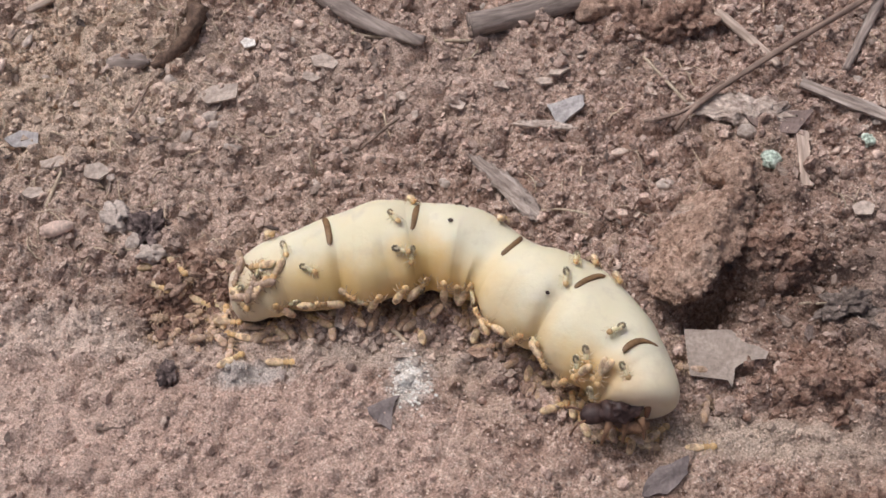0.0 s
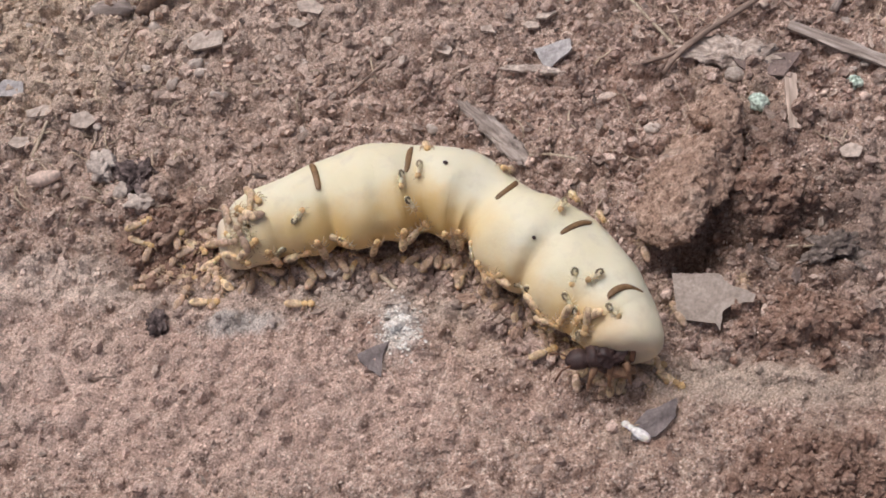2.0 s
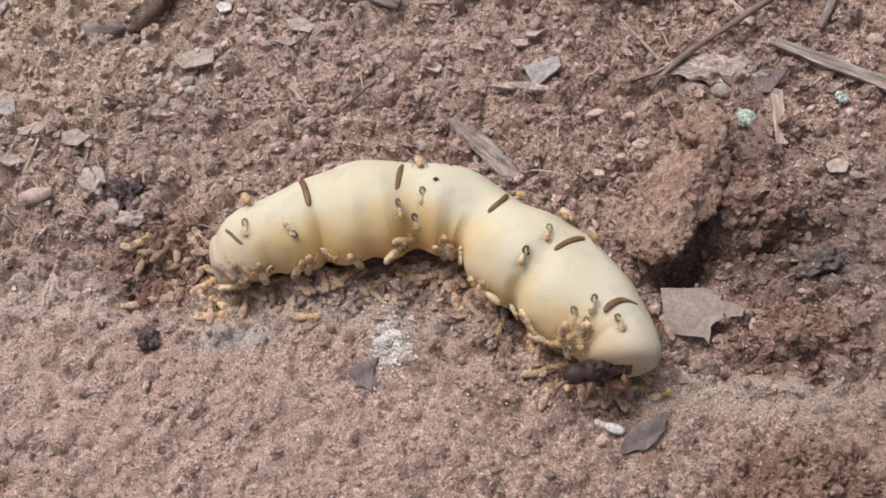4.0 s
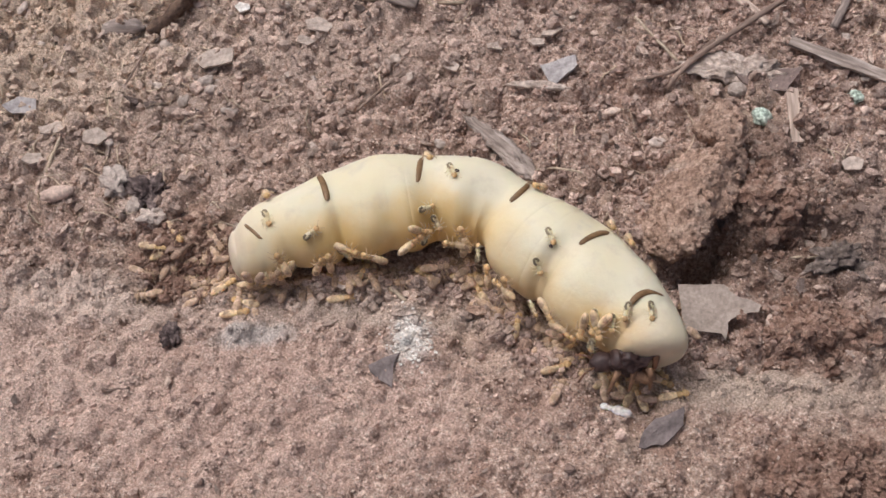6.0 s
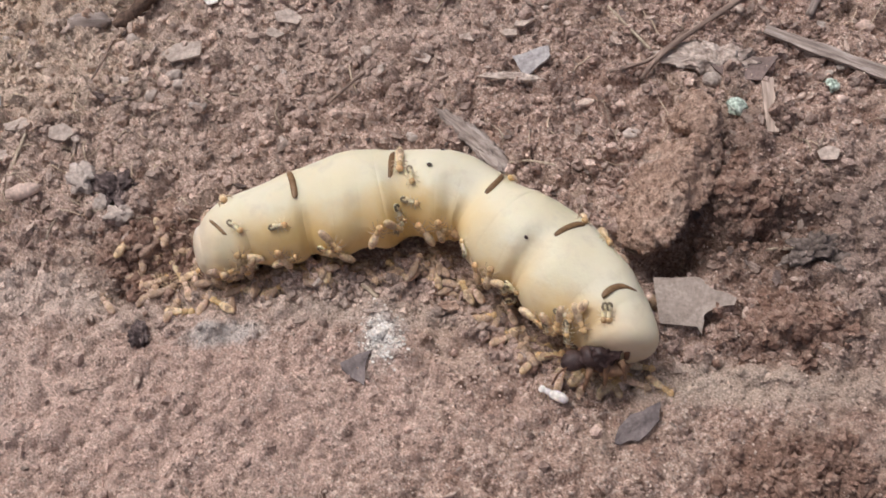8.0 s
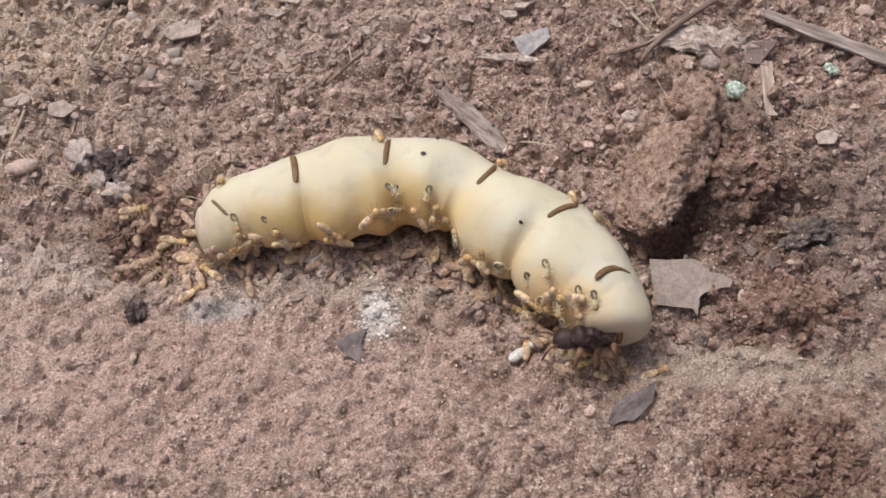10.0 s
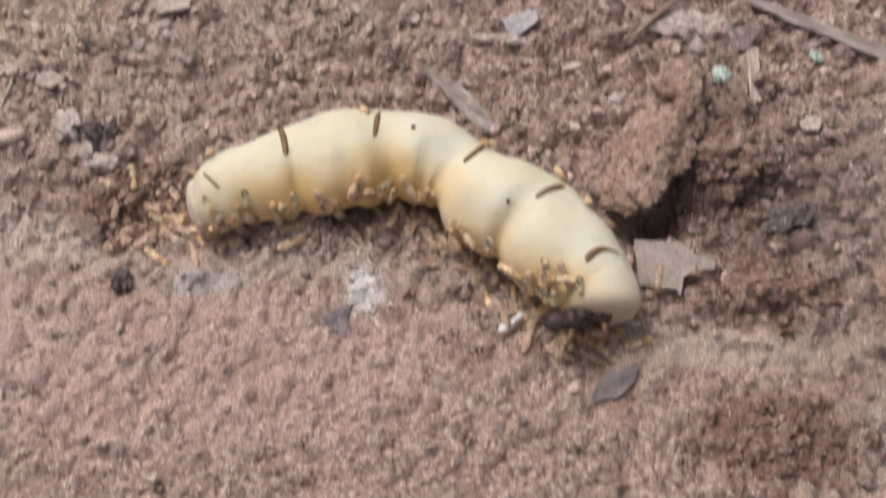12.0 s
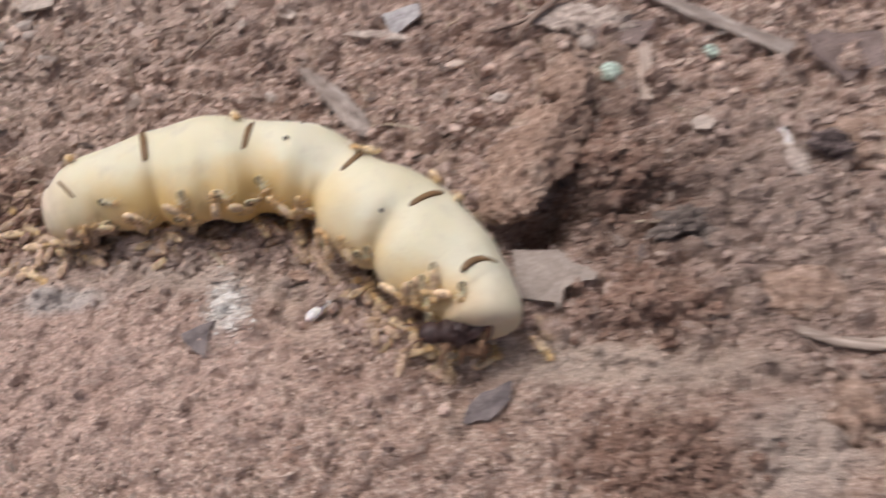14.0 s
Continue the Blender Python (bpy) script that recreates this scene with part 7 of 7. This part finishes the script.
crawler('amber', [(0.00, 0.0223, -0.0197, 113), (1.50, 0.0287, -0.0208, 138), (3.00, 0.0265, -0.0171, 116), (5.50, 0.0269, -0.0194, 133), (6.50, 0.0254, -0.0180, 82), (8.20, 0.0256, -0.0182, 101), (10.50, 0.0256, -0.0181, 122), (12.00, 0.0277, -0.0202, 118), (14.00, 0.0238, -0.0169, 102)])
crawler('amber', [(0.00, 0.0280, -0.0204, 36), (1.50, 0.0279, -0.0203, 48), (3.00, 0.0283, -0.0193, 32), (5.50, 0.0283, -0.0206, 35), (6.50, 0.0266, -0.0191, 27), (8.20, 0.0275, -0.0200, 39), (10.50, 0.0270, -0.0201, 5), (12.00, 0.0280, -0.0208, 32), (14.00, 0.0296, -0.0213, 39)])
crawler('amber', [(0.00, 0.0308, -0.0226, 161), (1.50, 0.0308, -0.0215, 92), (3.00, 0.0298, -0.0206, 146), (5.50, 0.0281, -0.0205, 122), (6.50, 0.0311, -0.0215, 135), (8.20, 0.0325, -0.0214, 114), (9.35, 0.0307, -0.0212, 162), (10.50, 0.0289, -0.0209, 211), (12.00, 0.0321, -0.0215, 151), (14.00, 0.0281, -0.0204, 170)])
crawler('amber', [(0.00, 0.0323, -0.0215, 122), (1.50, 0.0314, -0.0215, 75), (3.00, 0.0322, -0.0215, 60), (5.50, 0.0298, -0.0224, 52), (6.50, 0.0333, -0.0223, 75), (8.20, 0.0323, -0.0221, 34), (10.50, 0.0319, -0.0215, 93), (12.00, 0.0369, -0.0212, 60), (14.00, 0.0299, -0.0227, 103)])
crawler('amber', [(0.00, 0.0356, -0.0212, 37), (1.50, 0.0376, -0.0185, -21), (3.00, 0.0349, -0.0203, -1), (5.50, 0.0374, -0.0211, -29), (6.50, 0.0359, -0.0198, -20), (8.20, 0.0338, -0.0211, 23), (10.50, 0.0332, -0.0232, 8), (12.00, 0.0366, -0.0206, -11), (14.00, 0.0368, -0.0225, 27)])
crawler('amber', [(0.00, 0.0338, -0.0211, -41), (1.50, 0.0388, -0.0210, -76), (3.00, 0.0367, -0.0194, -45), (5.50, 0.0369, -0.0181, -60), (6.50, 0.0364, -0.0189, -43), (8.20, 0.0379, -0.0190, -12), (10.50, 0.0352, -0.0229, -64), (12.00, 0.0367, -0.0184, -47), (14.00, 0.0374, -0.0193, -76)])
crawler('amber', [(0.00, 0.0245, -0.0172, 59), (1.50, 0.0209, -0.0141, 95), (3.00, 0.0226, -0.0126, 98), (5.50, 0.0187, -0.0119, 144), (6.50, 0.0198, -0.0141, 141), (8.20, 0.0224, -0.0153, 115), (10.50, 0.0249, -0.0175, 72), (12.00, 0.0219, -0.0150, 113), (14.00, 0.0200, -0.0134, 113)])
crawler('amber', [(0.00, 0.0221, -0.0151, 66), (1.50, 0.0199, -0.0131, 47), (3.00, 0.0211, -0.0115, 62), (5.50, 0.0198, -0.0130, 9), (6.50, 0.0211, -0.0146, 62), (8.20, 0.0206, -0.0138, 51), (10.50, 0.0200, -0.0132, 78), (12.00, 0.0210, -0.0141, 32), (14.00, 0.0207, -0.0139, 63)])
crawler('amber', [(0.00, 0.0208, -0.0163, 91), (1.50, 0.0236, -0.0163, 40), (3.00, 0.0230, -0.0171, 21), (5.50, 0.0210, -0.0170, 21), (6.50, 0.0229, -0.0158, 23), (8.20, 0.0258, -0.0184, 21), (10.50, 0.0218, -0.0172, 15), (12.00, 0.0235, -0.0166, 21), (14.00, 0.0230, -0.0165, -22)])
crawler('amber', [(0.00, 0.0312, -0.0222, 74), (1.50, 0.0293, -0.0218, 73), (3.00, 0.0312, -0.0226, 97), (5.50, 0.0330, -0.0213, 117), (6.50, 0.0323, -0.0250, 95), (8.20, 0.0314, -0.0216, 57), (10.50, 0.0324, -0.0218, 110), (12.00, 0.0344, -0.0233, 140), (13.00, 0.0324, -0.0224, 92), (14.00, 0.0304, -0.0215, 44)])
crawler('amber', [(0.00, 0.0185, -0.0116, 11), (0.75, 0.0190, -0.0121, 75), (1.50, 0.0195, -0.0126, 139), (3.00, 0.0191, -0.0098, 80), (5.50, 0.0201, -0.0133, 112), (6.50, 0.0212, -0.0142, 86), (8.20, 0.0192, -0.0123, 41), (10.50, 0.0182, -0.0112, 93), (12.00, 0.0189, -0.0120, 88), (14.00, 0.0154, -0.0088, 33)])
crawler('amber', [(0.00, -0.0588, 0.0141, 9), (1.50, -0.0588, 0.0111, 17), (3.00, -0.0549, 0.0104, 47), (5.50, -0.0577, 0.0105, 30), (6.50, -0.0539, 0.0069, 37), (8.20, -0.0555, 0.0095, 7), (10.50, -0.0538, 0.0112, 15), (12.00, -0.0514, 0.0133, 47), (14.00, -0.0533, 0.0080, 53)])
crawler('ground', [(0.00, -0.0523, 0.0106, -24), (1.50, -0.0527, 0.0093, 2), (3.00, -0.0524, 0.0085, -32), (5.50, -0.0513, 0.0096, -87), (6.50, -0.0552, 0.0084, -64), (8.20, -0.0533, 0.0084, -24), (10.50, -0.0539, 0.0089, -24), (12.00, -0.0524, 0.0082, -2), (14.00, -0.0510, 0.0110, -30)])
crawler('ground', [(0.00, -0.0519, 0.0097, 71), (1.50, -0.0520, 0.0093, 113), (3.00, -0.0504, 0.0097, 88), (5.50, -0.0490, 0.0110, 123), (6.50, -0.0457, 0.0090, 123), (8.20, -0.0503, 0.0118, 87), (10.50, -0.0522, 0.0105, 117), (12.00, -0.0474, 0.0090, 88), (14.00, -0.0512, 0.0064, 120)])
crawler('ground', [(0.00, -0.0547, 0.0086, 32), (1.50, -0.0492, 0.0073, 42), (3.00, -0.0485, 0.0072, 23), (5.50, -0.0496, 0.0083, 32), (6.50, -0.0498, 0.0082, 35), (8.20, -0.0480, 0.0099, -41), (10.50, -0.0488, 0.0061, 11), (12.00, -0.0498, 0.0079, 40), (14.00, -0.0483, 0.0075, 44)])
crawler('amber', [(0.00, -0.0439, 0.0054, -28), (1.50, -0.0476, 0.0076, -23), (3.00, -0.0461, 0.0053, -58), (5.50, -0.0498, 0.0061, -42), (6.50, -0.0443, 0.0056, -41), (8.20, -0.0475, 0.0048, -58), (10.50, -0.0467, 0.0065, -4), (12.00, -0.0444, 0.0071, -18), (14.00, -0.0464, 0.0049, 8)])
crawler('ground', [(0.00, -0.0509, 0.0048, 150), (1.50, -0.0518, 0.0069, 71), (3.00, -0.0515, 0.0054, 114), (5.50, -0.0512, 0.0050, 170), (6.50, -0.0509, 0.0031, 125), (8.20, -0.0537, 0.0046, 81), (10.50, -0.0507, 0.0061, 96), (12.00, -0.0529, 0.0035, 108), (14.00, -0.0517, 0.0083, 104)])
crawler('ground', [(0.00, -0.0568, 0.0038, -18), (1.50, -0.0535, 0.0023, -34), (3.00, -0.0529, 0.0036, 11), (5.50, -0.0551, 0.0022, 20), (6.50, -0.0499, 0.0053, -17), (8.20, -0.0514, 0.0021, 24), (10.50, -0.0521, 0.0020, 18), (12.00, -0.0508, 0.0044, -20), (14.00, -0.0529, 0.0018, -33)])
crawler('ground', [(0.00, -0.0453, 0.0074, 113), (0.75, -0.0436, 0.0079, 62), (1.50, -0.0418, 0.0084, 11), (3.00, -0.0452, 0.0072, 68), (5.50, -0.0435, 0.0076, 82), (6.50, -0.0451, 0.0040, 67), (8.20, -0.0444, 0.0075, 127), (10.50, -0.0436, 0.0063, 70), (11.25, -0.0439, 0.0064, 111), (12.00, -0.0441, 0.0066, 151), (13.00, -0.0439, 0.0076, 82), (14.00, -0.0437, 0.0086, 12)])
crawler('amber', [(0.00, -0.0487, 0.0067, -24), (1.50, -0.0508, 0.0052, -34), (3.00, -0.0492, 0.0042, -22), (5.50, -0.0499, 0.0047, 14), (6.50, -0.0489, 0.0055, 6), (8.20, -0.0512, 0.0033, 24), (10.50, -0.0477, 0.0068, 32), (12.00, -0.0490, 0.0050, -42), (14.00, -0.0509, 0.0062, -12)])
crawler('ground', [(0.00, -0.0442, 0.0129, -46), (0.75, -0.0462, 0.0111, -88), (1.50, -0.0483, 0.0094, -129), (3.00, -0.0472, 0.0103, -75), (5.50, -0.0456, 0.0112, -54), (6.50, -0.0470, 0.0101, -55), (8.20, -0.0482, 0.0092, -66), (10.50, -0.0487, 0.0116, -66), (12.00, -0.0444, 0.0086, -51), (14.00, -0.0470, 0.0127, -70)])
crawler('ground', [(0.00, -0.0530, 0.0054, 59), (1.50, -0.0566, 0.0065, 79), (3.00, -0.0555, 0.0073, 79), (5.50, -0.0568, 0.0071, 77), (6.50, -0.0540, 0.0058, 66), (8.20, -0.0544, 0.0075, 104), (10.50, -0.0549, 0.0075, 98), (12.00, -0.0560, 0.0069, 90), (14.00, -0.0573, 0.0067, 69)])
crawler('ground', [(0.00, -0.0438, 0.0039, 33), (1.50, -0.0446, 0.0007, 85), (3.00, -0.0436, 0.0023, 46), (5.50, -0.0433, 0.0017, 41), (6.50, -0.0443, 0.0031, 44), (8.20, -0.0437, 0.0030, 95), (10.50, -0.0428, 0.0005, 45), (12.00, -0.0425, 0.0018, -11), (14.00, -0.0429, 0.0022, 50)])
crawler('amber', [(0.00, -0.0315, -0.0070, -0), (1.50, -0.0268, -0.0065, -0), (3.00, -0.0250, -0.0061, -1), (6.50, -0.0203, -0.0011, 10), (7.50, -0.0276, 0.0014, 9), (8.20, -0.0281, -0.0007, 33), (11.00, -0.0205, 0.0010, 21), (12.50, -0.0217, -0.0029, 34), (13.50, -0.0198, -0.0022, 45), (14.00, -0.0194, -0.0017, 46)])
crawler('ground', [(0.00, 0.0440, -0.0166, 77), (0.80, 0.0444, -0.0059, 69), (1.50, 0.0511, -0.0037, 68), (2.30, 0.0536, -0.0048, 112), (3.00, 0.0535, -0.0051, 168), (4.30, 0.0471, -0.0045, 173), (5.50, 0.0436, -0.0056, 179), (7.50, 0.0423, -0.0058, 178), (10.50, 0.0421, -0.0095, 167), (11.50, 0.0437, -0.0102, 226), (12.50, 0.0453, -0.0110, 284), (13.20, 0.0391, -0.0131, 295), (14.00, 0.0460, -0.0162, 296)])
crawler('white', [(0.00, 0.0359, -0.0388, 77), (0.80, 0.0394, -0.0334, 96), (1.50, 0.0361, -0.0326, 126), (2.20, 0.0320, -0.0314, 147), (3.00, 0.0316, -0.0305, 158), (5.30, 0.0280, -0.0258, 157), (6.50, 0.0281, -0.0260, 162), (7.50, 0.0232, -0.0260, 157), (8.20, 0.0213, -0.0237, 146), (9.25, 0.0195, -0.0215, 89), (10.30, 0.0177, -0.0193, 32), (11.00, 0.0197, -0.0197, 31), (12.50, 0.0173, -0.0175, 43), (14.00, 0.0083, -0.0127, 44)])
crawler('amber', [(0.00, -0.0065, -0.0011, 101), (0.60, -0.0062, 0.0009, 147), (1.50, -0.0175, 0.0023, 147), (3.00, -0.0173, 0.0052, 147), (7.00, -0.0179, 0.0058, 146), (10.50, -0.0203, 0.0056, 146), (14.00, -0.0193, 0.0022, 148)])


# ---- what moves ----
SHIFTS = (  # seconds, and how far each joint has moved in mm, east and north
    ((0, 0.00, 0.00), (3, 0.00, 0.00), (5.5, 0.44, -0.32), (6, -0.20, 0.37), (6.5, -0.43, 0.41), (7, 0.00, 0.00), (7.5, -0.33, 0.48), (8, -0.96, 0.66), (8.2, -0.79, 0.65), (10.3, 0.13, -0.07), (10.5, -0.00, -0.06), (11, 0.16, -0.02), (11.5, 0.16, -0.05), (12, 0.50, -0.16), (12.5, 0.75, -0.51), (13, 1.21, -0.57), (13.5, 1.71, -0.45), (14, 0.94, 0.57)),
    ((0, 0.00, 0.00), (3, 0.00, 0.00), (5.5, 0.44, -0.32), (6, -0.20, 0.37), (6.5, -0.43, 0.41), (7, 0.00, 0.00), (7.5, -0.33, 0.48), (8, -0.96, 0.66), (8.2, -0.79, 0.65), (10.3, 0.13, -0.07), (10.5, -0.00, -0.06), (11, 0.16, -0.02), (11.5, 0.16, -0.05), (12, 0.50, -0.16), (12.5, 0.75, -0.51), (13, 1.21, -0.57), (13.5, 1.71, -0.45), (14, 0.94, 0.57)),
    ((0, -0.20, -0.70), (0.5, -0.02, -0.33), (1, 0.25, -0.11), (1.5, 0.21, -0.48), (2, -0.17, -0.17), (2.5, 0.15, -0.53), (3, 0.00, 0.00), (5.5, -0.82, 0.01), (6, -0.81, 0.57), (6.5, -0.56, -0.00), (7, -0.63, -0.53), (7.5, -0.88, 0.12), (8, -0.88, -0.02), (8.2, -0.70, -0.18), (10.3, -0.29, -1.29), (10.5, -0.20, -1.88), (11, -0.32, -1.69), (11.5, -0.36, -1.68), (12, -0.37, -1.03), (12.5, -0.55, -0.86), (13, -0.23, -1.05), (13.5, 0.64, -0.81), (14, 0.38, -0.32)),
    ((0, -1.58, -0.65), (0.5, -1.11, -0.76), (1, -0.51, -0.48), (1.5, -0.77, -0.56), (2, -0.33, 0.34), (2.5, -0.34, 0.41), (3, 0.00, 0.00), (5.5, -0.56, -0.14), (6, 0.09, 1.05), (6.5, 0.41, 0.43), (7, 0.12, 0.21), (7.5, 0.41, 1.32), (8, 0.39, 0.92), (10.3, -0.18, -0.47), (10.5, -0.38, -1.26), (11, -0.29, -0.96), (11.5, -0.34, -0.77), (12, -0.13, 0.05), (12.5, -0.33, -1.00), (13, 0.09, -0.93), (13.5, 1.01, -1.08), (14, 1.65, -1.33)),
    ((0, -2.18, -0.69), (0.5, -2.35, -0.44), (1, -0.96, -0.09), (1.5, -0.98, -0.62), (2, -0.81, -0.26), (2.5, -0.32, -0.17), (3, 0.00, 0.00), (5.5, -1.25, 0.85), (6, 0.07, 2.24), (6.5, 0.57, 2.03), (7, 0.21, 1.46), (7.5, 0.09, 2.13), (8, 0.57, 2.71), (8.2, 0.67, 2.67), (10.3, -0.59, 0.10), (10.5, -0.97, -0.17), (11, -1.13, 0.22), (11.5, -1.13, -0.15), (12, -0.85, 0.06), (12.5, -0.74, -0.16), (13, -0.49, -0.44), (13.5, 0.68, -0.20), (14, 1.28, 0.03)),
    ((0, -0.36, 0.45), (0.5, 0.36, 0.51), (1, -0.44, 0.71), (1.5, -0.38, 1.05), (2, -0.82, 0.26), (2.5, -0.47, 0.01), (3, 0.00, 0.00), (5.5, -0.22, -0.35), (6, 0.95, 0.12), (6.5, 1.33, 0.24), (7, 0.29, 0.19), (7.5, 1.06, 0.37), (8, 1.40, 0.79), (8.2, 1.27, 0.75), (10.3, 0.89, 0.46), (10.5, 0.67, 0.54), (11, 0.48, 0.30), (11.5, 0.78, 0.29), (12, 0.82, 0.26), (12.5, 1.04, -0.01), (13, 1.22, -0.13), (13.5, 1.84, 0.17), (14, 2.10, 0.72)),
    ((0, -0.39, 0.07), (0.5, 0.43, 0.11), (1, -0.50, 0.43), (1.5, -0.93, 0.60), (2, -1.00, -0.10), (2.5, -0.61, -0.00), (3, 0.00, 0.00), (5.5, 0.64, 0.03), (6, 1.73, 0.84), (6.5, 1.95, 0.61), (7, 1.03, 1.53), (7.5, 1.27, 0.67), (8, 1.08, 0.92), (10.3, 0.91, 0.78), (10.5, 0.51, 0.49), (11, 0.71, 0.18), (11.5, 0.87, 0.22), (12, 1.54, 0.11), (12.5, 2.30, -0.03), (13, 2.36, -0.03), (13.5, 2.63, 0.24), (14, 2.97, 0.76)),
)


def shift_at(k, t):
    rows = SHIFTS[k]
    ts = [r[0] for r in rows]
    return np.array((np.interp(t, ts, [r[1] for r in rows]), np.interp(t, ts, [r[2] for r in rows]))) * 0.001


TIMES = (0, 0.5, 1, 1.5, 2, 2.5, 3, 4.2, 5.5, 6, 6.5, 7, 7.5, 8, 9.2, 10.5, 11, 11.5, 12, 12.5, 13, 13.5, 14)


def flow(u, t):
    """How far the body at u has moved by then: the known shifts, eased from one to the next."""
    total, weight = np.zeros(2), 0.0
    for d in (-1.4, -0.7, 0.0, 0.7, 1.4):
        w = math.exp(-(d * d))
        v = min(max(u + d, 0.0), NODES[-1])
        k = min(int(np.searchsorted(NODES, v, side="right")) - 1, len(NODES) - 2)
        f = (v - NODES[k]) / (NODES[k + 1] - NODES[k])
        total = total + w * (shift_at(k, t) * (1 - f) + shift_at(k + 1, t) * f)
        weight += w
    return total / weight


def lobe_pose(k, t):
    a, b = spine(JOINTS[k])[:2], spine(JOINTS[k + 1])[:2]
    da, db = flow(JOINTS[k], t), flow(JOINTS[k + 1], t)
    v0, v1 = b - a, b + db - a - da
    turn = math.degrees(math.atan2(v1[1], v1[0]) - math.atan2(v0[1], v0[0]))
    mid = LOBES[k][1]
    s = (da + db) / 2
    return pose(mid[0] + s[0], mid[1] + s[1], 0, 0, 0, turn) @ pose(-mid[0], -mid[1], 0)


def ride(u, t):
    """How far the skin at u has moved by then."""
    return Vector((*flow(u, t), 0))


def motions():
    for k, (piece, _) in enumerate(LOBES):
        walk(piece, [(t, lobe_pose(k, t)) for t in TIMES])
    base = HEAD.matrix_basis.copy()
    walk(HEAD, [(t, Matrix.Translation((*flow(19.0, t), 0)) @ base @ pose(0, 0, 0, 0, 3 * math.sin(2.3 * t), 4 * math.sin(1.7 * t))) for t in TIMES])
    for ob, rows in CRAWLERS:
        walk(ob, [(t, m if u is None else Matrix.Translation(ride(u, t)) @ m) for t, m, u in rows])


motions()
